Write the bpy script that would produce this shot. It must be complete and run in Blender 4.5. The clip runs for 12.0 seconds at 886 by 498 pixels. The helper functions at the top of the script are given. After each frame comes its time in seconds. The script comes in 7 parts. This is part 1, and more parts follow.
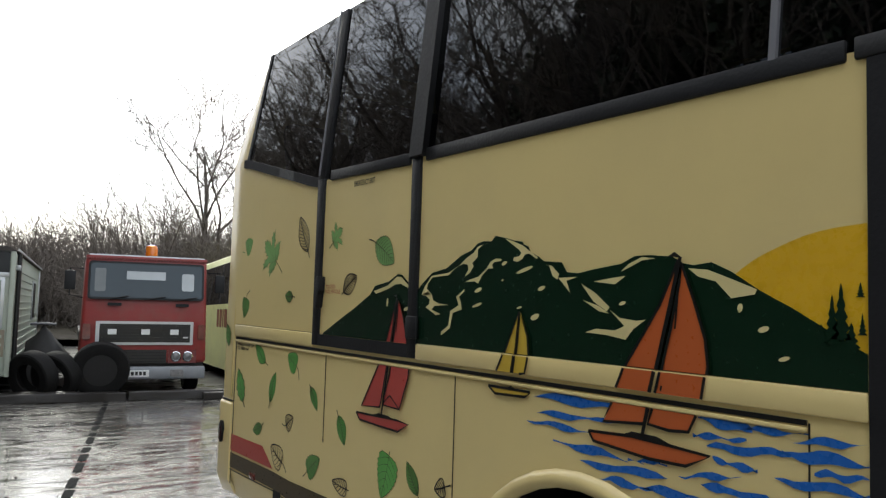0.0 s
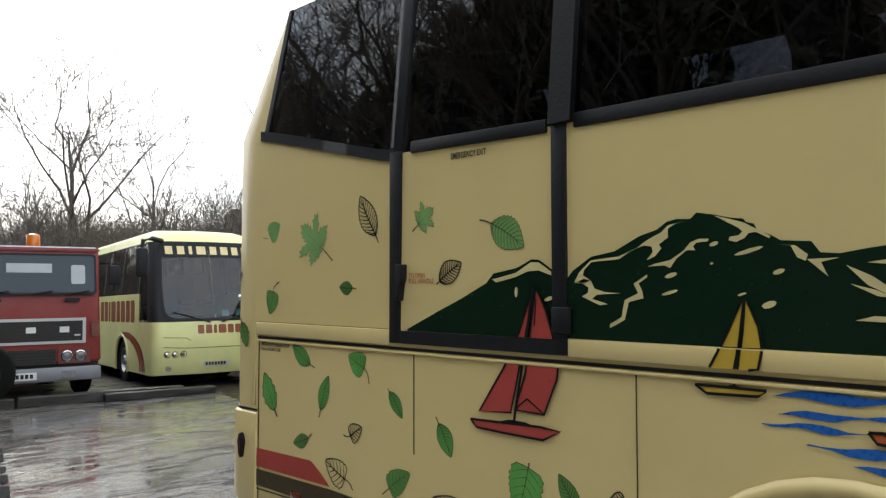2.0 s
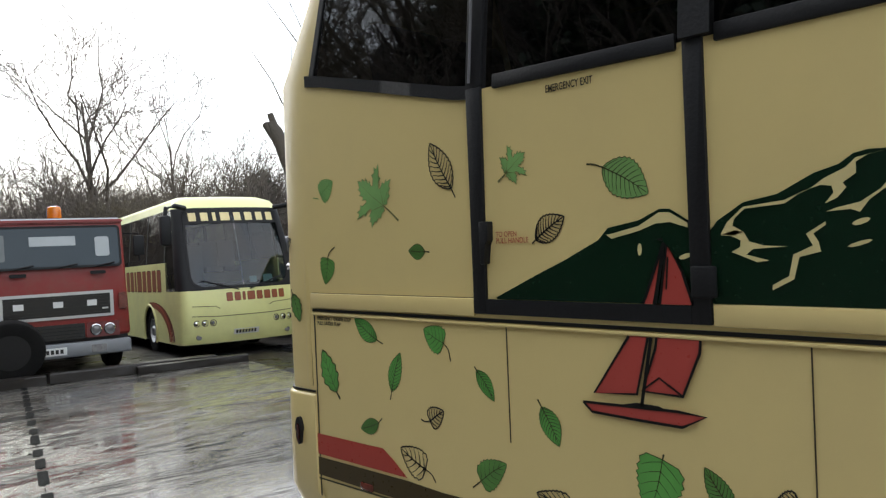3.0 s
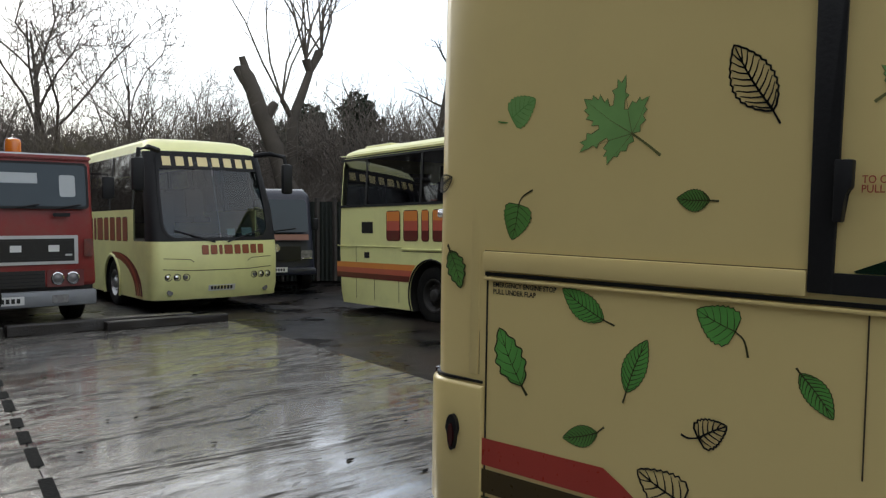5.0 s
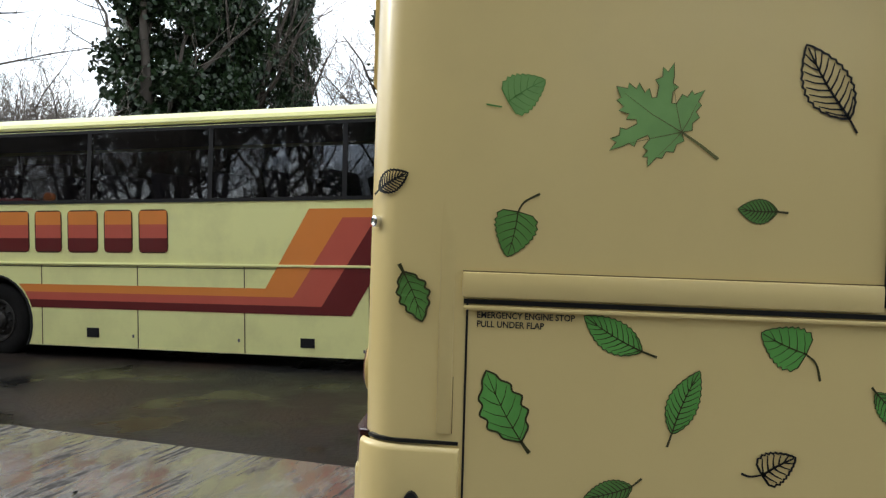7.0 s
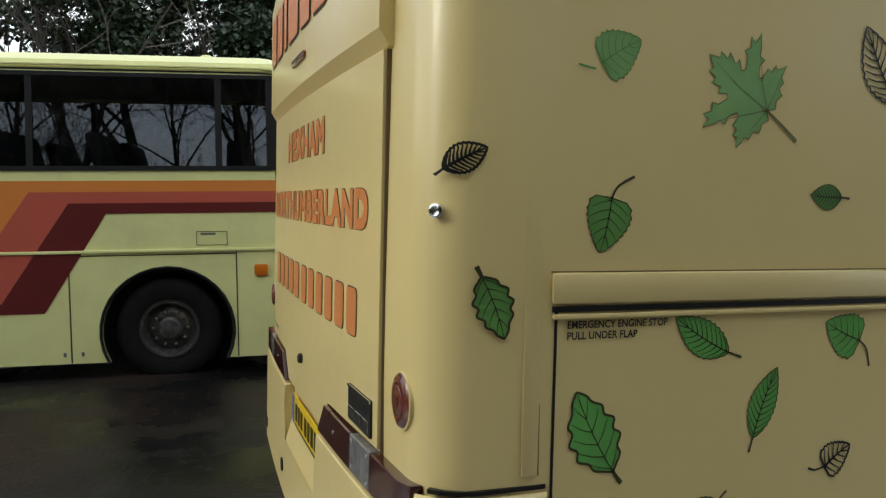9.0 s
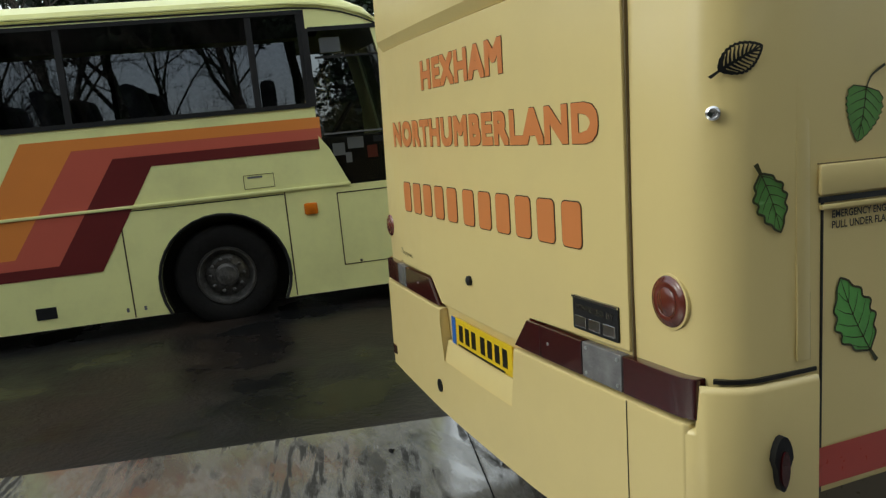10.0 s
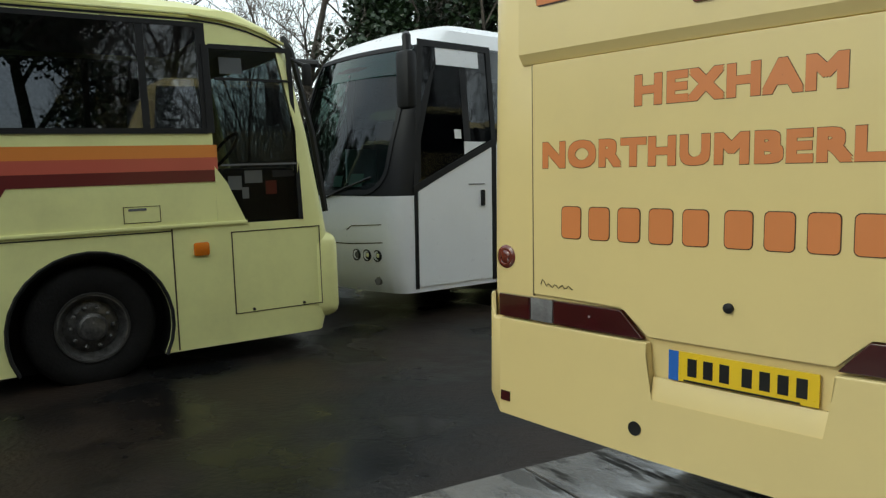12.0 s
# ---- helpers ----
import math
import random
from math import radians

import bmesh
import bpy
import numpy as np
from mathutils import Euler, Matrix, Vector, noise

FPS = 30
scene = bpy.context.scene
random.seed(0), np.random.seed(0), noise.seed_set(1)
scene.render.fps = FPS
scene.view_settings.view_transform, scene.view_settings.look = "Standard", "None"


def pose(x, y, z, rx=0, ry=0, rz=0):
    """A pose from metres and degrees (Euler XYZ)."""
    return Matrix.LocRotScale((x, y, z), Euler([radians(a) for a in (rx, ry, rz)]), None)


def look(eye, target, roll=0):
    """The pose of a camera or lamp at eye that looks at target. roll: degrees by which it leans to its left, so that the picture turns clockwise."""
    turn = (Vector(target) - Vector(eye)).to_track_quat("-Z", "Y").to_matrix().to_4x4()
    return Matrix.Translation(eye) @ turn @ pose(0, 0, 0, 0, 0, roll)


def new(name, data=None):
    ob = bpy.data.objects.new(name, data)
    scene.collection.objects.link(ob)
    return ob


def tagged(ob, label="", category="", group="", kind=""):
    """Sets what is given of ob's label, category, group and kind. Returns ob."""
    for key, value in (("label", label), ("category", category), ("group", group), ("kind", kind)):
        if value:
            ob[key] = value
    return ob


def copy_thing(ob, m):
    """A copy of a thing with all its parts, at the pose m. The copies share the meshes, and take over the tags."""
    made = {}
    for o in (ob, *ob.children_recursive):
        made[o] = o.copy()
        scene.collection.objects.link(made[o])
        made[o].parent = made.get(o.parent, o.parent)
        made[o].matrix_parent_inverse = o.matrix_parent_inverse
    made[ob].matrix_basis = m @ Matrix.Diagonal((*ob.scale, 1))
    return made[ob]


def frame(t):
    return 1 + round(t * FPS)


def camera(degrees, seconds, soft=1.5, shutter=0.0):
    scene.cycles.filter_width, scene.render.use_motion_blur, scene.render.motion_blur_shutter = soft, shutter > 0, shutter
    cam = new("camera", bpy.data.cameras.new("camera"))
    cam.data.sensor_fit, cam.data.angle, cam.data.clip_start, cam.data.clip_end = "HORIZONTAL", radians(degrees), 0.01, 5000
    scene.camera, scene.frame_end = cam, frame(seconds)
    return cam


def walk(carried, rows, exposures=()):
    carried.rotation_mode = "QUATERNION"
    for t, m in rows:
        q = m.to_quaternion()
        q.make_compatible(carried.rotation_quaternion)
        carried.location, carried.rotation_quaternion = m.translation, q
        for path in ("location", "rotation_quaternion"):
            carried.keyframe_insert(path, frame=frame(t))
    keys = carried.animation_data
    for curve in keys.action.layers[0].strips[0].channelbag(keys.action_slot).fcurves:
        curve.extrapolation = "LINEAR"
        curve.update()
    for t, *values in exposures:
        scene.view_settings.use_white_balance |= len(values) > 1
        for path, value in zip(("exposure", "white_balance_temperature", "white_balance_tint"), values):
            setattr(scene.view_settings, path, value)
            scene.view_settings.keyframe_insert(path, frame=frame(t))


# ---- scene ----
cam = camera(60.0, 12.0, soft=1.3)
PATH = [
    (0, (-0.098, -0.144, 1.597), (1.062, 1.478, 1.756), 1.3),
    (0.5, (-0.342, 0.116, 1.616), (0.829, 1.736, 1.69), 2.6),
    (1, (-0.369, 0.443, 1.607), (0.851, 2.023, 1.717), 0.0),
    (1.5, (-0.447, 0.662, 1.612), (0.901, 2.138, 1.691), 1.6),
    (2, (-0.618, 0.896, 1.626), (0.809, 2.293, 1.74), -0.6),
    (2.5, (-0.604, 1.134, 1.635), (0.864, 2.49, 1.685), -0.0),
    (3, (-0.447, 1.456, 1.656), (0.948, 2.89, 1.658), -2.9),
    (3.2, (-0.417, 1.575, 1.624), (0.881, 3.096, 1.6), -0.9),
    (4.8, (-0.453, 2.72, 1.623), (1.044, 4.044, 1.549), 0.2),
    (5, (-0.477, 2.864, 1.608), (1.018, 4.189, 1.518), 0.3),
    (5.5, (-0.588, 3.241, 1.619), (1.138, 4.25, 1.555), 0.2),
    (6, (-0.497, 3.617, 1.595), (1.334, 4.421, 1.561), -0.3),
    (6.5, (-0.422, 3.994, 1.6), (1.51, 4.51, 1.587), 2.0),
    (7, (-0.412, 4.388, 1.605), (1.573, 4.624, 1.542), 0.9),
    (7.5, (-0.198, 4.649, 1.557), (1.794, 4.557, 1.412), -0.6),
    (7.7, (-0.129, 4.762, 1.586), (1.856, 4.554, 1.462), -0.4),
    (9.3, (0.228, 5.528, 1.633), (2.059, 4.74, 1.47), -0.7),
    (9.5, (0.246, 5.642, 1.627), (2.05, 4.803, 1.421), -2.0),
    (10, (0.371, 6.007, 1.628), (2.217, 5.303, 1.315), -4.5),
    (10.5, (0.762, 6.38, 1.594), (2.564, 5.566, 1.293), -1.0),
    (11, (0.964, 6.801, 1.575), (2.506, 5.537, 1.418), 3.3),
    (11.5, (1.3, 7.18, 1.575), (2.772, 5.835, 1.42), 3.0),
    (12, (1.721, 7.456, 1.534), (3.172, 6.093, 1.342), -0.9),
]
walk(cam, [(t, look(eye, target, roll)) for t, eye, target, roll in PATH],
     exposures=((0, 0.5, 6500, 9), (1, 0.52, 6500, 9), (2.5, 0.68, 6500, 9), (3.2, 0.48, 6500, 9), (5, 0.0, 6500, 9), (5.6, -0.16, 6500, 9), (6.5, 0.22, 6500, 9), (7.5, 0.8, 6500, 9),
                (8.4, 0.46, 6500, 7), (9.5, 0.06, 6500, 4), (10.5, 0.1, 6500, 1), (11.2, -0.22, 6500, 1), (11.6, -0.25, 6500, 1), (12, 0.0, 6500, 0)))

# ---- world and light ----
world = bpy.data.worlds.new("world")
scene.world = world
world.use_nodes = True
wn, wl = world.node_tree.nodes, world.node_tree.links
wn.clear()
sky = wn.new("ShaderNodeTexSky")
sky.sky_type = "NISHITA"
sky.sun_disc = False
sky.sun_elevation = radians(30)
sky.sun_rotation = radians(9)
sky_gain = wn.new("ShaderNodeBackground")
sky_gain.inputs["Strength"].default_value = 0.07
cloud_tex = wn.new("ShaderNodeTexNoise")
cloud_tex.inputs["Scale"].default_value = 2.2
cloud_tex.inputs["Detail"].default_value = 5
cloud_ramp = wn.new("ShaderNodeValToRGB")
cloud_ramp.color_ramp.elements[0].position, cloud_ramp.color_ramp.elements[0].color = 0.35, (0.74, 0.82, 0.93, 1)
cloud_ramp.color_ramp.elements[1].position, cloud_ramp.color_ramp.elements[1].color = 0.62, (1.0, 0.99, 0.97, 1)
cloud_gain = wn.new("ShaderNodeBackground")
cloud_gain.inputs["Strength"].default_value = 1.1
both = wn.new("ShaderNodeAddShader")
out = wn.new("ShaderNodeOutputWorld")
wl.new(sky.outputs[0], sky_gain.inputs["Color"])
wl.new(cloud_tex.outputs["Fac"], cloud_ramp.inputs["Fac"])
wl.new(cloud_ramp.outputs["Color"], cloud_gain.inputs["Color"])
wl.new(sky_gain.outputs[0], both.inputs[0])
wl.new(cloud_gain.outputs[0], both.inputs[1])
wl.new(both.outputs[0], out.inputs["Surface"])
sun_data = bpy.data.lights.new("sun", "SUN")
sun_data.energy, sun_data.angle, sun_data.color = 0.62, radians(18), (0.975, 0.985, 0.87)
sun = new("sun", sun_data)
sun.matrix_world = look((2 + 10, 4 + 63.1, 36.9), (2, 4, 0))


# ---- materials ----
def mat(name, color, rough=0.5, metal=0.0, vary=0.12, scale=6.0, bump=0.0, bump_scale=80.0, coat=0.0, dirt=None, dirt_amount=0.0, dirt_scale=1.7, emit=0.0):
    """A procedural surface: colour varied at two scales, uneven gloss and fine relief."""
    m = bpy.data.materials.new(name)
    m.use_nodes = True
    n, l = m.node_tree.nodes, m.node_tree.links
    b = n["Principled BSDF"]
    co = n.new("ShaderNodeTexCoord")
    big = n.new("ShaderNodeTexNoise")
    big.inputs["Scale"].default_value, big.inputs["Detail"].default_value = scale * 0.35, 6
    l.new(co.outputs["Object"], big.inputs["Vector"])
    mix = n.new("ShaderNodeMixRGB")
    mix.inputs["Color1"].default_value = (*[c * (1 - vary) for c in color], 1)
    mix.inputs["Color2"].default_value = (*[min(1, c * (1 + vary)) for c in color], 1)
    l.new(big.outputs["Fac"], mix.inputs["Fac"])
    last = mix.outputs["Color"]
    fine = n.new("ShaderNodeTexNoise")
    fine.inputs["Scale"].default_value, fine.inputs["Detail"].default_value = scale * 9, 4
    l.new(co.outputs["Object"], fine.inputs["Vector"])
    if dirt:
        ramp = n.new("ShaderNodeValToRGB")
        ramp.color_ramp.elements[0].position, ramp.color_ramp.elements[1].position = 0.45, 0.75
        spot = n.new("ShaderNodeTexNoise")
        spot.inputs["Scale"].default_value, spot.inputs["Detail"].default_value = dirt_scale, 8
        spot.inputs["Roughness"].default_value = 0.65
        l.new(co.outputs["Object"], spot.inputs["Vector"])
        l.new(spot.outputs["Fac"], ramp.inputs["Fac"])
        amt = n.new("ShaderNodeMath")
        amt.operation = "MULTIPLY"
        amt.inputs[1].default_value = dirt_amount
        l.new(ramp.outputs["Color"], amt.inputs[0])
        dm = n.new("ShaderNodeMixRGB")
        dm.inputs["Color2"].default_value = (*dirt, 1)
        l.new(amt.outputs[0], dm.inputs["Fac"])
        l.new(last, dm.inputs["Color1"])
        last = dm.outputs["Color"]
    l.new(last, b.inputs["Base Color"])
    rr = n.new("ShaderNodeMapRange")
    rr.inputs["To Min"].default_value, rr.inputs["To Max"].default_value = max(0.02, rough * 0.75), min(1, rough * 1.25)
    l.new(fine.outputs["Fac"], rr.inputs["Value"])
    l.new(rr.outputs["Result"], b.inputs["Roughness"])
    b.inputs["Metallic"].default_value = metal
    b.inputs["Coat Weight"].default_value = coat
    b.inputs["Coat Roughness"].default_value = 0.06
    if bump:
        grain = n.new("ShaderNodeTexNoise")
        grain.inputs["Scale"].default_value, grain.inputs["Detail"].default_value = bump_scale, 5
        l.new(co.outputs["Object"], grain.inputs["Vector"])
        bp = n.new("ShaderNodeBump")
        bp.inputs["Strength"].default_value, bp.inputs["Distance"].default_value = bump, 0.02
        l.new(grain.outputs["Fac"], bp.inputs["Height"])
        l.new(bp.outputs["Normal"], b.inputs["Normal"])
    if emit:
        b.inputs["Emission Color"].default_value, b.inputs["Emission Strength"].default_value = (*color, 1), emit
    return m


def glass(name, tint, gloss=0.02, base=0.06):
    """Tinted window glass: a dark see-through sheet with a mirror that strengthens at glancing angles."""
    m = bpy.data.materials.new(name)
    m.use_nodes = True
    n, l = m.node_tree.nodes, m.node_tree.links
    n.clear()
    o = n.new("ShaderNodeOutputMaterial")
    tr = n.new("ShaderNodeBsdfTransparent")
    tr.inputs["Color"].default_value = (*tint, 1)
    gl = n.new("ShaderNodeBsdfGlossy")
    gl.inputs["Roughness"].default_value = gloss
    fr = n.new("ShaderNodeLayerWeight")
    fr.inputs["Blend"].default_value = 0.5
    pw = n.new("ShaderNodeMath")
    pw.operation = "POWER"
    pw.inputs[1].default_value = 4.0
    l.new(fr.outputs["Facing"], pw.inputs[0])
    ma = n.new("ShaderNodeMath")
    ma.operation = "MULTIPLY_ADD"
    ma.inputs[1].default_value, ma.inputs[2].default_value = 0.9, base
    l.new(pw.outputs[0], ma.inputs[0])
    mx = n.new("ShaderNodeMixShader")
    l.new(ma.outputs[0], mx.inputs[0])
    l.new(tr.outputs[0], mx.inputs[1])
    l.new(gl.outputs[0], mx.inputs[2])
    l.new(mx.outputs[0], o.inputs["Surface"])
    return m


def wet_ground(name, dry, damp, wet_at, rough_wet, rough_dry, scale, bump, stretch=(1, 1, 1), stain=None, spec=0.5, broom=0.0):
    """Rain-wet paving: dark damp patches and a mirror film of standing water between rougher, lighter, drier patches."""
    m = bpy.data.materials.new(name)
    m.use_nodes = True
    n, l = m.node_tree.nodes, m.node_tree.links
    b = n["Principled BSDF"]
    co = n.new("ShaderNodeTexCoord")
    mp = n.new("ShaderNodeMapping")
    mp.inputs["Scale"].default_value = stretch
    mp.inputs["Rotation"].default_value = (0, 0, radians(-12))
    l.new(co.outputs["Object"], mp.inputs["Vector"])

    def noise_tex(sc, detail=6, rough=0.6):
        t = n.new("ShaderNodeTexNoise")
        t.inputs["Scale"].default_value, t.inputs["Detail"].default_value, t.inputs["Roughness"].default_value = sc, detail, rough
        l.new(mp.outputs[0], t.inputs["Vector"])
        return t.outputs["Fac"]

    def ramp(src, a, b_):
        r = n.new("ShaderNodeMapRange")
        r.inputs["From Min"].default_value, r.inputs["From Max"].default_value = a, b_
        l.new(src, r.inputs["Value"])
        return r.outputs["Result"]

    water = ramp(noise_tex(scale, 7, 0.55), wet_at - 0.08, wet_at + 0.07)
    c = n.new("ShaderNodeMixRGB")
    c.inputs["Color1"].default_value, c.inputs["Color2"].default_value = (*damp, 1), (*dry, 1)
    l.new(water, c.inputs["Fac"])
    grit = n.new("ShaderNodeMixRGB")
    grit.blend_type = "MULTIPLY"
    grit.inputs["Fac"].default_value = 0.75
    g2 = n.new("ShaderNodeValToRGB")
    g2.color_ramp.elements[0].position, g2.color_ramp.elements[0].color = 0.3, (0.4, 0.4, 0.4, 1)
    g2.color_ramp.elements[1].position, g2.color_ramp.elements[1].color = 0.65, (1.25, 1.2, 1.15, 1)
    l.new(noise_tex(scale * 7, 9, 0.7), g2.inputs["Fac"])
    l.new(c.outputs[0], grit.inputs["Color1"])
    l.new(g2.outputs[0], grit.inputs["Color2"])
    last = grit.outputs[0]
    if stain:
        s = n.new("ShaderNodeMixRGB")
        s.inputs["Color2"].default_value = (*stain, 1)
        l.new(ramp(noise_tex(0.45, 6, 0.62), 0.46, 0.68), s.inputs["Fac"])
        l.new(last, s.inputs["Color1"])
        last = s.outputs[0]
    r = n.new("ShaderNodeMapRange")
    r.inputs["To Min"].default_value, r.inputs["To Max"].default_value = rough_wet, rough_dry
    l.new(water, r.inputs["Value"])
    coarse = r.outputs[0]
    if broom:
        # ridges of the broomed finish that stand out of the water film, in loose groups
        mb = n.new("ShaderNodeMapping")
        mb.vector_type = "TEXTURE"
        mb.inputs["Scale"].default_value = (2.2, 0.26, 1)
        mb.inputs["Rotation"].default_value = (0, 0, radians(-14.3))
        l.new(co.outputs["Object"], mb.inputs["Vector"])
        tb = n.new("ShaderNodeTexNoise")
        tb.inputs["Scale"].default_value, tb.inputs["Detail"].default_value, tb.inputs["Roughness"].default_value = 4.0, 8, 0.66
        l.new(mb.outputs[0], tb.inputs["Vector"])
        mul = n.new("ShaderNodeMath")
        mul.operation = "MULTIPLY"
        l.new(ramp(tb.outputs["Fac"], 0.48, 0.54), mul.inputs[0])
        l.new(ramp(noise_tex(0.8, 7, 0.7), 0.47, 0.55), mul.inputs[1])
        dull = n.new("ShaderNodeMath")
        dull.operation = "MULTIPLY"
        dull.inputs[1].default_value = broom
        l.new(mul.outputs[0], dull.inputs[0])
        dk = n.new("ShaderNodeMixRGB")
        dk.inputs["Color2"].default_value = (damp[0] * 0.22, damp[1] * 0.21, damp[2] * 0.2, 1)
        l.new(dull.outputs[0], dk.inputs["Fac"])
        l.new(last, dk.inputs["Color1"])
        last = dk.outputs[0]
        rr = n.new("ShaderNodeMapRange")
        rr.inputs["To Max"].default_value = 0.7
        l.new(dull.outputs[0], rr.inputs["Value"])
        l.new(coarse, rr.inputs["To Min"])
        coarse = rr.outputs[0]
        sp = n.new("ShaderNodeMapRange")
        sp.inputs["To Min"].default_value, sp.inputs["To Max"].default_value = spec, 0.06
        l.new(dull.outputs[0], sp.inputs["Value"])
        l.new(sp.outputs[0], b.inputs["Specular IOR Level"])
        # smooth film of standing water over the rest
        film = n.new("ShaderNodeMapRange")
        film.inputs["To Min"].default_value, film.inputs["To Max"].default_value = 1.0, 0.62
        l.new(water, film.inputs["Value"])
        bare = n.new("ShaderNodeMath")
        bare.operation = "SUBTRACT"
        bare.use_clamp = True
        l.new(film.outputs[0], bare.inputs[0])
        l.new(dull.outputs[0], bare.inputs[1])
        l.new(bare.outputs[0], b.inputs["Coat Weight"])
        b.inputs["Coat Roughness"].default_value = 0.10
        b.inputs["Coat IOR"].default_value = 2.0
        ripple = n.new("ShaderNodeBump")
        ripple.inputs["Distance"].default_value, ripple.inputs["Strength"].default_value = 0.01, 0.06
        l.new(tb.outputs["Fac"], ripple.inputs["Height"])
        l.new(ripple.outputs[0], b.inputs["Coat Normal"])
    l.new(last, b.inputs["Base Color"])
    l.new(coarse, b.inputs["Roughness"])
    bp = n.new("ShaderNodeBump")
    bp.inputs["Distance"].default_value = 0.01
    st = n.new("ShaderNodeMath")
    st.operation = "MULTIPLY_ADD"
    st.inputs[1].default_value, st.inputs[2].default_value = bump, bump * 0.12
    l.new(water, st.inputs[0])
    l.new(st.outputs[0], bp.inputs["Strength"])
    l.new(noise_tex(scale * 25, 4), bp.inputs["Height"])
    l.new(bp.outputs[0], b.inputs["Normal"])
    b.inputs["Specular IOR Level"].default_value = spec
    return m


CREAM = mat("cream_coach_paint", (0.748, 0.588, 0.253), 0.32, vary=0.05, scale=1.5, coat=0.28, dirt=(0.42, 0.34, 0.2), dirt_amount=0.16, dirt_scale=1.2)
CREAM.node_tree.nodes["Principled BSDF"].inputs["Coat Roughness"].default_value = 0.12
PALE = mat("pale_primrose_paint", (0.80, 0.79, 0.35), 0.36, vary=0.06, scale=1.5, coat=0.05, dirt=(0.34, 0.31, 0.17), dirt_amount=0.25, dirt_scale=1.5)
WHITE = mat("white_coach_paint", (0.84, 0.85, 0.87), 0.3, vary=0.03, scale=1.5, coat=0.25, dirt=(0.5, 0.5, 0.5), dirt_amount=0.1)
RED = mat("faded_red_cab_paint", (0.23, 0.022, 0.018), 0.42, vary=0.2, scale=4, dirt=(0.16, 0.07, 0.05), dirt_amount=0.5, dirt_scale=3)
NAVY = mat("dark_navy_van_paint", (0.02, 0.022, 0.035), 0.3, vary=0.2)
BLACK = mat("black_rubber_trim", (0.010, 0.010, 0.011), 0.55, vary=0.3, scale=12, bump=0.1)
BLACK.node_tree.nodes["Principled BSDF"].inputs["Specular IOR Level"].default_value = 0.3
DARK = mat("dark_underside", (0.012, 0.011, 0.010), 0.8, vary=0.3)
SEAM = mat("dark_seam", (0.05, 0.035, 0.015), 0.7)
TYRE = mat("worn_black_tyre", (0.007, 0.0066, 0.0063), 0.75, vary=0.3, scale=10, bump=0.4, bump_scale=40, dirt=(0.02, 0.018, 0.016), dirt_amount=0.35, dirt_scale=5)
TYRE.node_tree.nodes["Principled BSDF"].inputs["Specular IOR Level"].default_value = 0.2
ROAD_RIM = mat("mud_spotted_steel_wheel", (0.12, 0.115, 0.11), 0.35, 0.5, vary=0.85, scale=30, bump=0.3, bump_scale=30, dirt=(0.012, 0.01, 0.009), dirt_amount=0.9, dirt_scale=14)
STEEL = mat("dirty_steel_wheel", (0.024, 0.022, 0.02), 0.65, 0.1, vary=0.7, scale=14, bump=0.2, dirt=(0.03, 0.025, 0.02), dirt_amount=0.8, dirt_scale=7)
ALU = mat("dull_aluminium_trim", (0.45, 0.46, 0.46), 0.4, 0.7, vary=0.2)
CHROME = mat("chrome", (0.75, 0.75, 0.76), 0.15, 1.0, vary=0.08)
SILVER = mat("silver_paint", (0.5, 0.5, 0.5), 0.35, 0.4)
GREY = mat("grey_plastic", (0.13, 0.13, 0.14), 0.5)
GREEN_DARK = mat("mountain_green_paint", (0.004, 0.020, 0.009), 0.25, vary=0.15, coat=0.3)
LEAF = mat("leaf_green_paint", (0.125, 0.40, 0.08), 0.35, vary=0.35, scale=20, coat=0.2)
LEAF_DEEP = mat("deep_leaf_green_paint", (0.12, 0.30, 0.065), 0.35, vary=0.4, scale=20, coat=0.2)
LEAF_PALE = mat("faded_leaf_green_paint", (0.21, 0.41, 0.125), 0.4, vary=0.3, scale=24, coat=0.1)
LINE = mat("dark_brown_line_paint", (0.045, 0.044, 0.014), 0.35)
LINE_SOFT = mat("faded_brown_line_paint", (0.15, 0.15, 0.05), 0.4)
INK = mat("black_line_paint", (0.006, 0.006, 0.006), 0.35)
SNOW = mat("cream_snow_paint", (0.72, 0.60, 0.29), 0.25, vary=0.06, coat=0.3)
BLUE = mat("blue_wave_paint", (0.014, 0.12, 0.44), 0.28, vary=0.12, coat=0.2)
YELLOW = mat("sun_yellow_paint", (0.72, 0.42, 0.02), 0.28, vary=0.06, coat=0.2)
SAIL_RED = mat("red_sail_paint", (0.46, 0.07, 0.055), 0.3, vary=0.1, coat=0.2)
SAIL_ORANGE = mat("orange_sail_paint", (0.52, 0.115, 0.03), 0.3, vary=0.1, coat=0.2)
SAIL_YELLOW = mat("yellow_sail_paint", (0.60, 0.40, 0.05), 0.3, vary=0.1, coat=0.2)
BAND_RED = mat("red_band_paint", (0.42, 0.05, 0.035), 0.3, vary=0.1, coat=0.2)
BAND_BROWN = mat("olive_brown_band_paint", (0.05, 0.032, 0.008), 0.3, vary=0.1, coat=0.2)
LETTER = mat("orange_lettering_vinyl", (0.64, 0.215, 0.065), 0.35, vary=0.1, scale=12)
STRIPE_A = mat("orange_stripe", (0.72, 0.24, 0.05), 0.35, vary=0.08, coat=0.2)
STRIPE_B = mat("rust_red_stripe", (0.52, 0.105, 0.07), 0.35, vary=0.1, coat=0.2)
STRIPE_C = mat("maroon_stripe", (0.13, 0.016, 0.016), 0.35, vary=0.12, coat=0.2)
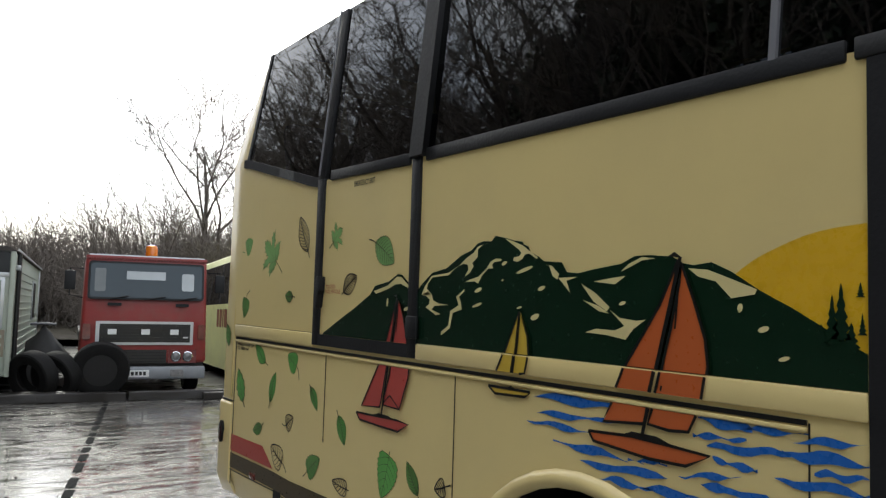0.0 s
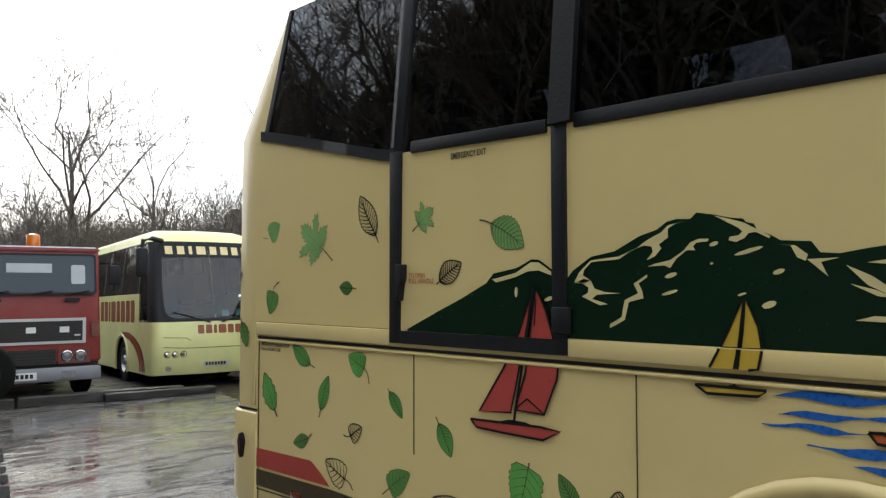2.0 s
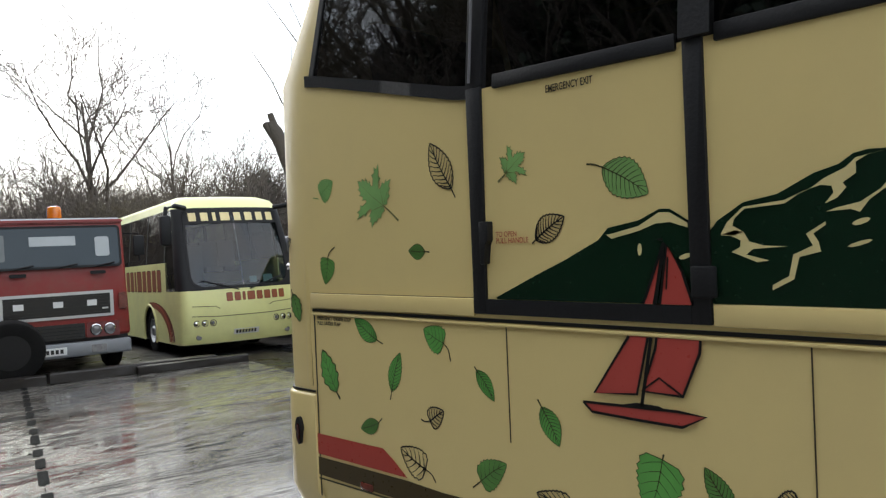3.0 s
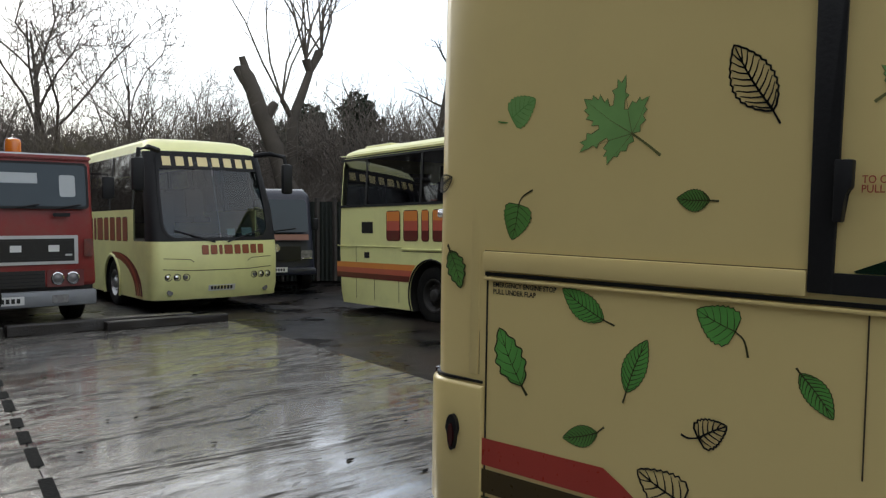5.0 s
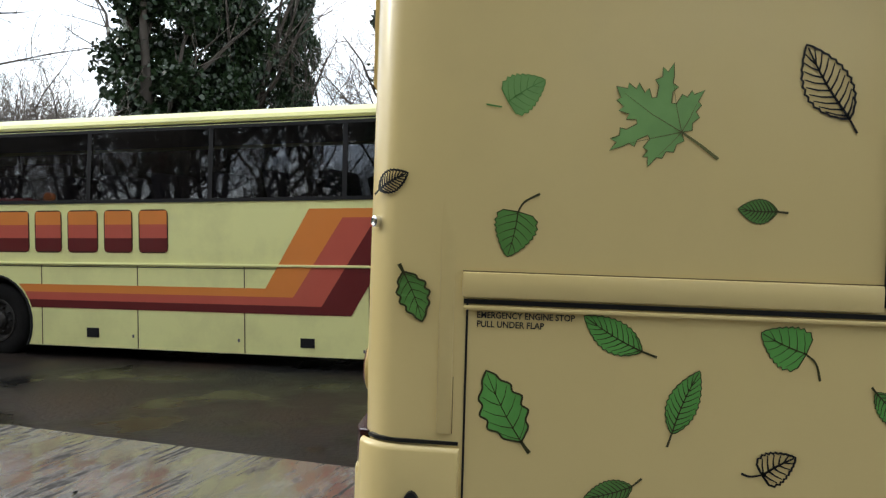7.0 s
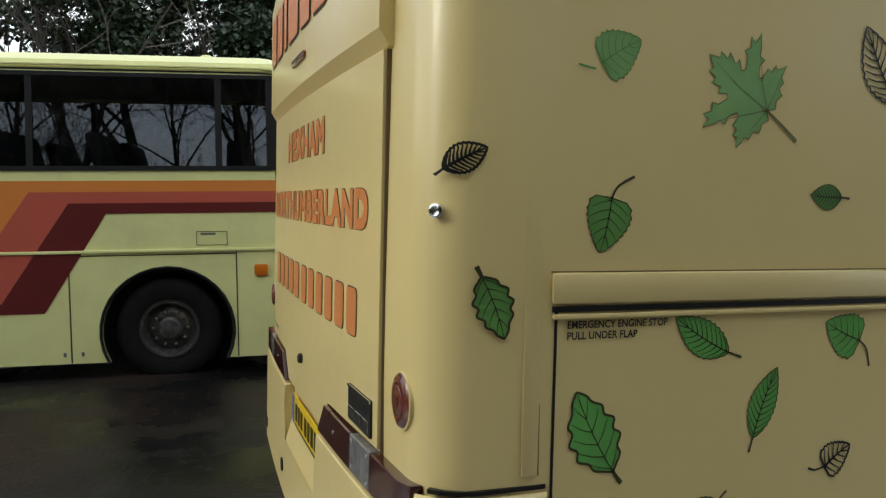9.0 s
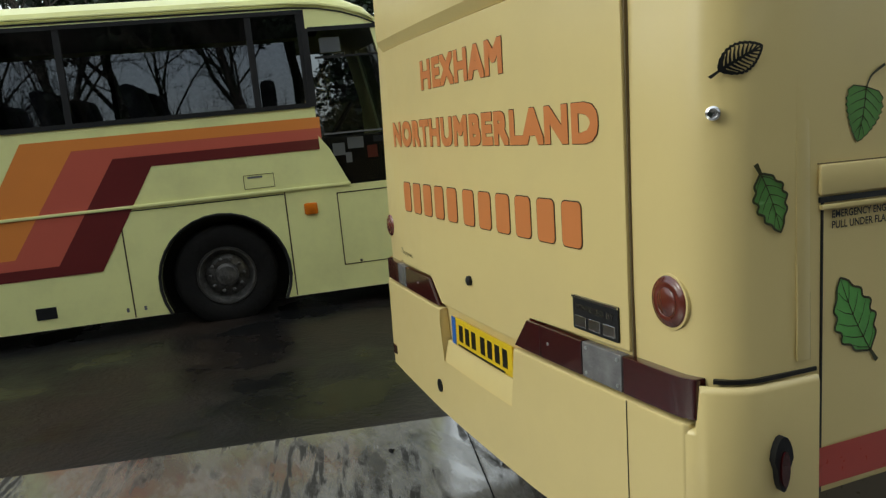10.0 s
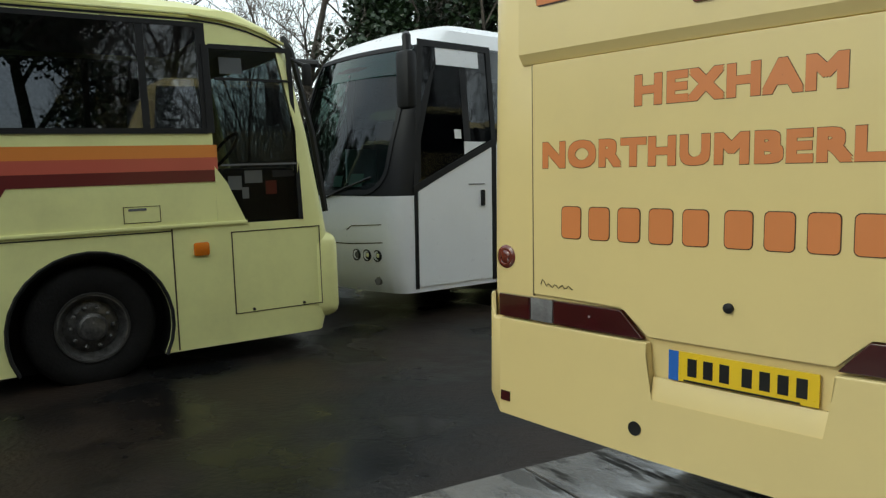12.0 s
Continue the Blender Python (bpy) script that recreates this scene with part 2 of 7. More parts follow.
NAME_BROWN = mat("rust_brown_lettering", (0.27, 0.075, 0.03), 0.4, vary=0.15)
GROOVE = mat("brown_shadow_gap", (0.14, 0.095, 0.04), 0.7)
RIM_BROWN = mat("dark_brown_letter_rim", (0.06, 0.028, 0.012), 0.4)
LAMP_RED = mat("dark_red_lamp_lens", (0.042, 0.004, 0.005), 0.2, vary=0.5, scale=15, coat=0.6)
LAMP_ROUND = mat("round_red_lamp_lens", (0.125, 0.022, 0.012), 0.25, vary=0.7, scale=30, coat=0.6)
LAMP_CLEAR = mat("clear_grey_lamp_lens", (0.17, 0.165, 0.165), 0.25, vary=0.75, scale=45, bump=0.3, bump_scale=60, coat=0.6)
AMBER = mat("amber_lamp_lens", (0.65, 0.17, 0.01), 0.25, vary=0.15, scale=10, coat=0.6)
PLATE_Y = mat("yellow_number_plate", (0.78, 0.52, 0.02), 0.3, vary=0.05)
PLATE_B = mat("blue_plate_band", (0.02, 0.12, 0.45), 0.35)
PLATE_W = mat("white_number_plate", (0.7, 0.7, 0.68), 0.35)
SEAT = mat("patterned_seat_cloth", (0.05, 0.045, 0.055), 0.9, vary=0.5, scale=30)
PAPER = mat("white_paper", (0.75, 0.75, 0.73), 0.7)
GLASS = glass("tinted_coach_glass", (0.10, 0.105, 0.115), base=0.09)
GLASS_CAB = glass("dark_cab_glass", (0.4, 0.41, 0.42), base=0.012)
GLASS_CLEAR = glass("windscreen_glass", (0.24, 0.31, 0.31), base=0.085)
GLASS_DEEP = glass("green_tinted_windscreen_glass", (0.16, 0.25, 0.22), base=0.035)
GLASS_TEAL = glass("pale_teal_windscreen_glass", (0.24, 0.35, 0.35), base=0.07)
GLASS_BAND = glass("green_sunband_glass", (0.10, 0.42, 0.33), base=0.05)
GLASS_STRIPED = glass("lightly_tinted_coach_glass", (0.25, 0.26, 0.28), base=0.11)
CONCRETE = wet_ground("wet_concrete", (0.185, 0.176, 0.158), (0.13, 0.126, 0.117), 0.47, 0.012, 0.22, 3.0, 0.3, (0.75, 1.9, 1), stain=(0.10, 0.08, 0.058), spec=0.7, broom=0.9)
TARMAC = wet_ground("wet_tarmac", (0.0105, 0.0105, 0.0105), (0.006, 0.0062, 0.0066), 0.46, 0.2, 0.45, 0.9, 0.8, stain=(0.024, 0.015, 0.010), spec=0.17)
TAR = mat("black_tar_joint", (0.006, 0.006, 0.006), 0.9, bump=0.4, bump_scale=60)
TAR.node_tree.nodes["Principled BSDF"].inputs["Specular IOR Level"].default_value = 0.1
TIMBER = mat("wet_weathered_timber", (0.011, 0.0078, 0.0056), 0.42, vary=0.35, scale=9, bump=0.6, bump_scale=35)
BARK = mat("bare_tree_bark", (0.075, 0.062, 0.049), 0.9, vary=0.35, scale=8, bump=0.6, bump_scale=18)
TWIG = mat("thin_bare_twigs", (0.15, 0.126, 0.106), 0.9, vary=0.3)
# twig colour raised and greyed to put distance haze into the thicket
THICKET = mat("grey_leafless_thicket", (0.22, 0.197, 0.172), 0.9, vary=0.35)
IVY = mat("dark_ivy_leaves", (0.020, 0.040, 0.014), 0.35, vary=0.5, scale=3)
CONIFER = mat("dark_conifer_needles", (0.025, 0.038, 0.018), 0.7, vary=0.4, scale=2)
SCRUB = mat("brown_winter_scrub", (0.13, 0.115, 0.088), 0.95, vary=0.4, scale=2)
FENCE = mat("dark_green_fence_sheet", (0.012, 0.016, 0.012), 0.7, vary=0.4, bump=0.3)
CLAD = mat("cream_green_caravan_cladding", (0.36, 0.39, 0.32), 0.4, vary=0.15, dirt=(0.2, 0.22, 0.15), dirt_amount=0.5)
SCRAP = mat("dark_scrap_metal", (0.05, 0.042, 0.036), 0.7, vary=0.6, scale=15)
MUD = mat("leaf_litter_verge", (0.055, 0.045, 0.028), 0.9, vary=0.5, scale=4, bump=0.8, bump_scale=20)


from collections import Counter
from mathutils.geometry import tessellate_polygon


# ---- building helpers ----
def thing(name, matrix, label, category, group=""):
    e = new(name)
    e.empty_display_size = 0.2
    e.matrix_world = matrix
    return tagged(e, label, category, group)


def part(name, bm, material, parent=None, label="", smooth=35, solid=0.0):
    """Links a bmesh as one mesh object under a thing or a part."""
    bmesh.ops.recalc_face_normals(bm, faces=bm.faces)
    me = bpy.data.meshes.new(name)
    bm.to_mesh(me)
    bm.free()
    if smooth:
        me.polygons.foreach_set("use_smooth", [True] * len(me.polygons))
        me.set_sharp_from_angle(angle=radians(smooth))
    ob = new(name, me)
    for one in material if isinstance(material, (list, tuple)) else [material]:
        me.materials.append(one)
    if parent is not None:
        ob.parent = parent
    if label:
        ob["label"] = label
    if solid:
        # open edges stay crisp when the sheet is given its thickness
        used = Counter(k for p in me.polygons for k in p.edge_keys)
        for e in me.edges:
            if used[e.key] == 1:
                e.use_edge_sharp = True
        mod = ob.modifiers.new("thickness", "SOLIDIFY")
        mod.thickness, mod.offset = solid, -1
    return ob


def block(bm, x0, x1, y0, y1, z0, z1, bevel=0.0, segs=2):
    vs = [bm.verts.new((x, y, z)) for x in (x0, x1) for y in (y0, y1) for z in (z0, z1)]
    fs = [bm.faces.new([vs[i] for i in f]) for f in ((0, 1, 3, 2), (4, 6, 7, 5), (0, 4, 5, 1), (2, 3, 7, 6), (0, 2, 6, 4), (1, 5, 7, 3))]
    if bevel:
        bmesh.ops.bevel(bm, geom=list({e for f in fs for e in f.edges}), offset=bevel, segments=segs, affect="EDGES", profile=0.5)
    return vs


def boxed(*a, **k):
    bm = bmesh.new()
    block(bm, *a, **k)
    return bm


def prism(bm, pts, place, d0, d1):
    """A slab over an outline pts (u, v); place(u, v, d) gives the point at depth d."""
    a = [bm.verts.new(place(u, v, d0)) for u, v in pts]
    b = [bm.verts.new(place(u, v, d1)) for u, v in pts]
    n = len(pts)
    bm.faces.new(b)
    bm.faces.new(list(reversed(a)))
    for i in range(n):
        bm.faces.new((a[i], a[(i + 1) % n], b[(i + 1) % n], b[i]))


def flat(bm, pts, place, d):
    vs = [bm.verts.new(place(u, v, d)) for u, v in pts]
    for tri in tessellate_polygon([[Vector((u, v, 0)) for u, v in pts]]):
        try:
            bm.faces.new([vs[k] for k in tri])
        except ValueError:
            pass


def stroke(bm, pts, width, place, d, taper=1.0):
    """A painted line of some width along points (u, v)."""
    rows = []
    for i, (u, v) in enumerate(pts):
        a, b = pts[max(i - 1, 0)], pts[min(i + 1, len(pts) - 1)]
        du, dv = b[0] - a[0], b[1] - a[1]
        ln = math.hypot(du, dv) or 1
        w = width * 0.5 * (1 + (taper - 1) * i / max(1, len(pts) - 1))
        rows.append((bm.verts.new(place(u - dv / ln * w, v + du / ln * w, d)), bm.verts.new(place(u + dv / ln * w, v - du / ln * w, d))))
    for (a, b), (c, e) in zip(rows, rows[1:]):
        bm.faces.new((a, c, e, b))


def tube(bm, pts, radii, sides=6, cap=True):
    """A tapered round bar along points."""
    rings = []
    for i, p in enumerate(pts):
        p = Vector(p)
        d = (Vector(pts[min(i + 1, len(pts) - 1)]) - Vector(pts[max(i - 1, 0)])).normalized()
        a = d.orthogonal().normalized()
        b = d.cross(a)
        r = radii[i] if isinstance(radii, (list, tuple)) else radii
        rings.append([bm.verts.new(p + (a * math.cos(k * math.tau / sides) + b * math.sin(k * math.tau / sides)) * r) for k in range(sides)])
    for r0, r1 in zip(rings, rings[1:]):
        for k in range(sides):
            bm.faces.new((r0[k], r0[(k + 1) % sides], r1[(k + 1) % sides], r1[k]))
    if cap:
        bm.faces.new(list(reversed(rings[0])))
        bm.faces.new(rings[-1])


def tubed(*a, **k):
    bm = bmesh.new()
    tube(bm, *a, **k)
    return bm


def lathe(bm, profile, center, axis="x", n=28, sign=1, cap=True):
    """Turns (radius, offset) pairs about an axis through center."""
    rings = []
    for r, o in profile:
        ring = []
        for k in range(n):
            c, s = math.cos(k * math.tau / n) * r, math.sin(k * math.tau / n) * r
            p = (o * sign, c, s) if axis == "x" else ((c, o * sign, s) if axis == "y" else (c, s, o * sign))
            ring.append(bm.verts.new((center[0] + p[0], center[1] + p[1], center[2] + p[2])))
        rings.append(ring)
    for a, b in zip(rings, rings[1:]):
        for k in range(n):
            bm.faces.new((a[k], a[(k + 1) % n], b[(k + 1) % n], b[k]))
    if cap:
        for ring in (rings[0], rings[-1]):
            bm.faces.new(ring)


def lathed(*a, **k):
    bm = bmesh.new()
    lathe(bm, *a, **k)
    return bm


def text_bm(words, place, d, u0, v0, width, height, weight=0.0, spread=0.0):
    """Lettering in the built-in font, fitted to a box: (u0, v0) is its lower left corner. spread thickens the strokes."""
    cu = bpy.data.curves.new("lettering", "FONT")
    cu.body, cu.offset, cu.resolution_u, cu.space_character = words, weight, 3, 1.1 if spread else 1.0
    tmp = bpy.data.objects.new("lettering", cu)
    me = bpy.data.meshes.new_from_object(tmp)
    bpy.data.objects.remove(tmp)
    bm = bmesh.new()
    shifts = [(0, 0)] if not spread else [(a * spread, b * spread) for a, b in ((-1, -1), (-1, 0), (-1, 1), (0, -1), (0, 1), (1, -1), (1, 0), (1, 1), (0, 0))]
    co = [v.co.copy() for v in me.vertices]
    xs, ys = [v.x for v in co], [v.y for v in co]
    x0, y0, sx, sy = min(xs), min(ys), (width - 2 * spread) / (max(xs) - min(xs)), (height - 2 * spread) / (max(ys) - min(ys))
    for k, (du, dv) in enumerate(shifts):
        vs = [bm.verts.new(place(u0 + spread + du + (c.x - x0) * sx, v0 + spread + dv + (c.y - y0) * sy, d + 0.0001 * k)) for c in co]
        for f in me.polygons:
            bm.faces.new([vs[i] for i in f.vertices])
    bpy.data.meshes.remove(me)
    bpy.data.curves.remove(cu)
    return bm


def rounded(u0, u1, v0, v1, r, n=4):
    pts = []
    for cu, cv, a0 in ((u1 - r, v1 - r, 0), (u0 + r, v1 - r, 90), (u0 + r, v0 + r, 180), (u1 - r, v0 + r, 270)):
        pts += [(cu + r * math.cos(radians(a0 + 90 * k / n)), cv + r * math.sin(radians(a0 + 90 * k / n))) for k in range(n + 1)]
    return pts


def letter_blocks(parent, name, place, d, u0, v0, width, height, widths, materials, label, lean=1, space=0.022):
    """A row of plain blocks that stand for a name painted in large letters, with a dark rim, in bands of colour."""
    gap = width * space
    unit = (width - gap * (len(widths) - 1)) / sum(widths)
    u = u0
    for wdt in widths:
        w = wdt * unit
        bm = bmesh.new()
        flat(bm, rounded(min(u, u + lean * w), max(u, u + lean * w), v0, v0 + height, height * 0.12), place, d)
        rim = part(name, bm, RIM_BROWN, parent, smooth=0)
        e = height * 0.03
        lo, hi = v0 + e, v0 + height - e
        for i, m in enumerate(materials):
            a, b = lo + (hi - lo) * i / len(materials), lo + (hi - lo) * (i + 1) / len(materials)
            bm = bmesh.new()
            ua, ub = min(u, u + lean * w) + e, max(u, u + lean * w) - e
            flat(bm, [(ua, a), (ub, a), (ub, b), (ua, b)], place, d + 0.003)
            part("colour_band", bm, m, rim, smooth=0)
        u += lean * (w + gap)


# ---- coach shell ----
def coach_shell(parent, levels, ys, rr, rf, bulge_f, bulge_r, classify, materials, nf=8, nr=4, solid=0.03):
    """A coach body from stacked plan outlines. levels: (z, half width, rear y, front y), z a number or a function of y.
    ys: stations along the sides. classify(tag, index, level) names the part that a facet belongs to, or None for an opening."""
    rings, tags = [], []
    for z, w, yr, yf in levels:
        pts, tg = [], []
        fy = lambda x: yf - bulge_f * (x / w) ** 2  # noqa: E731
        by = lambda x: yr + bulge_r * (x / w) ** 2  # noqa: E731
        for i, y in enumerate(ys):
            pts.append((w, min(max(y, yr + rr), fy(w - rf) - rf)))
            tg.append(("R", i))
        for k in range(1, 5):
            a = radians(90 * k / 5)
            pts.append((w - rf + rf * math.cos(a), fy(w - rf) - rf + rf * math.sin(a)))
            tg.append(("FR", k))
        for k in range(nf + 1):
            x = (w - rf) * (1 - 2 * k / nf)
            pts.append((x, fy(x)))
            tg.append(("F", k))
        for k in range(1, 5):
            a = radians(90 + 90 * k / 5)
            pts.append((-(w - rf) + rf * math.cos(a), fy(w - rf) - rf + rf * math.sin(a)))
            tg.append(("FL", k))
        for i, y in reversed(list(enumerate(ys))):
            pts.append((-w, min(max(y, yr + rr), fy(w - rf) - rf)))
            tg.append(("L", i))
        for k in range(1, 5):
            a = radians(180 + 90 * k / 5)
            pts.append((-(w - rr) + rr * math.cos(a), by(w - rr) + rr + rr * math.sin(a)))
            tg.append(("BL", k))
        for k in range(nr + 1):
            x = (w - rr) * (-1 + 2 * k / nr)
            pts.append((x, by(x)))
            tg.append(("B", k))
        for k in range(1, 5):
            a = radians(270 + 90 * k / 5)
            pts.append(((w - rr) + rr * math.cos(a), by(w - rr) + rr + rr * math.sin(a)))
            tg.append(("BR", k))
        rings.append([(x, y, z(y) if callable(z) else z) for x, y in pts])
        tags = tg
    n = len(tags)
    groups = {}

    def seg(i):
        a, b = tags[i], tags[(i + 1) % n]
        if a[0] == b[0]:
            return a[0], min(a[1], b[1])
        return (a if len(a[0]) == 2 else b)[0], -1

    for k in range(len(rings) - 1):
        for i in range(n):
            g = classify(*seg(i), k)
            if g:
                groups.setdefault(g, []).append((rings[k][i], rings[k][(i + 1) % n], rings[k + 1][(i + 1) % n], rings[k + 1][i]))
    groups.setdefault("roof", []).append(tuple(rings[-1]))
    made = {}
    for g, quads in groups.items():
        bm = bmesh.new()
        seen = {}
        for q in quads:
            vs = []
            for p in q:
                key = tuple(round(c, 4) for c in p)
                if key not in seen:
                    seen[key] = bm.verts.new(p)
                if seen[key] not in vs:
                    vs.append(seen[key])
            if len(vs) > 2:
                try:
                    bm.faces.new(vs)
                except ValueError:
                    pass
        base = g.split(":")[0]
        made[g] = part(base, bm, materials[base], parent, smooth=30, solid=0.0 if "glass" in base or base == "windscreen" else solid)
    return made


def arch_panel(parent, material, y0, y1, z0, z1, cy, cz, r, x, name="wheel_arch_panel", lip=BLACK, lip_r=0.05, sgn=1, lip_out=0.02):
    """The piece of a body side round a wheel: a rectangle with a round opening, and a raised lip along it."""
    bm = bmesh.new()
    half = math.sqrt(max(0.0, r * r - (z0 - cz) ** 2))
    a0 = math.atan2(z0 - cz, half)
    angles = [a0 + (math.pi - 2 * a0) * k / 20 for k in range(21)]
    angles = sorted(angles + [math.atan2(z1 - cz, y1 - cy), math.atan2(z1 - cz, y0 - cy)])
    n = len(angles) - 1
    arc = [(cy + r * math.cos(a), cz + r * math.sin(a)) for a in angles]
    outer = []
    for a in angles:
        c, s = math.cos(a), math.sin(a)
        k = min((y1 - cy) / c if c > 1e-6 else 1e9, (y0 - cy) / c if c < -1e-6 else 1e9, (z1 - cz) / s if s > 1e-6 else 1e9)
        outer.append((cy + k * c, max(cz + k * s, z0)))
    vi = [[bm.verts.new((sgn * (x - dd), u, v)) for u, v in arc] for dd in (0, 0.012)]
    vo = [bm.verts.new((sgn * x, u, max(v, z0))) for u, v in outer]
    for k in range(n):
        bm.faces.new((vi[0][k], vi[0][k + 1], vo[k + 1], vo[k]))
        bm.faces.new((vi[1][k], vi[1][k + 1], vi[0][k + 1], vi[0][k]))
    part(name, bm, material, parent, smooth=30)
    bm = bmesh.new()
    prof = [(0.0, lip_out * 0.2), (lip_r * 0.3, lip_out), (lip_r * 0.75, lip_out), (lip_r, lip_out * 0.1)]
    rows = [[bm.verts.new((sgn * (x + o), cy + (r + e) * (u - cy) / r, cz + (r + e) * (v - cz) / r)) for e, o in prof] for u, v in arc]
    for a, b in zip(rows, rows[1:]):
        for k in range(3):
            bm.faces.new((a[k], b[k], b[k + 1], a[k + 1]))
    part("arch_lip", bm, lip, parent, smooth=60)
    bm = bmesh.new()
    rows = [[bm.verts.new((sgn * xx, cy + (r + 0.03) * (u - cy) / r, cz + (r + 0.03) * (v - cz) / r)) for xx in (x - 0.03, x - 0.55)] for u, v in arc]
    for a, b in zip(rows, rows[1:]):
        bm.faces.new((a[0], b[0], b[1], a[1]))
    bm.faces.new([r_[1] for r_ in rows])
    part("wheel_well", bm, DARK, parent)


def wheel(parent, cx, cy, cz, r, sgn, rim_mat=None, name="wheel"):
    """A heavy road wheel: tyre with rounded shoulders, dished steel rim, hub and ring of nuts. sgn: the side that it faces along x."""
    rim_r = r * 0.54
    tyre = part(name, lathed([(rim_r, -0.27), (r * 0.9, -0.28), (r, -0.24), (r, -0.05), (r * 0.985, -0.02), (r * 0.93, 0.0), (r * 0.8, 0.012), (rim_r + 0.02, 0.0), (rim_r, -0.015)], (cx, cy, cz), sign=sgn, n=36, cap=False), TYRE, parent, smooth=40)
    rim_mat = rim_mat or STEEL
    part("rim", lathed([(rim_r + 0.004, -0.03), (rim_r + 0.012, 0.004), (rim_r - 0.012, 0.006), (rim_r - 0.035, -0.04), (rim_r * 0.78, -0.085), (rim_r * 0.62, -0.06), (rim_r * 0.5, -0.055), (rim_r * 0.3, -0.055)], (cx, cy, cz), sign=sgn, n=36, cap=False), rim_mat, tyre, smooth=40)
    part("hub", lathed([(rim_r * 0.42, -0.06), (rim_r * 0.42, -0.01), (rim_r * 0.34, 0.015), (rim_r * 0.2, 0.02), (0.02, 0.03)], (cx, cy, cz), sign=sgn, n=20), rim_mat, tyre, smooth=40)
    part("rim_edge", lathed([(rim_r + 0.016, -0.004), (rim_r + 0.012, 0.010), (rim_r + 0.002, 0.010), (rim_r - 0.006, 0.002)], (cx, cy, cz), sign=sgn, n=36, cap=False), STEEL, tyre, smooth=40)
    for k in range(10):
        a = k * math.tau / 10
        part("wheel_nut", lathed([(0.017, -0.06), (0.017, -0.025), (0.01, -0.02)], (cx, cy + rim_r * 0.6 * math.cos(a), cz + rim_r * 0.6 * math.sin(a)), sign=sgn, n=6), rim_mat, tyre, smooth=0)
    return tyre


def coach_seats(parent, y_list, z_floor, step=0.43, tall=1.12):
    """Pairs of high-backed seats on both sides of the aisle."""
    shared = None
    for y in y_list:
        for x in (-0.95, -0.5, 0.5, 0.95):
            if shared is None:
                bm = bmesh.new()
                block(bm, -0.21, 0.21, -0.02, 0.42, 0.36, 0.5, 0.04)
                block(bm, -0.21, 0.21, -0.09, 0.05, 0.45, tall, 0.05)
                for v in bm.verts:
                    if v.co.z > 0.55:
                        v.co.y -= (v.co.z - 0.5) * 0.25
                seat = part("seat", bm, SEAT, parent, smooth=40)
                shared = seat.data
            else:
                seat = new("seat", shared)
                seat.parent = parent
            seat.location = (x, y, z_floor)


# ---- ground ----
EDGE = Vector((4.19, 4.1, 0))
ALONG = Vector((0.247, 0.969, 0)).normalized()
ACROSS = Vector((ALONG.y, -ALONG.x, 0))


def fall(y):
    """The yard falls gently away from the mural coach."""
    return -0.019 * min(max(0.0, y - 4.5), 16.0)


def tarmac_z(x, y):
    c = (Vector((x, y, 0)) - EDGE).dot(ACROSS)
    a = (Vector((x, y, 0)) - EDGE).dot(ALONG)
    under = 0.05 if c < -0.6 and a < 9.6 else 0.0
    return fall(y) - 0.012 - under - min(0.055, 0.03 * max(0.0, c))


def spaced(lo, hi, mid, n):
    return [mid + (hi - mid if t > 0 else mid - lo) * math.copysign(abs(t) ** 2.6, t) for t in [-1 + 2 * k / n for k in range(n + 1)]]


bm = bmesh.new()
gx, gy = spaced(-260, 260, 5, 90), spaced(-260, 260, 9, 90)
gv = [[bm.verts.new((x, y, tarmac_z(x, y))) for x in gx] for y in gy]
for a in range(90):
    for b in range(90):
        bm.faces.new((gv[a][b], gv[a][b + 1], gv[a + 1][b + 1], gv[a + 1][b]))
tagged(part("ground", bm, TARMAC, smooth=60), "dark rain-wet tarmac yard with faint stains", "ground", kind="structure")

slab = tagged(new("concrete_pavement"), "wet worn concrete apron in bays with black tar joints", "pavement", kind="structure")


def slab_at(a, c, z):
    p = EDGE + ALONG * a + ACROSS * c
    return p.x, p.y, z + fall(p.y)


for ci, (c0, c1) in enumerate(((-3.62, 0.0), (-7.24, -3.62), (-10.9, -7.24), (-14.5, -10.9))):
    for a0, a1 in ((-13.4, -9.0), (-9.0, -4.3), (-4.3, 0.4), (0.4, 5.3), (5.3, 10.35)):
        bm = bmesh.new()
        g = 0.004
        prism(bm, [(a0 + g, c0 + g), (a1 - g, c0 + g), (a1 - g, c1 - g), (a0 + g, c1 - g)], slab_at, -0.10, 0.0)
        bm.normal_update()
        bmesh.ops.bevel(bm, geom=list({e for f in bm.faces if abs(f.normal.z) > 0.9 and f.calc_center_median().z > fall(f.calc_center_median().y) - 0.05 for e in f.edges}), offset=0.005, segments=2, affect="EDGES")
        part("concrete_bay", bm, CONCRETE, slab)
rng = random.Random(11)
for c in (-3.62, -7.24, -10.9):
    a = -13.0
    while a < 10.2:
        ln = rng.uniform(0.3, 0.55)
        bm = bmesh.new()
        prism(bm, [(a, c - 0.04 - rng.random() * 0.015), (a + ln, c - 0.038), (a + ln, c + 0.038 + rng.random() * 0.02), (a, c + 0.038)], slab_at, -0.02, 0.005)
        part("tar_joint", bm, TAR, slab, smooth=0)
        a += ln + rng.choice((0.1, 0.16, 0.22, 0.3))
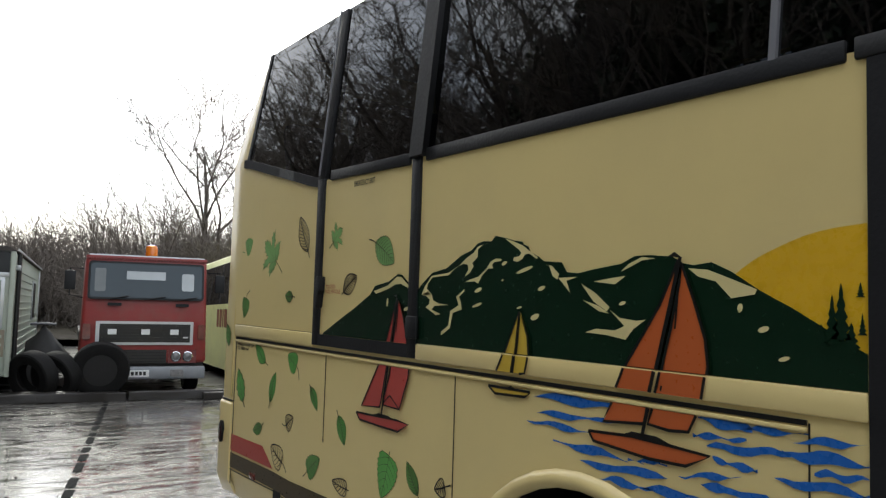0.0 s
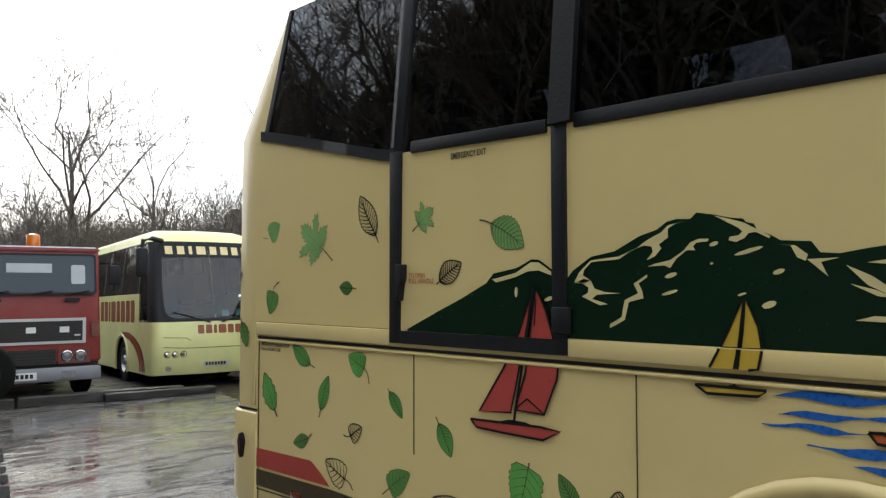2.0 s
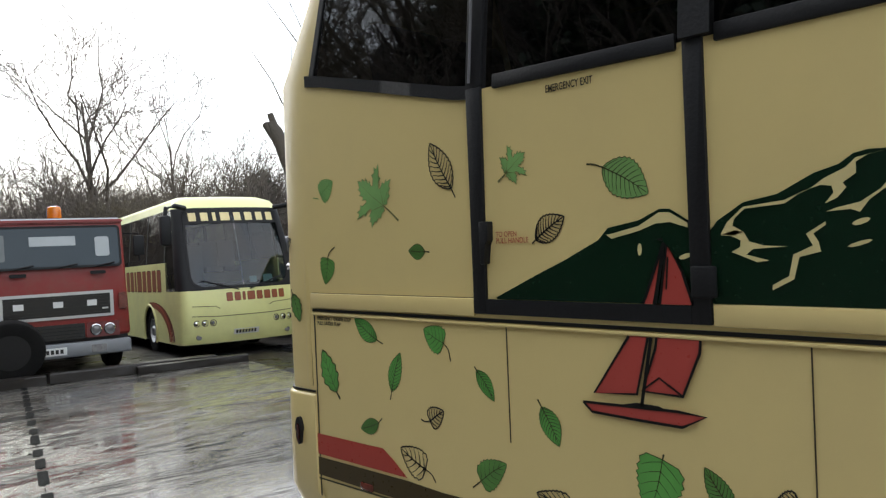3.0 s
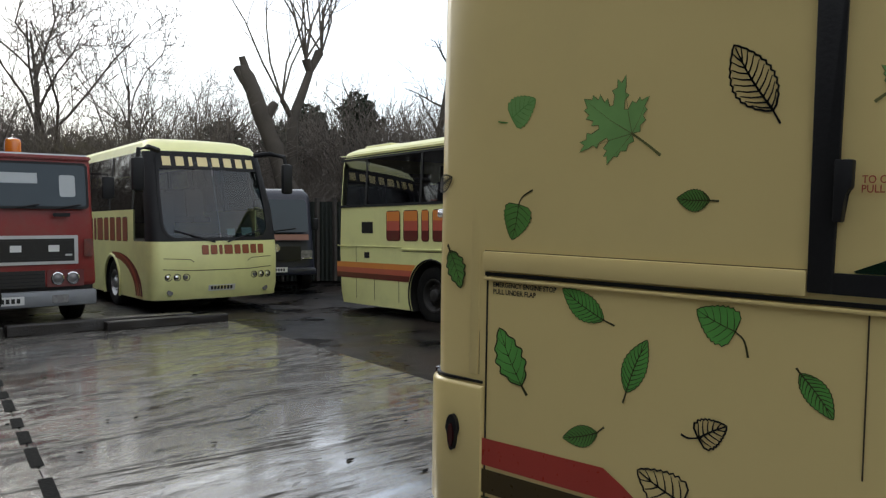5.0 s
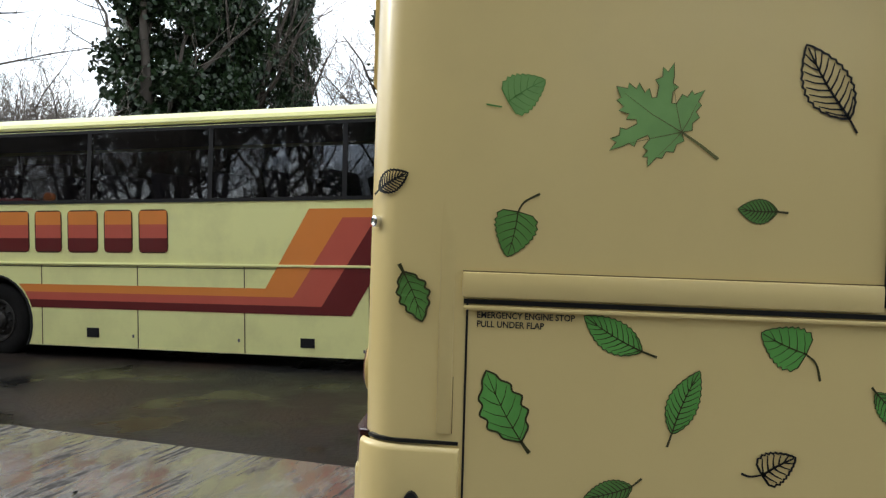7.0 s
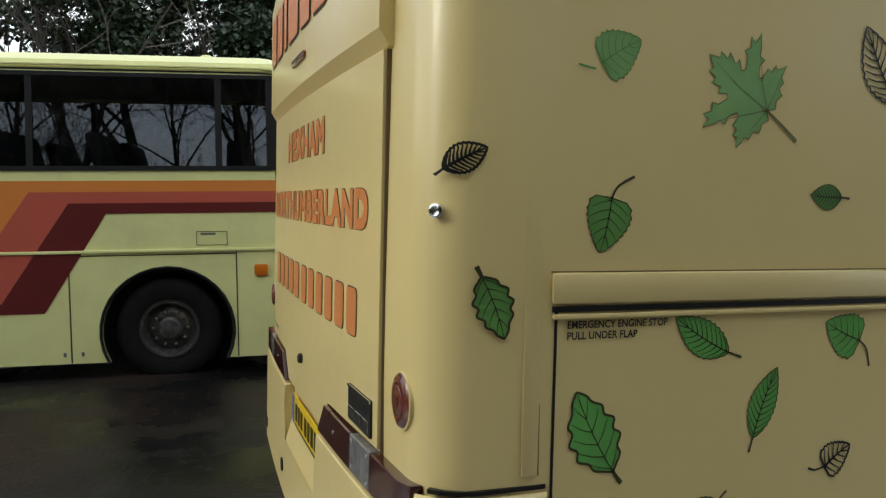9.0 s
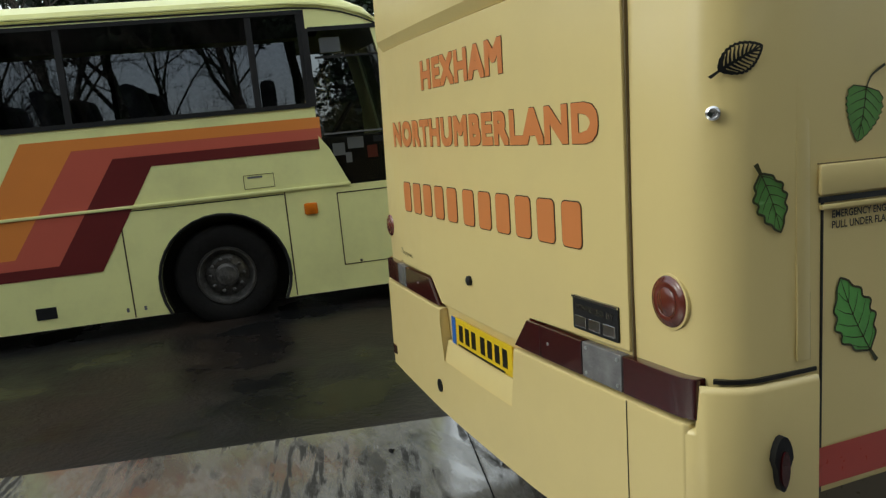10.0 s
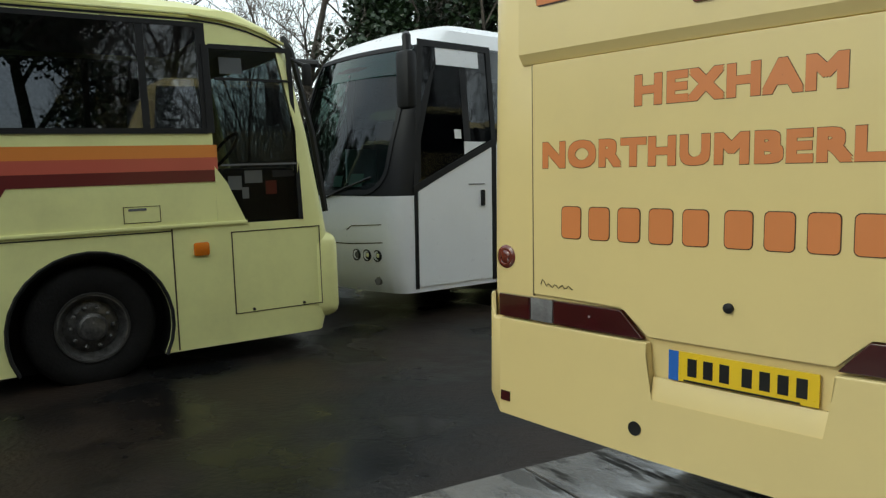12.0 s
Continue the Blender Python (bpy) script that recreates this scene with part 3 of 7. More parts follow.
for a in (-9.0, -4.3, 0.4, 5.3):
    bm = bmesh.new()
    prism(bm, [(a - 0.003, -14.4), (a + 0.003, -14.4), (a + 0.003, 0.0), (a - 0.003, 0.0)], slab_at, -0.05, -0.004)
    part("bay_joint", bm, TAR, slab, smooth=0)


# dead leaves and chips of tar lying on the wet concrete
bm = bmesh.new()
for k in range(70):
    a, c, h = rng.uniform(-2, 9.5), rng.uniform(-6.5, -0.3), rng.uniform(0.012, 0.035)
    x, y, z = slab_at(a, c, 0.003)
    turn = rng.uniform(0, math.tau)
    ring = [bm.verts.new((x + h * (1.5 if j % 2 else 0.8) * math.cos(turn + j * 1.047), y + h * 0.7 * math.sin(turn + j * 1.047), z + rng.uniform(0, 0.012))) for j in range(6)]
    tip = bm.verts.new((x, y, z + 0.014))
    for j in range(6):
        bm.faces.new((ring[j], ring[(j + 1) % 6], tip))
tagged(part("litter", bm, TAR, smooth=0), "small black scraps of litter on the wet concrete", "litter", kind="stuff")


# timber baulks along the end of the concrete
def sleeper(length):
    bm = bmesh.new()
    block(bm, -length / 2, length / 2, -0.12, 0.12, 0, 0.17, 0.018)
    bmesh.ops.subdivide_edges(bm, edges=[e for e in bm.edges if abs(e.verts[0].co.x - e.verts[1].co.x) > 1], cuts=8)
    r = random.Random(int(length * 100))
    for v in bm.verts:
        v.co += Vector((0, r.uniform(-0.008, 0.008), r.uniform(-0.008, 0.006)))
    ob = part("timber_baulk", bm, TIMBER, smooth=30)
    return tagged(ob, "wet weathered timber baulk lying along the concrete edge", "timber", "timber baulks at the yard edge")


for x, y, ln, turn, h in ((4.9, 14.62, 2.7, -11, 1.0), (2.2, 15.12, 2.7, -10, 1.0), (-0.5, 15.6, 2.7, -10, 1.0), (5.75, 14.24, 1.9, -11, 0.8), (1.3, 15.65, 3.0, -8, 1.0)):
    ob = sleeper(ln)
    ob.matrix_world = pose(x, y, fall(y) - 0.004, 0, 0, turn)
    ob.scale = (1, 1, h)


# ---- mural coach ----
NEAR_W, NEAR_TILT = 1.25, 0.0125
near = thing("mural_coach", pose(2.94, 4.93, 0, math.degrees(-NEAR_TILT), 0, 180), "cream coach with painted mountains, boats and leaves, on wet concrete", "coach")


def near_hw(z):
    return NEAR_W if z <= 2.28 else NEAR_W - 0.1 * (z - 2.28)


NEAR_R = 0.14


def on_side(u, v, d):
    """A point on the offside, following the rounded rear corner."""
    w, c = near_hw(v), NEAR_R + 0.035
    if u >= c:
        return w + d, u, v
    a = math.asin(min(1.0, (c - u) / NEAR_R))
    return w - NEAR_R + (NEAR_R + d) * math.cos(a), c - (NEAR_R + d) * math.sin(a), v


def on_rear(u, v, d):
    """A point on the slightly bowed tail, following the rounded corners at its ends."""
    u += 0.041
    e = min(NEAR_R, max(0.0, abs(u) - (NEAR_W - NEAR_R)))
    return u, 0.042 - d - 0.03 * max(0.0, 1 - (u / 1.1) ** 2) + NEAR_R - math.sqrt(max(0.0, NEAR_R ** 2 - e * e)), v + 0.012


def lift(pts):
    """Heights along the side, taken in the level world, turned into heights on the slightly nose-down coach."""
    return [(u, v + NEAR_TILT * u) for u, v in pts]


def band(poly, lo, hi):
    """The piece of an outline between two heights."""
    for limit, keep in ((lo, 1), (hi, -1)):
        res = []
        for i, (u, v) in enumerate(poly):
            pu, pv = poly[i - 1]
            a, b = (pv - limit) * keep, (v - limit) * keep
            if a * b < 0:
                t = a / (a - b)
                res.append((pu + (u - pu) * t, limit))
            if b >= 0:
                res.append((u, v))
        poly = res
        if len(poly) < 3:
            return []
    return poly


def decal(name, polys, material, d, parent=near, label=""):
    bm = bmesh.new()
    for p in polys:
        if len(p) > 2:
            flat(bm, p, on_side, d)
    return part(name, bm, material, parent, label, smooth=0)


def near_sill(y):
    return 2.272 + 0.238 * min(1.0, max(0.0, (1.42 - y) / 1.03))


NEAR_YS = [0.30, 0.40, 1.42, 1.52, 2.32, 2.42, 2.68, 3.98, 4.17, 4.32, 5.75, 5.83, 7.3, 7.38, 8.9, 8.98, 10.5, 10.58, 11.3]
NEAR_LEVELS = [(0.42, 1.21, 0.09, 11.9), (0.56, 1.25, 0.03, 11.98), (0.61, 1.25, 0.028, 11.98), (1.18, 1.25, 0.019, 12.0), (1.41, 1.25, 0.019, 12.0), (near_sill, 1.25, 0.03, 11.9), (3.2, 1.158, 0.34, 11.4), (3.33, 1.06, 0.53, 11.1), (3.41, 0.77, 0.93, 10.7)]


def near_class(tag, i, k):
    if k >= 6:
        return "roof"
    if k == 5 and tag in "RL":
        return f"side_glass:{tag}{i}" if i in (1, 3, 5, 6, 7, 8, 9, 11, 13, 15, 17) else (f"window_pillar:{tag}{i}" if i > 1 else "body_shell")
    if k == 5 and tag in ("F", "FR", "FL"):
        return "windscreen"
    if k in (0, 1, 2) and tag in "RL" and i == 6:
        return None
    return "body_shell"


coach_shell(near, NEAR_LEVELS, NEAR_YS, NEAR_R, 0.3, 0.2, 0.03, near_class,
            {"roof": CREAM, "side_glass": GLASS, "window_pillar": BLACK, "body_shell": CREAM, "windscreen": GLASS}, nr=12)
for sgn in (1, -1):
    arch_panel(near, CREAM, 2.68, 3.98, 0.42, 1.18, 3.33, 0.52, 0.565, NEAR_W, lip=CREAM, lip_r=0.06, sgn=sgn, lip_out=0.028)
    wheel(near, sgn * 1.2, 3.33, 0.50, 0.49, sgn)
    wheel(near, sgn * 1.2, 9.6, 0.56, 0.49, sgn)
part("underside", boxed(-1.1, 1.1, 0.4, 2.6, 0.38, 1.3), DARK, near)
part("underside", boxed(-0.6, 0.6, 2.6, 11.4, 0.4, 1.3), DARK, near)
part("deck", boxed(-1.19, 1.19, 0.3, 11.5, 1.36, 1.42), DARK, near)
coach_seats(near, [0.9 + 0.8 * k for k in range(12)], 1.6)
part("ceiling_lining", boxed(-1.0, 1.0, 0.7, 10.9, 3.16, 3.2), GREY, near)


def side_bar(name, pts, d0, d1, material, label="", bevel=0.0):
    bm = bmesh.new()
    for lo, hi in ((0, 2.28), (2.28, 4)) if max(v for _, v in pts) > 2.6 else ((0, 4),):
        piece = band(pts, lo, hi)
        if len(piece) > 2:
            prism(bm, piece, on_side, d0, d1)
    if bevel:
        bmesh.ops.bevel(bm, geom=[e for e in bm.edges], offset=bevel, segments=2, affect="EDGES", profile=0.5)
    return part(name, bm, material, near, label, smooth=40)


def rect(u0, u1, v0, v1):
    return [(u0, v0), (u1, v0), (u1, v1), (u0, v1)]


# window rubbers and pillars
bm = bmesh.new()
for k in range(10):
    u0, u1 = 0.36 + 0.11 * k, 0.36 + 0.11 * (k + 1)
    prism(bm, [(u0, near_sill(u0) - 0.035), (u1, near_sill(u1) - 0.035), (u1, near_sill(u1) + 0.018), (u0, near_sill(u0) + 0.018)], lambda u, v, d: (NEAR_W + d, u, v), -0.02, 0.013)
bmesh.ops.remove_doubles(bm, verts=bm.verts, dist=0.0005)
part("window_rubber", bm, BLACK, near)
side_bar("window_rubber", [(1.56, 2.262), (2.30, 2.248), (2.30, 2.30), (1.56, 2.315)], -0.02, 0.014, BLACK, bevel=0.006)
side_bar("window_rubber", [(2.42, 2.25), (4.16, 2.25), (4.16, 2.305), (2.42, 2.305)], -0.02, 0.012, BLACK, bevel=0.006)
side_bar("window_rubber", [(4.18, 2.25), (11.3, 2.25), (11.3, 2.305), (4.18, 2.305)], -0.02, 0.012, BLACK, bevel=0.006)
bm = bmesh.new()
prism(bm, [(0.385, 2.515), (0.42, 2.515), (0.51, 3.2), (0.478, 3.2)], lambda u, v, d: (NEAR_W - 0.134 * (v - 2.515) + d, u, v), -0.02, 0.006)
part("window_rubber", bm, BLACK, near)
side_bar("window_divider", [(3.965, 2.3), (3.985, 2.3), (3.985, 3.2), (3.965, 3.2)], -0.01, 0.012, GREY)
side_bar("door_post", [(1.425, 1.424), (1.488, 1.424), (1.50, 2.24), (1.515, 3.2), (1.425, 3.2)], -0.02, 0.014, BLACK, bevel=0.005)
side_bar("door_post", [(2.322, 1.424), (2.386, 1.424), (2.386, 2.24), (2.395, 3.2), (2.322, 3.2)], -0.02, 0.014, BLACK, bevel=0.005)
side_bar("post_strip", [(1.447, 2.3), (1.457, 2.3), (1.457, 3.2), (1.447, 3.2)], 0.018, 0.024, GREY)
side_bar("post_strip", [(2.375, 2.3), (2.385, 2.3), (2.385, 3.2), (2.375, 3.2)], 0.018, 0.024, GREY)
side_bar("door_bottom_bar", [(1.488, 1.424), (2.322, 1.424), (2.322, 1.480), (1.488, 1.480)], -0.02, 0.012, BLACK)
side_bar("door_handle", [(1.486, 1.612), (1.508, 1.612), (1.512, 1.685), (1.528, 1.70), (1.53, 1.772), (1.486, 1.772)], 0.0, 0.035, BLACK, bevel=0.004)
side_bar("door_lock", rect(2.33, 2.41, 1.505, 1.60), 0.012, 0.03, BLACK, bevel=0.008)
side_bar("black_pillar", rect(4.208, 4.35, 0.58, 2.25), -0.01, 0.008, BLACK)
side_bar("cream_moulding", [(0.33, 1.412), (1.424, 1.412), (1.424, 1.482), (0.33, 1.482)], 0.0, 0.014, CREAM, bevel=0.007)
side_bar("cream_moulding", [(2.39, 1.42), (4.206, 1.42), (4.206, 1.486), (2.39, 1.486)], 0.0, 0.014, CREAM, bevel=0.007)
side_bar("cream_moulding", [(4.35, 1.42), (11.3, 1.42), (11.3, 1.486), (4.35, 1.486)], 0.0, 0.014, CREAM)
# black bar painted for the shade in the recess between moulding and bead
side_bar("black_waist_strip", rect(0.335, 4.062, 1.394, 1.407), 0.0, 0.005, INK)
side_bar("waist_bead", rect(0.335, 4.062, 1.378, 1.390), 0.0, 0.012, CREAM, bevel=0.003)
# panel seams
for u, z0, z1 in ((0.345, 0.5, 1.395), (1.575, 0.95, 1.379), (2.66, 0.46, 1.379), (4.067, 0.9, 1.40), (5.2, 0.5, 1.40), (6.6, 0.5, 1.40), (8.0, 0.5, 1.40)):
    side_bar("panel_seam", rect(u - (0.003 if u == 0.345 else 0.0018), u + (0.003 if u == 0.345 else 0.0018), z0, z1), 0.0, 0.003, INK if u in (0.345, 4.067) else SEAM)
side_bar("corner_seam", rect(0.3105, 0.3122, 1.03, 2.46), 0.0, 0.002, GROOVE)
side_bar("moulding_line", rect(0.33, 1.424, 1.4825, 1.485), 0.0, 0.002, GROOVE)
side_bar("moulding_line", rect(2.39, 4.206, 1.4865, 1.489), 0.0, 0.002, GROOVE)
side_bar("corner_strip", rect(0.268, 0.308, 1.03, 2.46), 0.0, 0.007, CREAM, bevel=0.003)
for u0, u1 in ((0.07, 0.09), (0.09, 0.12), (0.12, 0.16), (0.16, 0.22), (0.22, 0.33)):
    side_bar("corner_step", rect(u0, u1, 0.998, 1.008), -0.01, 0.004, INK)
for sgn in (1, -1):
    bm = bmesh.new()
    plan = [(1.248, 0.335, 0.0), (1.263, 0.33, 0.0)] + [(1.113 + 0.15 * math.cos(radians(-a)), 0.165 + 0.15 * math.sin(radians(-a)), 0.0 if a < 60 else 0.105) for a in (0, 10, 20, 30, 40, 50, 57, 61, 66, 72, 80, 90)]
    cols = []
    for z, inset in ((0.43, 0.045), (0.52, 0.0), (0.975, 0.0), (0.986, 0.004), (0.992, 0.02)):
        cols.append([bm.verts.new((sgn * (x - inset * (0.7 if y < 0.3 else 1)), y + inset * (1 if x < 1.18 else 0.4), z - (cut if z > 0.9 else 0))) for x, y, cut in plan])
    for a, b in zip(cols, cols[1:]):
        for k in range(len(plan) - 1):
            bm.faces.new((a[k], a[k + 1], b[k + 1], b[k]))
    part("bumper_corner", bm, CREAM, near, smooth=50)
bm = bmesh.new()
prism(bm, [(0.205 + 0.024 * math.sin(a) * (1.2 if math.cos(a) < 0 else 0.8), 0.80 + 0.068 * -math.cos(a)) for a in [k * math.tau / 18 for k in range(18)]], on_side, 0.01, 0.03)
marker = part("side_marker_lamp", bm, BLACK, near)
bm = bmesh.new()
prism(bm, [(0.205 + 0.013 * math.sin(k * math.tau / 14), 0.79 + 0.044 * math.cos(k * math.tau / 14)) for k in range(14)], on_side, 0.03, 0.036)
part("lens", bm, LAMP_RED, marker)
side_bar("air_grille", rect(1.01, 1.10, 0.49, 0.60), 0.0, 0.006, BLACK)
side_bar("fuel_flap_latch", rect(0.66, 0.75, 0.595, 0.63), 0.0, 0.012, LAMP_ROUND, bevel=0.008)

# painted bands low on the side
decal("red_band", [lift([(0.33, 0.698), (0.985, 0.694), (0.90, 0.755), (0.83, 0.797), (0.33, 0.797)])], BAND_RED, 0.004)
decal("brown_band", [lift([(0.33, 0.597), (1.02, 0.588), (1.42, 0.555), (1.85, 0.545), (2.0, 0.56), (1.92, 0.63), (1.72, 0.676), (1.2, 0.672), (0.99, 0.682), (0.33, 0.684)])], BAND_BROWN, 0.004)
decal("thin_line", [lift(rect(0.33, 1.02, 0.576, 0.584)), lift([(1.02, 0.576), (1.42, 0.536), (1.85, 0.52), (1.85, 0.528), (1.42, 0.544), (1.02, 0.584)])], LINE, 0.004)
decal("red_band", [lift([(2.02, 0.60), (2.45, 0.60), (2.36, 0.67), (2.22, 0.705), (2.10, 0.675)])], BAND_RED, 0.004)

# mountains
MT_A = [(1.535, 1.468), (1.726, 1.548), (1.858, 1.6), (1.996, 1.662), (2.035, 1.7), (2.151, 1.718), (2.224, 1.749), (2.26, 1.746), (2.322, 1.706)]
MT_B = [(2.388, 1.675), (2.41, 1.70), (2.489, 1.748), (2.585, 1.763), (2.682, 1.81), (2.746, 1.827), (2.782, 1.851), (2.818, 1.857), (2.864, 1.854), (2.886, 1.873), (2.944, 1.862), (2.991, 1.849), (3.035, 1.843), (3.045, 1.831), (3.068, 1.825), (3.078, 1.805), (3.119, 1.787), (3.147, 1.77), (3.232, 1.763)]
MT_C = [(3.256, 1.73), (3.306, 1.725), (3.376, 1.736), (3.485, 1.749), (3.536, 1.77), (3.586, 1.771), (3.671, 1.763), (3.707, 1.743), (3.742, 1.736), (3.80, 1.742), (3.86, 1.715), (3.943, 1.664), (4.026, 1.622), (4.109, 1.574), (4.205, 1.519)]
decal("mountain_foothill", [lift(MT_A) + [(2.322, 1.482), (1.54, 1.482)]], GREEN_DARK, 0.005)
mountain = decal("mountain", [lift(MT_B + MT_C) + [(4.205, 1.488), (2.388, 1.488)]], GREEN_DARK, 0.005)
SNOW_RIDGE = [(2.42, 1.66), (2.44, 1.693), (2.489, 1.735), (2.605, 1.745), (2.672, 1.769), (2.71, 1.794), (2.764, 1.817), (2.788, 1.839), (2.864, 1.851), (2.818, 1.844), (2.788, 1.828), (2.788, 1.799), (2.755, 1.778), (2.764, 1.765), (2.741, 1.74), (2.71, 1.727), (2.732, 1.754), (2.728, 1.772), (2.7, 1.777), (2.653, 1.764), (2.605, 1.735), (2.493, 1.729), (2.462, 1.702), (2.457, 1.683), (2.489, 1.664), (2.46, 1.655)]
SNOW_FORK = [(2.42, 1.657), (2.46, 1.67), (2.489, 1.664), (2.504, 1.636), (2.545, 1.623), (2.609, 1.618), (2.514, 1.614), (2.494, 1.599), (2.559, 1.581), (2.525, 1.577), (2.451, 1.608), (2.477, 1.621), (2.479, 1.64), (2.451, 1.655)]
SNOW_GULLY = [(2.713, 1.706), (2.737, 1.714), (2.795, 1.725), (2.843, 1.754), (2.864, 1.778), (2.894, 1.789), (2.927, 1.787), (2.924, 1.779), (2.886, 1.777), (2.874, 1.766), (2.881, 1.753), (2.852, 1.754), (2.817, 1.729), (2.794, 1.699), (2.773, 1.708)]
SNOW_STREAM = [(2.71, 1.68), (2.659, 1.65), (2.676, 1.618), (2.624, 1.595), (2.611, 1.537), (2.565, 1.512), (2.565, 1.498), (2.624, 1.528), (2.64, 1.588), (2.696, 1.601), (2.691, 1.627), (2.678, 1.65), (2.71, 1.671)]
SNOW_EAST = [(2.944, 1.859), (3.022, 1.815), (3.034, 1.803), (3.022, 1.792), (2.994, 1.789), (2.991, 1.778), (3.014, 1.772), (3.04, 1.782), (3.053, 1.797), (3.075, 1.799), (3.115, 1.778), (3.119, 1.784), (3.083, 1.805), (3.038, 1.83), (2.991, 1.846)]
SNOW_SMALL = [[(3.147, 1.758), (3.175, 1.754), (3.193, 1.718), (3.216, 1.707), (3.223, 1.725), (3.189, 1.753)], [(3.22, 1.712), (3.306, 1.713), (3.258, 1.702), (3.276, 1.661)],
              [(3.323, 1.692), (3.388, 1.66), (3.444, 1.618), (3.433, 1.605), (3.377, 1.635)], [(3.331, 1.64), (3.4, 1.621), (3.444, 1.598), (3.4, 1.605)], [(3.376, 1.697), (3.443, 1.706), (3.506, 1.712), (3.464, 1.687)]]
SNOW_WEST = [[(3.444, 1.61), (3.486, 1.586), (3.548, 1.579), (3.583, 1.583), (3.538, 1.555), (3.508, 1.522), (3.434, 1.533), (3.344, 1.538), (3.39, 1.551), (3.466, 1.548), (3.503, 1.562)], [(3.485, 1.724), (3.516, 1.747), (3.566, 1.766), (3.615, 1.759), (3.566, 1.756), (3.526, 1.739)],
             [(3.727, 1.728), (3.79, 1.722), (3.85, 1.70), (3.935, 1.668), (3.93, 1.655), (3.862, 1.645), (3.815, 1.69), (3.76, 1.704)]]
for p in [SNOW_RIDGE, SNOW_FORK, SNOW_GULLY, SNOW_STREAM, SNOW_EAST] + SNOW_SMALL + SNOW_WEST:
    decal("snow_patch", [lift(p)], SNOW, 0.008)
decal("snow_patch", [lift([(2.03, 1.678), (2.06, 1.682), (2.151, 1.700), (2.224, 1.738), (2.26, 1.736), (2.318, 1.70), (2.318, 1.686), (2.26, 1.706), (2.21, 1.704), (2.15, 1.684), (2.05, 1.664)])], SNOW, 0.008)
for u, v, a, b in ((2.796, 1.675, 0.022, 0.008), (2.791, 1.619, 0.03, 0.006), (2.943, 1.77, 0.015, 0.007), (3.052, 1.743, 0.045, 0.007), (2.935, 1.709, 0.006, 0.004), (3.14, 1.678, 0.018, 0.008), (3.11, 1.581, 0.022, 0.011), (3.029, 1.612, 0.014, 0.004), (2.152, 1.626, 0.008, 0.02), (2.307, 1.6, 0.022, 0.008), (3.887, 1.62, 0.008, 0.012), (3.953, 1.567, 0.016, 0.008), (4.008, 1.497, 0.016, 0.006), (3.494, 1.63, 0.014, 0.006)):
    decal("snow_patch", [lift([(u + a * math.cos(k), v + b * math.sin(k) + (u * 0 + a * 0.25 * math.cos(k))) for k in (0, 0.7, 1.5, 2.4, 3.1, 4.0, 4.7, 5.5)])], SNOW, 0.008)
decal("painted_sun", [lift([(3.86, 1.70), (3.885, 1.719), (3.919, 1.741), (3.95, 1.756), (3.981, 1.769), (4.02, 1.784), (4.055, 1.796), (4.095, 1.805), (4.137, 1.811), (4.205, 1.816), (4.205, 1.51), (4.109, 1.565), (4.026, 1.612), (3.943, 1.655)])], YELLOW, 0.003)


def fir(u, v0, v1, w):
    pts = []
    for k in range(5):
        t = k / 5
        pts += [(w * (1 - t) * 1.0, v0 + (v1 - v0) * t), (w * (1 - t) * 0.45, v0 + (v1 - v0) * (t + 0.13))]
    return [(u + a, b) for a, b in pts] + [(u, v1)] + [(u - a, b) for a, b in reversed(pts)]


for u, v0, v1, w in ((4.147, 1.55, 1.682, 0.026), (4.126, 1.54, 1.655, 0.022), (4.191, 1.648, 1.682, 0.011), (4.195, 1.562, 1.612, 0.011), (4.17, 1.52, 1.59, 0.026), (4.10, 1.53, 1.585, 0.022)):
    decal("fir_tree", [lift(fir(u, v0, v1, w))], GREEN_DARK, 0.008)


# boats
def boat(name, jib, main, hull, mast, material, bands, keel):
    """A sailing boat painted over the panels: two sails, a hull, a mast and dark outlines."""
    for kind, poly in (("sail", jib), ("sail", main), ("hull", hull)):
        for lo, hi, d in bands:
            piece = band(lift(poly), lo, hi)
            if len(piece) < 3:
                continue
            bm = bmesh.new()
            flat(bm, piece, on_side, d)
            whole = part(f"{name}_{kind}", bm, material, near, smooth=0)
            cut = [k for k in range(len(piece)) if abs(piece[k][1] - piece[k - 1][1]) < 1e-4 and min(abs(piece[k][1] - lo), abs(piece[k][1] - hi)) < 1e-3]
            runs = [piece + [piece[0]]] if not cut else []
            for n, k in enumerate(cut):
                end = cut[(n + 1) % len(cut)]
                runs.append([piece[(k + m) % len(piece)] for m in range((end - k - 1) % len(piece) + 1)])
            for run in runs:
                if len(run) > 1:
                    ink = bmesh.new()
                    stroke(ink, run, 0.009, on_side, d + 0.003)
                    part("outline", ink, INK, whole, smooth=0)
    (u0, v0), (u1, v1) = lift(mast)
    for lo, hi, d in bands:
        a, b = max(lo, v1), min(hi, v0)
        if b > a:
            f = lambda v: (u0 + (u1 - u0) * (v0 - v) / (v0 - v1), v)  # noqa: E731
            bm = bmesh.new()
            stroke(bm, [f(a), f(b)], keel, on_side, d + 0.004)
            part(f"{name}_mast", bm, INK, near, smooth=0)


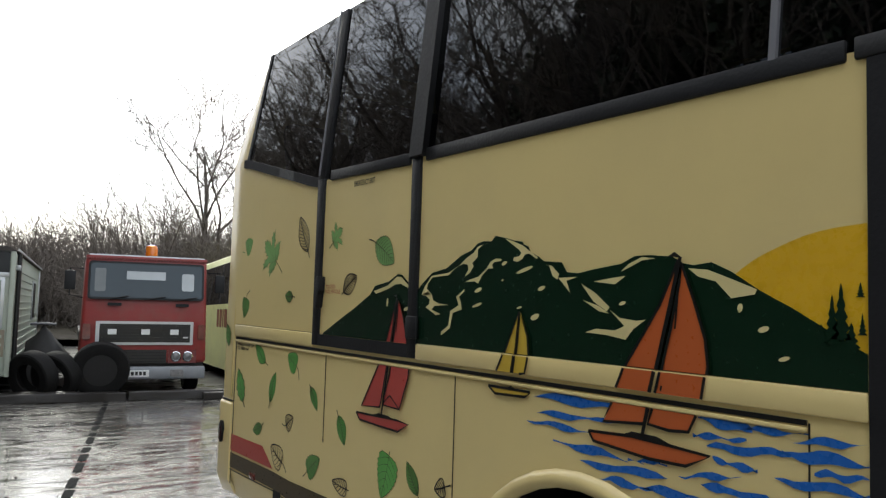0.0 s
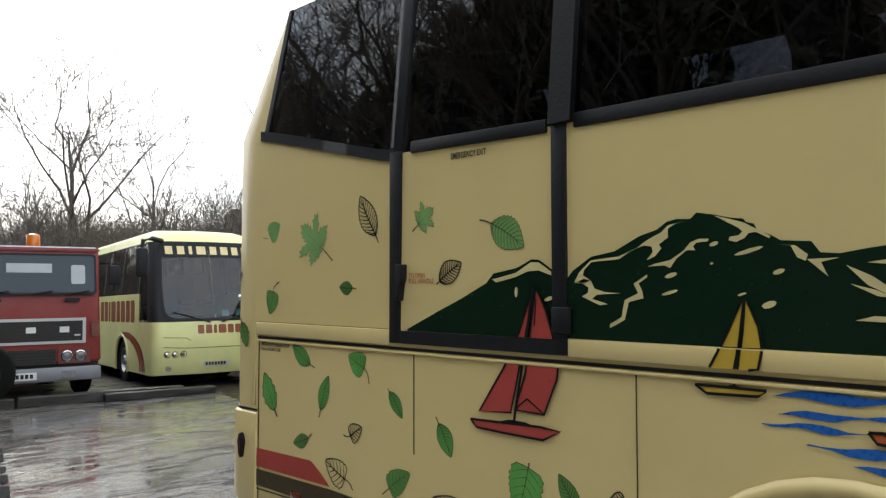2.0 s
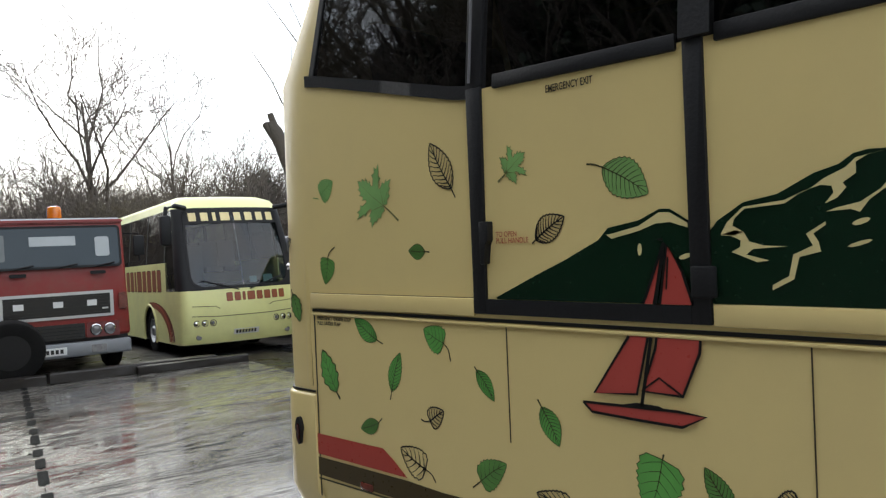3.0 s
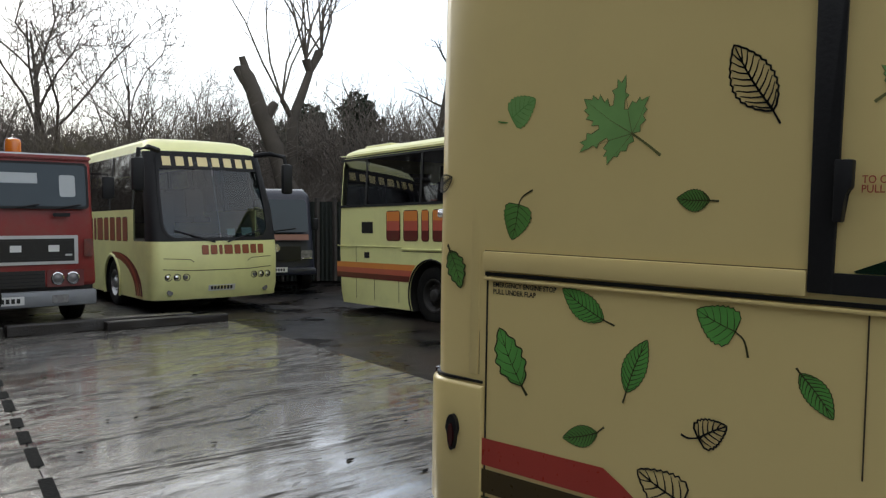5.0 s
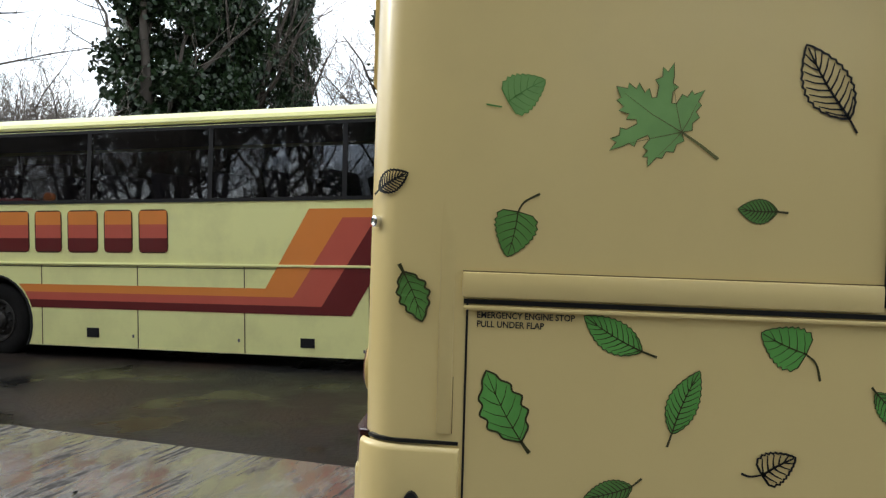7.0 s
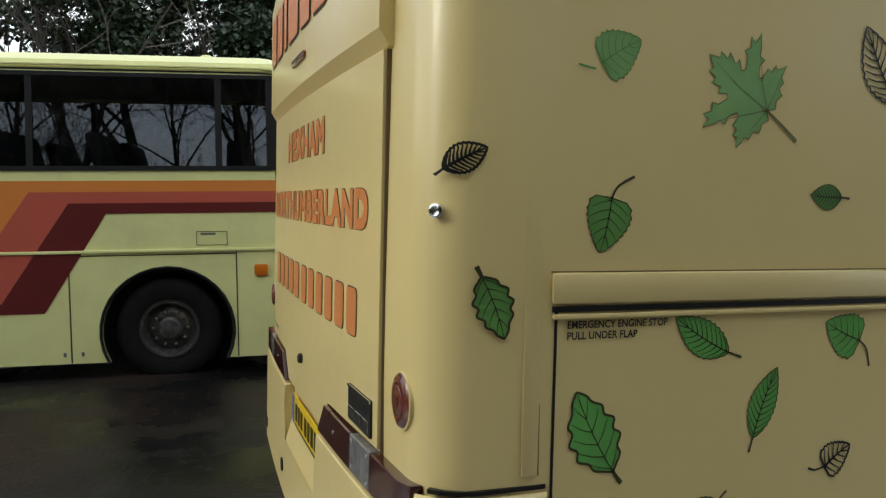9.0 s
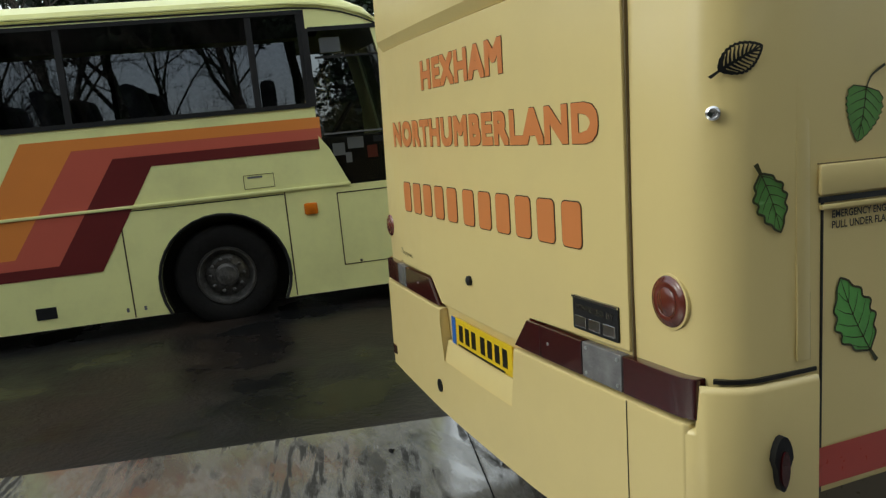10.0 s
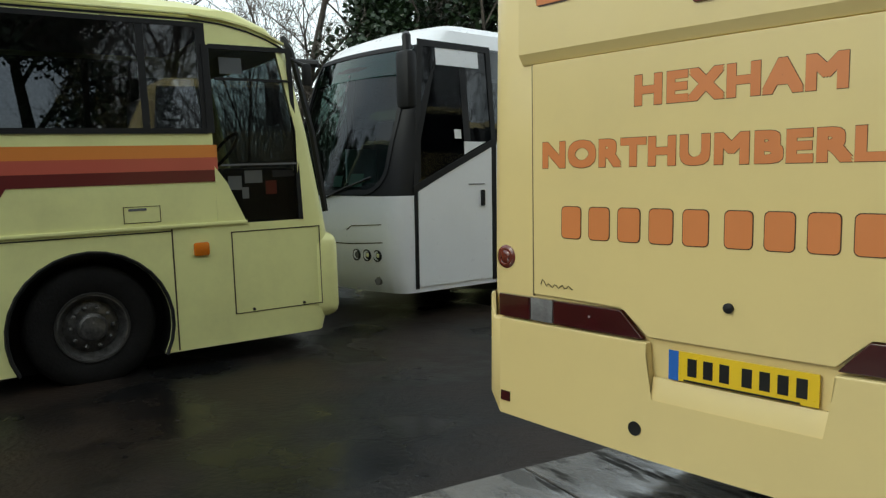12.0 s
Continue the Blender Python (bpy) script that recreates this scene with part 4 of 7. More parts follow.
OPEN_BANDS = ((1.489, 2.2, 0.011), (1.423, 1.483, 0.018), (0.5, 1.377, 0.009))
DOOR_BANDS = ((1.482, 2.2, 0.011), (0.5, 1.377, 0.009))
boat("red_boat", [(2.237, 1.641), (2.17, 1.475), (2.117, 1.371), (1.962, 1.155), (2.124, 1.166), (2.162, 1.314), (2.222, 1.55)], [(2.249, 1.637), (2.296, 1.558), (2.318, 1.49), (2.35, 1.386), (2.343, 1.309), (2.283, 1.174), (2.144, 1.178), (2.196, 1.317)],
     [(1.916, 1.121), (2.265, 1.127), (2.356, 1.12), (2.277, 1.08), (2.12, 1.084), (1.95, 1.091)], [(2.24, 1.645), (2.139, 1.125)], SAIL_RED, DOOR_BANDS, 0.012)
boat("yellow_boat", [(3.033, 1.595), (2.953, 1.433), (2.925, 1.383), (3.005, 1.383), (3.02, 1.456)], [(3.041, 1.595), (3.08, 1.514), (3.09, 1.441), (3.078, 1.389), (3.014, 1.38), (3.03, 1.494)],
     [(2.875, 1.33), (3.099, 1.327), (3.072, 1.308), (2.913, 1.305)], [(3.037, 1.6), (3.0, 1.325)], SAIL_YELLOW, OPEN_BANDS, 0.006)
boat("orange_boat", [(3.699, 1.752), (3.637, 1.626), (3.516, 1.45), (3.463, 1.335), (3.426, 1.273), (3.581, 1.285), (3.629, 1.466), (3.676, 1.626), (3.693, 1.729)], [(3.708, 1.744), (3.75, 1.642), (3.787, 1.536), (3.796, 1.462), (3.779, 1.371), (3.735, 1.283), (3.67, 1.278), (3.597, 1.287), (3.63, 1.386), (3.676, 1.563), (3.703, 1.689)],
     [(3.369, 1.237), (3.54, 1.244), (3.68, 1.237), (3.803, 1.229), (3.727, 1.191), (3.602, 1.19), (3.39, 1.209)], [(3.706, 1.76), (3.577, 1.249)], SAIL_ORANGE, OPEN_BANDS, 0.012)
for seam in ([(3.703, 1.70), (3.69, 1.56), (3.652, 1.40), (3.648, 1.386)], [(3.64, 1.37), (3.635, 1.335), (3.60, 1.295)], [(3.635, 1.335), (3.735, 1.285)]):
    for lo, hi, d in OPEN_BANDS:
        run = [q for q in lift(seam) if lo <= q[1] <= hi]
        if len(run) > 1:
            bm = bmesh.new()
            stroke(bm, run, 0.006, on_side, d + 0.004)
            part("sail_seam", bm, INK, near, smooth=0)
for seam in ([(2.252, 1.60), (2.243, 1.50)], [(2.225, 1.36), (2.205, 1.225), (2.15, 1.185)], [(2.205, 1.225), (2.28, 1.178)]):
    for lo, hi, d in DOOR_BANDS:
        run = [q for q in lift(seam) if lo <= q[1] <= hi]
        if len(run) > 1:
            bm = bmesh.new()
            stroke(bm, run, 0.006, on_side, d + 0.004)
            part("sail_seam", bm, INK, near, smooth=0)
for line in (lift([(2.07, 1.128), (2.12, 1.139), (2.2, 1.137), (2.23, 1.126)]), lift([(3.50, 1.243), (3.54, 1.258), (3.63, 1.256), (3.69, 1.238)]), lift([(2.97, 1.331), (3.0, 1.338), (3.03, 1.331)])):
    decal("cabin_line", [line], INK, 0.013)
for line in (lift([(2.19, 1.652), (2.235, 1.66), (2.24, 1.648), (2.21, 1.655)]), lift([(3.64, 1.752), (3.685, 1.775), (3.712, 1.757), (3.665, 1.763)])):
    decal("pennant", [line], INK, 0.013)

# water
rng = random.Random(5)


def wave(u0, v0, u1, v1, thick):
    n = 9
    top, low = [], []
    for k in range(n + 1):
        t = k / n
        u, v = u0 + (u1 - u0) * t, v0 + (v1 - v0) * t
        w = thick * (math.sin(math.pi * min(1, t * 1.02)) ** 0.6 + 0.02)
        top.append((u, v + w * 0.5 + 0.006 * math.sin(t * 9 + u0 * 40) + rng.uniform(-0.002, 0.002)))
        low.append((u, v - w * 0.5 + 0.005 * math.sin(t * 11 + v0 * 90) + rng.uniform(-0.002, 0.002)))
    return top + low[::-1]


for u0, v0, u1, v1, th in ((3.114, 1.318, 3.506, 1.322, 0.028), (3.129, 1.263, 3.475, 1.275, 0.018), (3.08, 1.233, 3.385, 1.229, 0.017), (3.207, 1.182, 3.52, 1.171, 0.024),
                           (3.328, 1.133, 3.662, 1.149, 0.025), (3.563, 1.103, 3.772, 1.112, 0.025), (3.761, 1.327, 3.921, 1.313, 0.029), (3.873, 1.312, 4.067, 1.323, 0.015),
                           (3.744, 1.277, 3.905, 1.283, 0.013), (3.788, 1.253, 4.025, 1.268, 0.022), (4.0, 1.272, 4.206, 1.275, 0.028), (4.025, 1.303, 4.206, 1.318, 0.016),
                           (3.806, 1.224, 3.936, 1.212, 0.016), (3.981, 1.202, 4.206, 1.21, 0.022), (4.081, 1.236, 4.206, 1.242, 0.016), (3.70, 1.16, 3.889, 1.19, 0.015),
                           (3.771, 1.15, 3.982, 1.148, 0.022), (3.411, 1.102, 3.604, 1.102, 0.02), (3.52, 1.175, 3.661, 1.183, 0.013), (3.90, 1.10, 4.206, 1.12, 0.026), (3.70, 1.06, 3.95, 1.07, 0.024), (3.98, 1.04, 4.206, 1.06, 0.024), (4.02, 1.16, 4.206, 1.165, 0.014)):
    decal("blue_wave", [band(lift(wave(u0, v0, u1, v1, th)), 0.5, 1.376)], BLUE, 0.005)


# leaves
def leaf(kind, tip, base, stalk, width, fill, lines=LINE, depth=0.0015):
    """A painted leaf: blade from base to tip with a toothed edge and veins, and a curved stalk. fill None: drawn in outline only."""
    (tu, tv), (bu, bv) = lift([tip, base])
    du, dv = tu - bu, tv - bv
    ln = math.hypot(du, dv)
    au, av = du / ln, dv / ln
    w = width / ln

    def at(t, o):
        bend = 0.03 * math.sin(t * math.pi) * ln
        return bu + au * t * ln - av * (o * ln + bend), bv + av * t * ln + au * (o * ln + bend)

    if kind == "maple":
        half = [(0, 0.02), (-0.07, 0.08), (-0.02, 0.16), (-0.05, 0.26), (0.03, 0.30), (0.02, 0.40), (0.08, 0.42), (0.10, 0.58), (0.17, 0.47), (0.22, 0.50), (0.22, 0.40), (0.29, 0.40), (0.28, 0.27), (0.33, 0.24), (0.40, 0.36), (0.38, 0.45), (0.46, 0.45), (0.50, 0.53), (0.60, 0.66), (0.59, 0.53), (0.68, 0.54), (0.61, 0.44), (0.66, 0.36), (0.585, 0.33), (0.52, 0.20), (0.56, 0.16), (0.66, 0.235), (0.67, 0.16), (0.80, 0.21), (0.78, 0.13), (0.90, 0.13), (0.87, 0.07), (1.0, 0.0)]
    else:
        half = []
        n = {"lobed": 40, "elm": 22}.get(kind, 18)
        for k in range(n + 1):
            t = k / n
            if kind == "heart":
                o = math.sin(math.pi * t ** 0.55) ** 0.72
            else:
                o = math.sin(math.pi * t ** 0.86) ** 0.85
            tooth = (1 + 0.12 * math.cos(k * math.pi / 4 + 2.4)) if kind == "lobed" else ((1.07 if k % 2 else 0.95) if kind == "heart" else (1.05 if k % 2 else 0.95))
            half.append((t - (0.05 * math.sin(math.pi * min(1, t * 4)) if kind == "heart" else 0), 0.5 * w * o * tooth))
    ring = [at(t, o) for t, o in half] + [at(t, -o) for t, o in reversed(half) if o > 0.001]
    if fill is not None or kind != "maple":
        ring = [p for k, p in enumerate(ring) if k == 0 or math.hypot(p[0] - ring[k - 1][0], p[1] - ring[k - 1][1]) > 1e-5]
    ink = bmesh.new()
    pts = [at(0.02, 0)] + lift(stalk)
    if len(pts) > 1:
        soft = []
        for k in range(len(pts) - 1):
            p0, p1, p2, p3 = pts[max(k - 1, 0)], pts[k], pts[k + 1], pts[min(k + 2, len(pts) - 1)]
            for q in range(5):
                t = q / 5
                soft.append(tuple(0.5 * (2 * p1[c] + (p2[c] - p0[c]) * t + (2 * p0[c] - 5 * p1[c] + 4 * p2[c] - p3[c]) * t * t + (3 * p1[c] - p0[c] - 3 * p2[c] + p3[c]) * t ** 3) for c in (0, 1)))
        stroke(ink, soft + [pts[-1]], {"maple": 0.006, "lobed": 0.008}.get(kind, 0.0045), on_side, depth + 0.0012, taper=1.5)
    thin = 0.0055 if fill is None else (0.003 if kind == "elm" else 0.0024)
    if kind == "maple":
        for t, o in ((0.50, 0.50), (0.08, 0.40), (0.88, 0.0)):
            for sg in ((1, -1) if o else (1,)):
                stroke(ink, [at(0.02, 0), at(t * 0.5, sg * o * 0.46), at(t, sg * o)], 0.0024, on_side, depth + 0.0012, taper=0.3)
    else:
        stroke(ink, [at(0.96 * k / 6, 0) for k in range(7)], thin * 1.3, on_side, depth + 0.0012, taper=0.6)
        count = {"elm": 9, "heart": 5, "lobed": 5}[kind]
        for k in range(count):
            t = 0.04 + 0.80 * k / count
            for sg in (1, -1):
                reach = 0.17 if kind == "elm" else 0.2
                e = min(0.97, t + reach)
                o = 0.5 * w * (math.sin(math.pi * e ** 0.55) ** 0.72 if kind == "heart" else math.sin(math.pi * e ** 0.86) ** 0.85) * 0.88
                stroke(ink, [at(t, 0), at(t + reach * 0.45, sg * o * 0.55), at(e, sg * o)], thin, on_side, depth + 0.0012, taper=0.5)
    rim = 0.006 if fill is None else (0.0055 if kind == "lobed" else 0.0026)
    stroke(ink, ring + [ring[0]], rim, on_side, depth + 0.0012)
    if fill is None:
        return part("outline_leaf", ink, lines, near, "leaf drawn in black outline", smooth=0)
    bm = bmesh.new()
    flat(bm, ring, on_side, depth)
    blade = part("painted_leaf", bm, fill, near, smooth=0)
    part("vein_pattern", ink, lines, blade, smooth=0)
    return blade


leaf("heart", (0.538, 2.0), (0.440, 1.942), [], 0.106, LEAF_PALE, LEAF_DEEP)
decal("faded_stalk", [lift([(0.381, 1.938), (0.40, 1.934), (0.424, 1.93), (0.424, 1.926), (0.40, 1.929), (0.381, 1.933)])], LEAF_DEEP, 0.004)
leaf("maple", (0.727, 1.982), (0.904, 1.858), [(0.949, 1.826), (0.996, 1.789)], 0.2, LEAF_PALE, LINE_SOFT)
leaf("heart", (0.45, 1.521), (0.476, 1.644), [(0.492, 1.67), (0.534, 1.693)], 0.113, LEAF_DEEP)
leaf("elm", (1.052, 1.659), (1.152, 1.653), [(1.179, 1.65)], 0.064, LEAF_DEEP)
leaf("lobed", (0.221, 1.337), (0.164, 1.473), [(0.152, 1.495)], 0.083, LEAF_DEEP)
leaf("elm", (0.169, 1.747), (0.085, 1.702), [(0.07, 1.688)], 0.06, None, INK)
leaf("lobed", (0.402, 1.206), (0.504, 1.013), [(0.515, 0.998), (0.527, 0.983)], 0.118, LEAF)
leaf("elm", (0.662, 1.365), (0.819, 1.273), [(0.858, 1.259)], 0.088, LEAF)
leaf("elm", (0.971, 1.227), (0.904, 1.054), [(0.893, 1.018)], 0.08, LEAF)
leaf("heart", (1.124, 1.334), (1.239, 1.281), [(1.264, 1.257), (1.276, 1.211)], 0.115, LEAF)
leaf("heart", (1.223, 1.006), (1.141, 0.955), [(1.11, 0.95), (1.087, 0.957)], 0.085, None, INK)
leaf("elm", (0.676, 0.865), (0.806, 0.906), [(0.83, 0.929)], 0.07, LEAF_DEEP)
leaf("elm", (1.207, 2.086), (1.32, 1.895), [(1.34, 1.858)], 0.115, None, INK)
leaf("elm", (1.502, 1.076), (1.415, 1.187), [(1.405, 1.20)], 0.066, LEAF)
leaf("heart", (0.95, 0.817), (1.10, 0.75), [(1.137, 0.735), (1.16, 0.706)], 0.13, None, INK)
leaf("heart", (1.55, 0.846), (1.415, 0.758), [(1.37, 0.725)], 0.11, LEAF_DEEP)
leaf("elm", (1.80, 0.949), (1.727, 1.08), [(1.711, 1.105)], 0.085, LEAF)
leaf("maple", (1.698, 1.99), (1.607, 1.925), [(1.566, 1.896)], 0.12, LEAF_PALE, LINE_SOFT)
leaf("elm", (2.187, 1.799), (2.022, 1.90), [(1.99, 1.912), (1.96, 1.917)], 0.128, LEAF_PALE)
leaf("elm", (1.859, 1.749), (1.733, 1.675), [(1.715, 1.662)], 0.092, None, INK)
leaf("heart", (2.142, 0.778), (2.2, 0.968), [(2.205, 0.985)], 0.16, LEAF)
leaf("elm", (2.34, 0.967), (2.43, 0.845), [(2.445, 0.824)], 0.075, LEAF_DEEP)
leaf("heart", (2.545, 0.894), (2.612, 0.915), [(2.65, 0.929)], 0.07, None, INK)
leaf("heart", (1.69, 0.765), (1.835, 0.752), [(1.86, 0.75)], 0.075, None, INK)

# small writing on the side
part("exit_lettering", text_bm("EMERGENCY EXIT", on_side, 0.004, 1.803, 2.205, 0.195, 0.026, 0.015), INK, near, smooth=0)
part("stop_lettering", text_bm("EMERGENCY ENGINE STOP", on_side, 0.004, 0.373, 1.356, 0.265, 0.018, 0.022), INK, near, smooth=0)
part("stop_lettering", text_bm("PULL UNDER FLAP", on_side, 0.004, 0.373, 1.331, 0.183, 0.018, 0.022), INK, near, smooth=0)
part("handle_lettering", text_bm("TO OPEN", on_side, 0.004, 1.545, 1.712, 0.10, 0.02, 0.005), BAND_RED, near, smooth=0)
part("handle_lettering", text_bm("PULL HANDLE", on_side, 0.004, 1.545, 1.688, 0.155, 0.02, 0.005), BAND_RED, near, smooth=0)


# rear of the mural coach
def rear_panel(name, pts, d0, d1, material, bevel=0.0, parent=near, label=""):
    """A slab on the tail: built flat, then cut into upright strips and bent to the bow of the tail."""
    bm = bmesh.new()
    prism(bm, pts, lambda u, v, d: (u, -d, v), d0, d1)
    if bevel:
        bmesh.ops.bevel(bm, geom=list(bm.edges), offset=bevel, segments=2, affect="EDGES", profile=0.5)
    lo, hi = min(u for u, _ in pts), max(u for u, _ in pts)
    step = 0.03 if max(abs(lo), abs(hi)) > 1.03 else 0.12
    if hi - lo > step:
        for k in range(1, int((hi - lo) / step) + 1):
            bmesh.ops.bisect_plane(bm, geom=list(bm.verts) + list(bm.edges) + list(bm.faces), plane_co=(lo + k * step, 0, 0), plane_no=(1, 0, 0))
    for v in bm.verts:
        v.co = on_rear(v.co.x, v.co.z, -v.co.y)
    ob = part(name, bm, material, parent, label, smooth=40)
    if bevel:
        mod = ob.modifiers.new("even_shading", "WEIGHTED_NORMAL")
        mod.weight, mod.keep_sharp = 100, True
    return ob


rear_panel("engine_hatch", [(-0.972, 0.998), (-0.51, 0.998), (-0.40, 0.893), (0.288, 0.893), (0.388, 0.998), (0.9045, 1.005), (0.9045, 1.985), (-0.988, 1.985)], -0.01, 0.012, CREAM, 0.005)
# shadow line beside the proud hatch, laid on as thin brown strips
rear_panel("hatch_groove", [(-0.984, 0.99), (-0.978, 0.99), (-0.991, 1.985), (-0.997, 1.985)], -0.01, 0.004, GROOVE)
rear_panel("hatch_groove", [(0.9065, 0.99), (0.911, 0.99), (0.911, 1.985), (0.9065, 1.985)], -0.01, 0.004, GROOVE)
bm = bmesh.new()
rows = [[on_rear(-1.05 + 1.975 * k / 14, z, d) for z, d in ((1.985, -0.01), (1.99, 0.004), (2.03, 0.03), (2.49, 0.03), (2.65, 0.0))] for k in range(15)]
va = [[bm.verts.new(p) for p in r] for r in rows]
for ra, rb in zip(va, va[1:]):
    for k in range(4):
        bm.faces.new((ra[k], rb[k], rb[k + 1], ra[k + 1]))
for r in (va[0], va[-1]):
    bm.faces.new(r)
part("upper_rear_panel", bm, CREAM, near, smooth=20)
BUMP = [(-1.17, 0.43), (-0.4, 0.42), (0.4, 0.42), (1.125, 0.43), (1.125, 0.885), (0.288, 0.872), (0.272, 0.648), (-0.37, 0.648), (-0.388, 0.875), (-1.17, 0.875)]
rear_panel("rear_bumper", BUMP, -0.012, 0.03, CREAM, 0.01)
rear_panel("bumper_seam", rect(0.9095, 0.9112, 0.45, 0.88), 0.03, 0.0325, SEAM)
# sloping shelf under the number plate, running out to the bumper's face
bm = bmesh.new()
shelf_rows = [[bm.verts.new(on_rear(-0.37 + 0.642 * k / 8, z, d)) for z, d in ((0.63, -0.005), (0.650, 0.027), (0.662, 0.025), (0.742, 0.002), (0.742, -0.008))] for k in range(9)]
for ra, rb in zip(shelf_rows, shelf_rows[1:]):
    for k in range(4):
        bm.faces.new((ra[k], rb[k], rb[k + 1], ra[k + 1]))
part("recess_shelf", bm, CREAM, near, smooth=25)


def lamp_row(pieces, bottom, top):
    for u0, u1, m, cut in pieces:
        pts = [(u0, bottom(u0)), (u1, bottom(u1)), (u1, top(u1)), (u0, top(u0))]
        if cut:
            pts = cut
        rear_panel("tail_lamp", pts, -0.005, 0.026, m, 0.004, label="clear lens in a dark red lamp strip" if m is LAMP_CLEAR else "dark red lamp lens")


lamp_row([(-1.175, -0.985, LAMP_RED, None), (-0.98, -0.855, LAMP_CLEAR, None), (-0.85, -0.55, LAMP_RED, [(-0.85, 0.884), (-0.405, 0.884), (-0.512, 0.984), (-0.85, 0.984)])], lambda u: 0.884, lambda u: 0.984)
lamp_row([(0.3, 0.47, LAMP_RED, [(0.296, 0.884), (0.47, 0.8865), (0.47, 0.989), (0.388, 0.988)]), (0.473, 0.70, LAMP_RED, None), (0.705, 0.885, LAMP_CLEAR, None), (0.89, 1.142, LAMP_RED, None)], lambda u: 0.880 + 0.0135 * u, lambda u: 0.984 + 0.0105 * u)
for u, v in ((0.725, 0.905), (0.868, 0.907), (0.725, 0.977), (0.868, 0.978), (0.52, 0.94), (-0.66, 0.94)):
    x, y, z = on_rear(u, v, 0.024)
    part("lens_screw", lathed([(0.006, 0.0), (0.005, 0.004), (0.001, 0.005)], (x, y, z), axis="y", sign=-1, n=8), ALU, near)
for u, v, r in ((-1.150, 1.150, 0.056), (1.045, 1.163, 0.066)):
    x, y, z = on_rear(u, v, 0.0)
    gasket = part("round_tail_lamp", lathed([(r + 0.003, -0.03), (r + 0.003, 0.001), (r, 0.002), (r - 0.003, 0.001)], (x, y, z), axis="y", sign=-1, n=32), CREAM, near, "round red tail lamp let into the tail", smooth=40)
    part("lens", lathed([(r - 0.002, 0.0), (r * 0.9, 0.006), (r * 0.84, 0.006), (r * 0.81, 0.0085), (r * 0.56, 0.0105), (r * 0.53, 0.009), (r * 0.5, 0.011), (0.004, 0.012)], (x, y, z), axis="y", sign=-1, n=32), LAMP_ROUND, gasket, smooth=60)
rear_panel("number_plate", rect(-0.302, 0.24, 0.748, 0.86), 0.0, 0.008, PLATE_Y, 0.002)
rear_panel("plate_band", rect(-0.302, -0.262, 0.748, 0.86), 0.008, 0.0095, PLATE_B)
for k in range(7):
    u = -0.225 + k * 0.062 + (0.02 if k > 2 else 0)
    rear_panel("plate_bar", rect(u, u + 0.036, 0.772, 0.838), 0.008, 0.010, INK)
rear_panel("plate_maker_line", rect(-0.24, 0.18, 0.750, 0.757), 0.008, 0.0098, INK)
script = bmesh.new()
stroke(script, [(-0.93 + 0.011 * k, 1.045 + 0.008 * math.sin(k * 1.9) + (0.016 if k in (1, 2) else 0)) for k in range(17)], 0.005, on_rear, 0.0145)
part("maker_script", script, BAND_BROWN, near, smooth=0)
badge = rear_panel("maker_badge", rounded(0.655, 0.868, 1.02, 1.118, 0.006), 0.012, 0.018, BLACK, 0.002)
part("badge_lettering", text_bm("POWERED BY", on_rear, 0.020, 0.672, 1.078, 0.18, 0.018, 0.01), CHROME, badge, smooth=0)
for u, w in ((0.668, 0.055), (0.735, 0.055), (0.802, 0.055)):
    rear_panel("badge_block", rect(u, u + w, 1.03, 1.062), 0.018, 0.021, CHROME, 0.002, parent=badge)
rear_panel("badge_frame", rect(0.655, 0.868, 1.111, 1.118), 0.018, 0.021, CHROME, parent=badge)
part("hatch_lock", lathed([(0.018, 0.0), (0.018, 0.012), (0.012, 0.016), (0.004, 0.017)], (-0.029, 0.0, 1.055), axis="y", sign=-1, n=14), BLACK, near)
part("tow_hole", lathed([(0.028, 0.0), (0.028, 0.004), (0.02, 0.005), (0.002, 0.005)], (-0.391, -0.015, 0.543), axis="y", sign=-1, n=18), INK, near)
rear_panel("bumper_reflector", rect(-1.155, -1.098, 0.495, 0.54), 0.012, 0.034, LAMP_RED)
rear_panel("high_brake_lamp", rounded(-0.22, 0.047, 2.108, 2.134, 0.012), 0.03, 0.04, LAMP_ROUND, 0.003)
corner_light = part("corner_light", lathed([(0.016, -0.02), (0.016, 0.007), (0.011, 0.010), (0.005, 0.008)], (0, 0, 0), axis="y", sign=-1, n=16), CHROME, near)
corner_light.matrix_local = pose(1.208, 0.074, 1.613, 0, 0, 46)


def outlined_text(words, u0, v0, w, h):
    rim = part("place_lettering", text_bm(words, on_rear, 0.0125, u0 - 0.002, v0 - 0.002, w + 0.004, h + 0.004, 0.0, 0.0097), RIM_BROWN, near, smooth=0)
    part("lettering_face", text_bm(words, on_rear, 0.0138, u0, v0, w, h, 0.0, 0.0085), LETTER, rim, smooth=0)


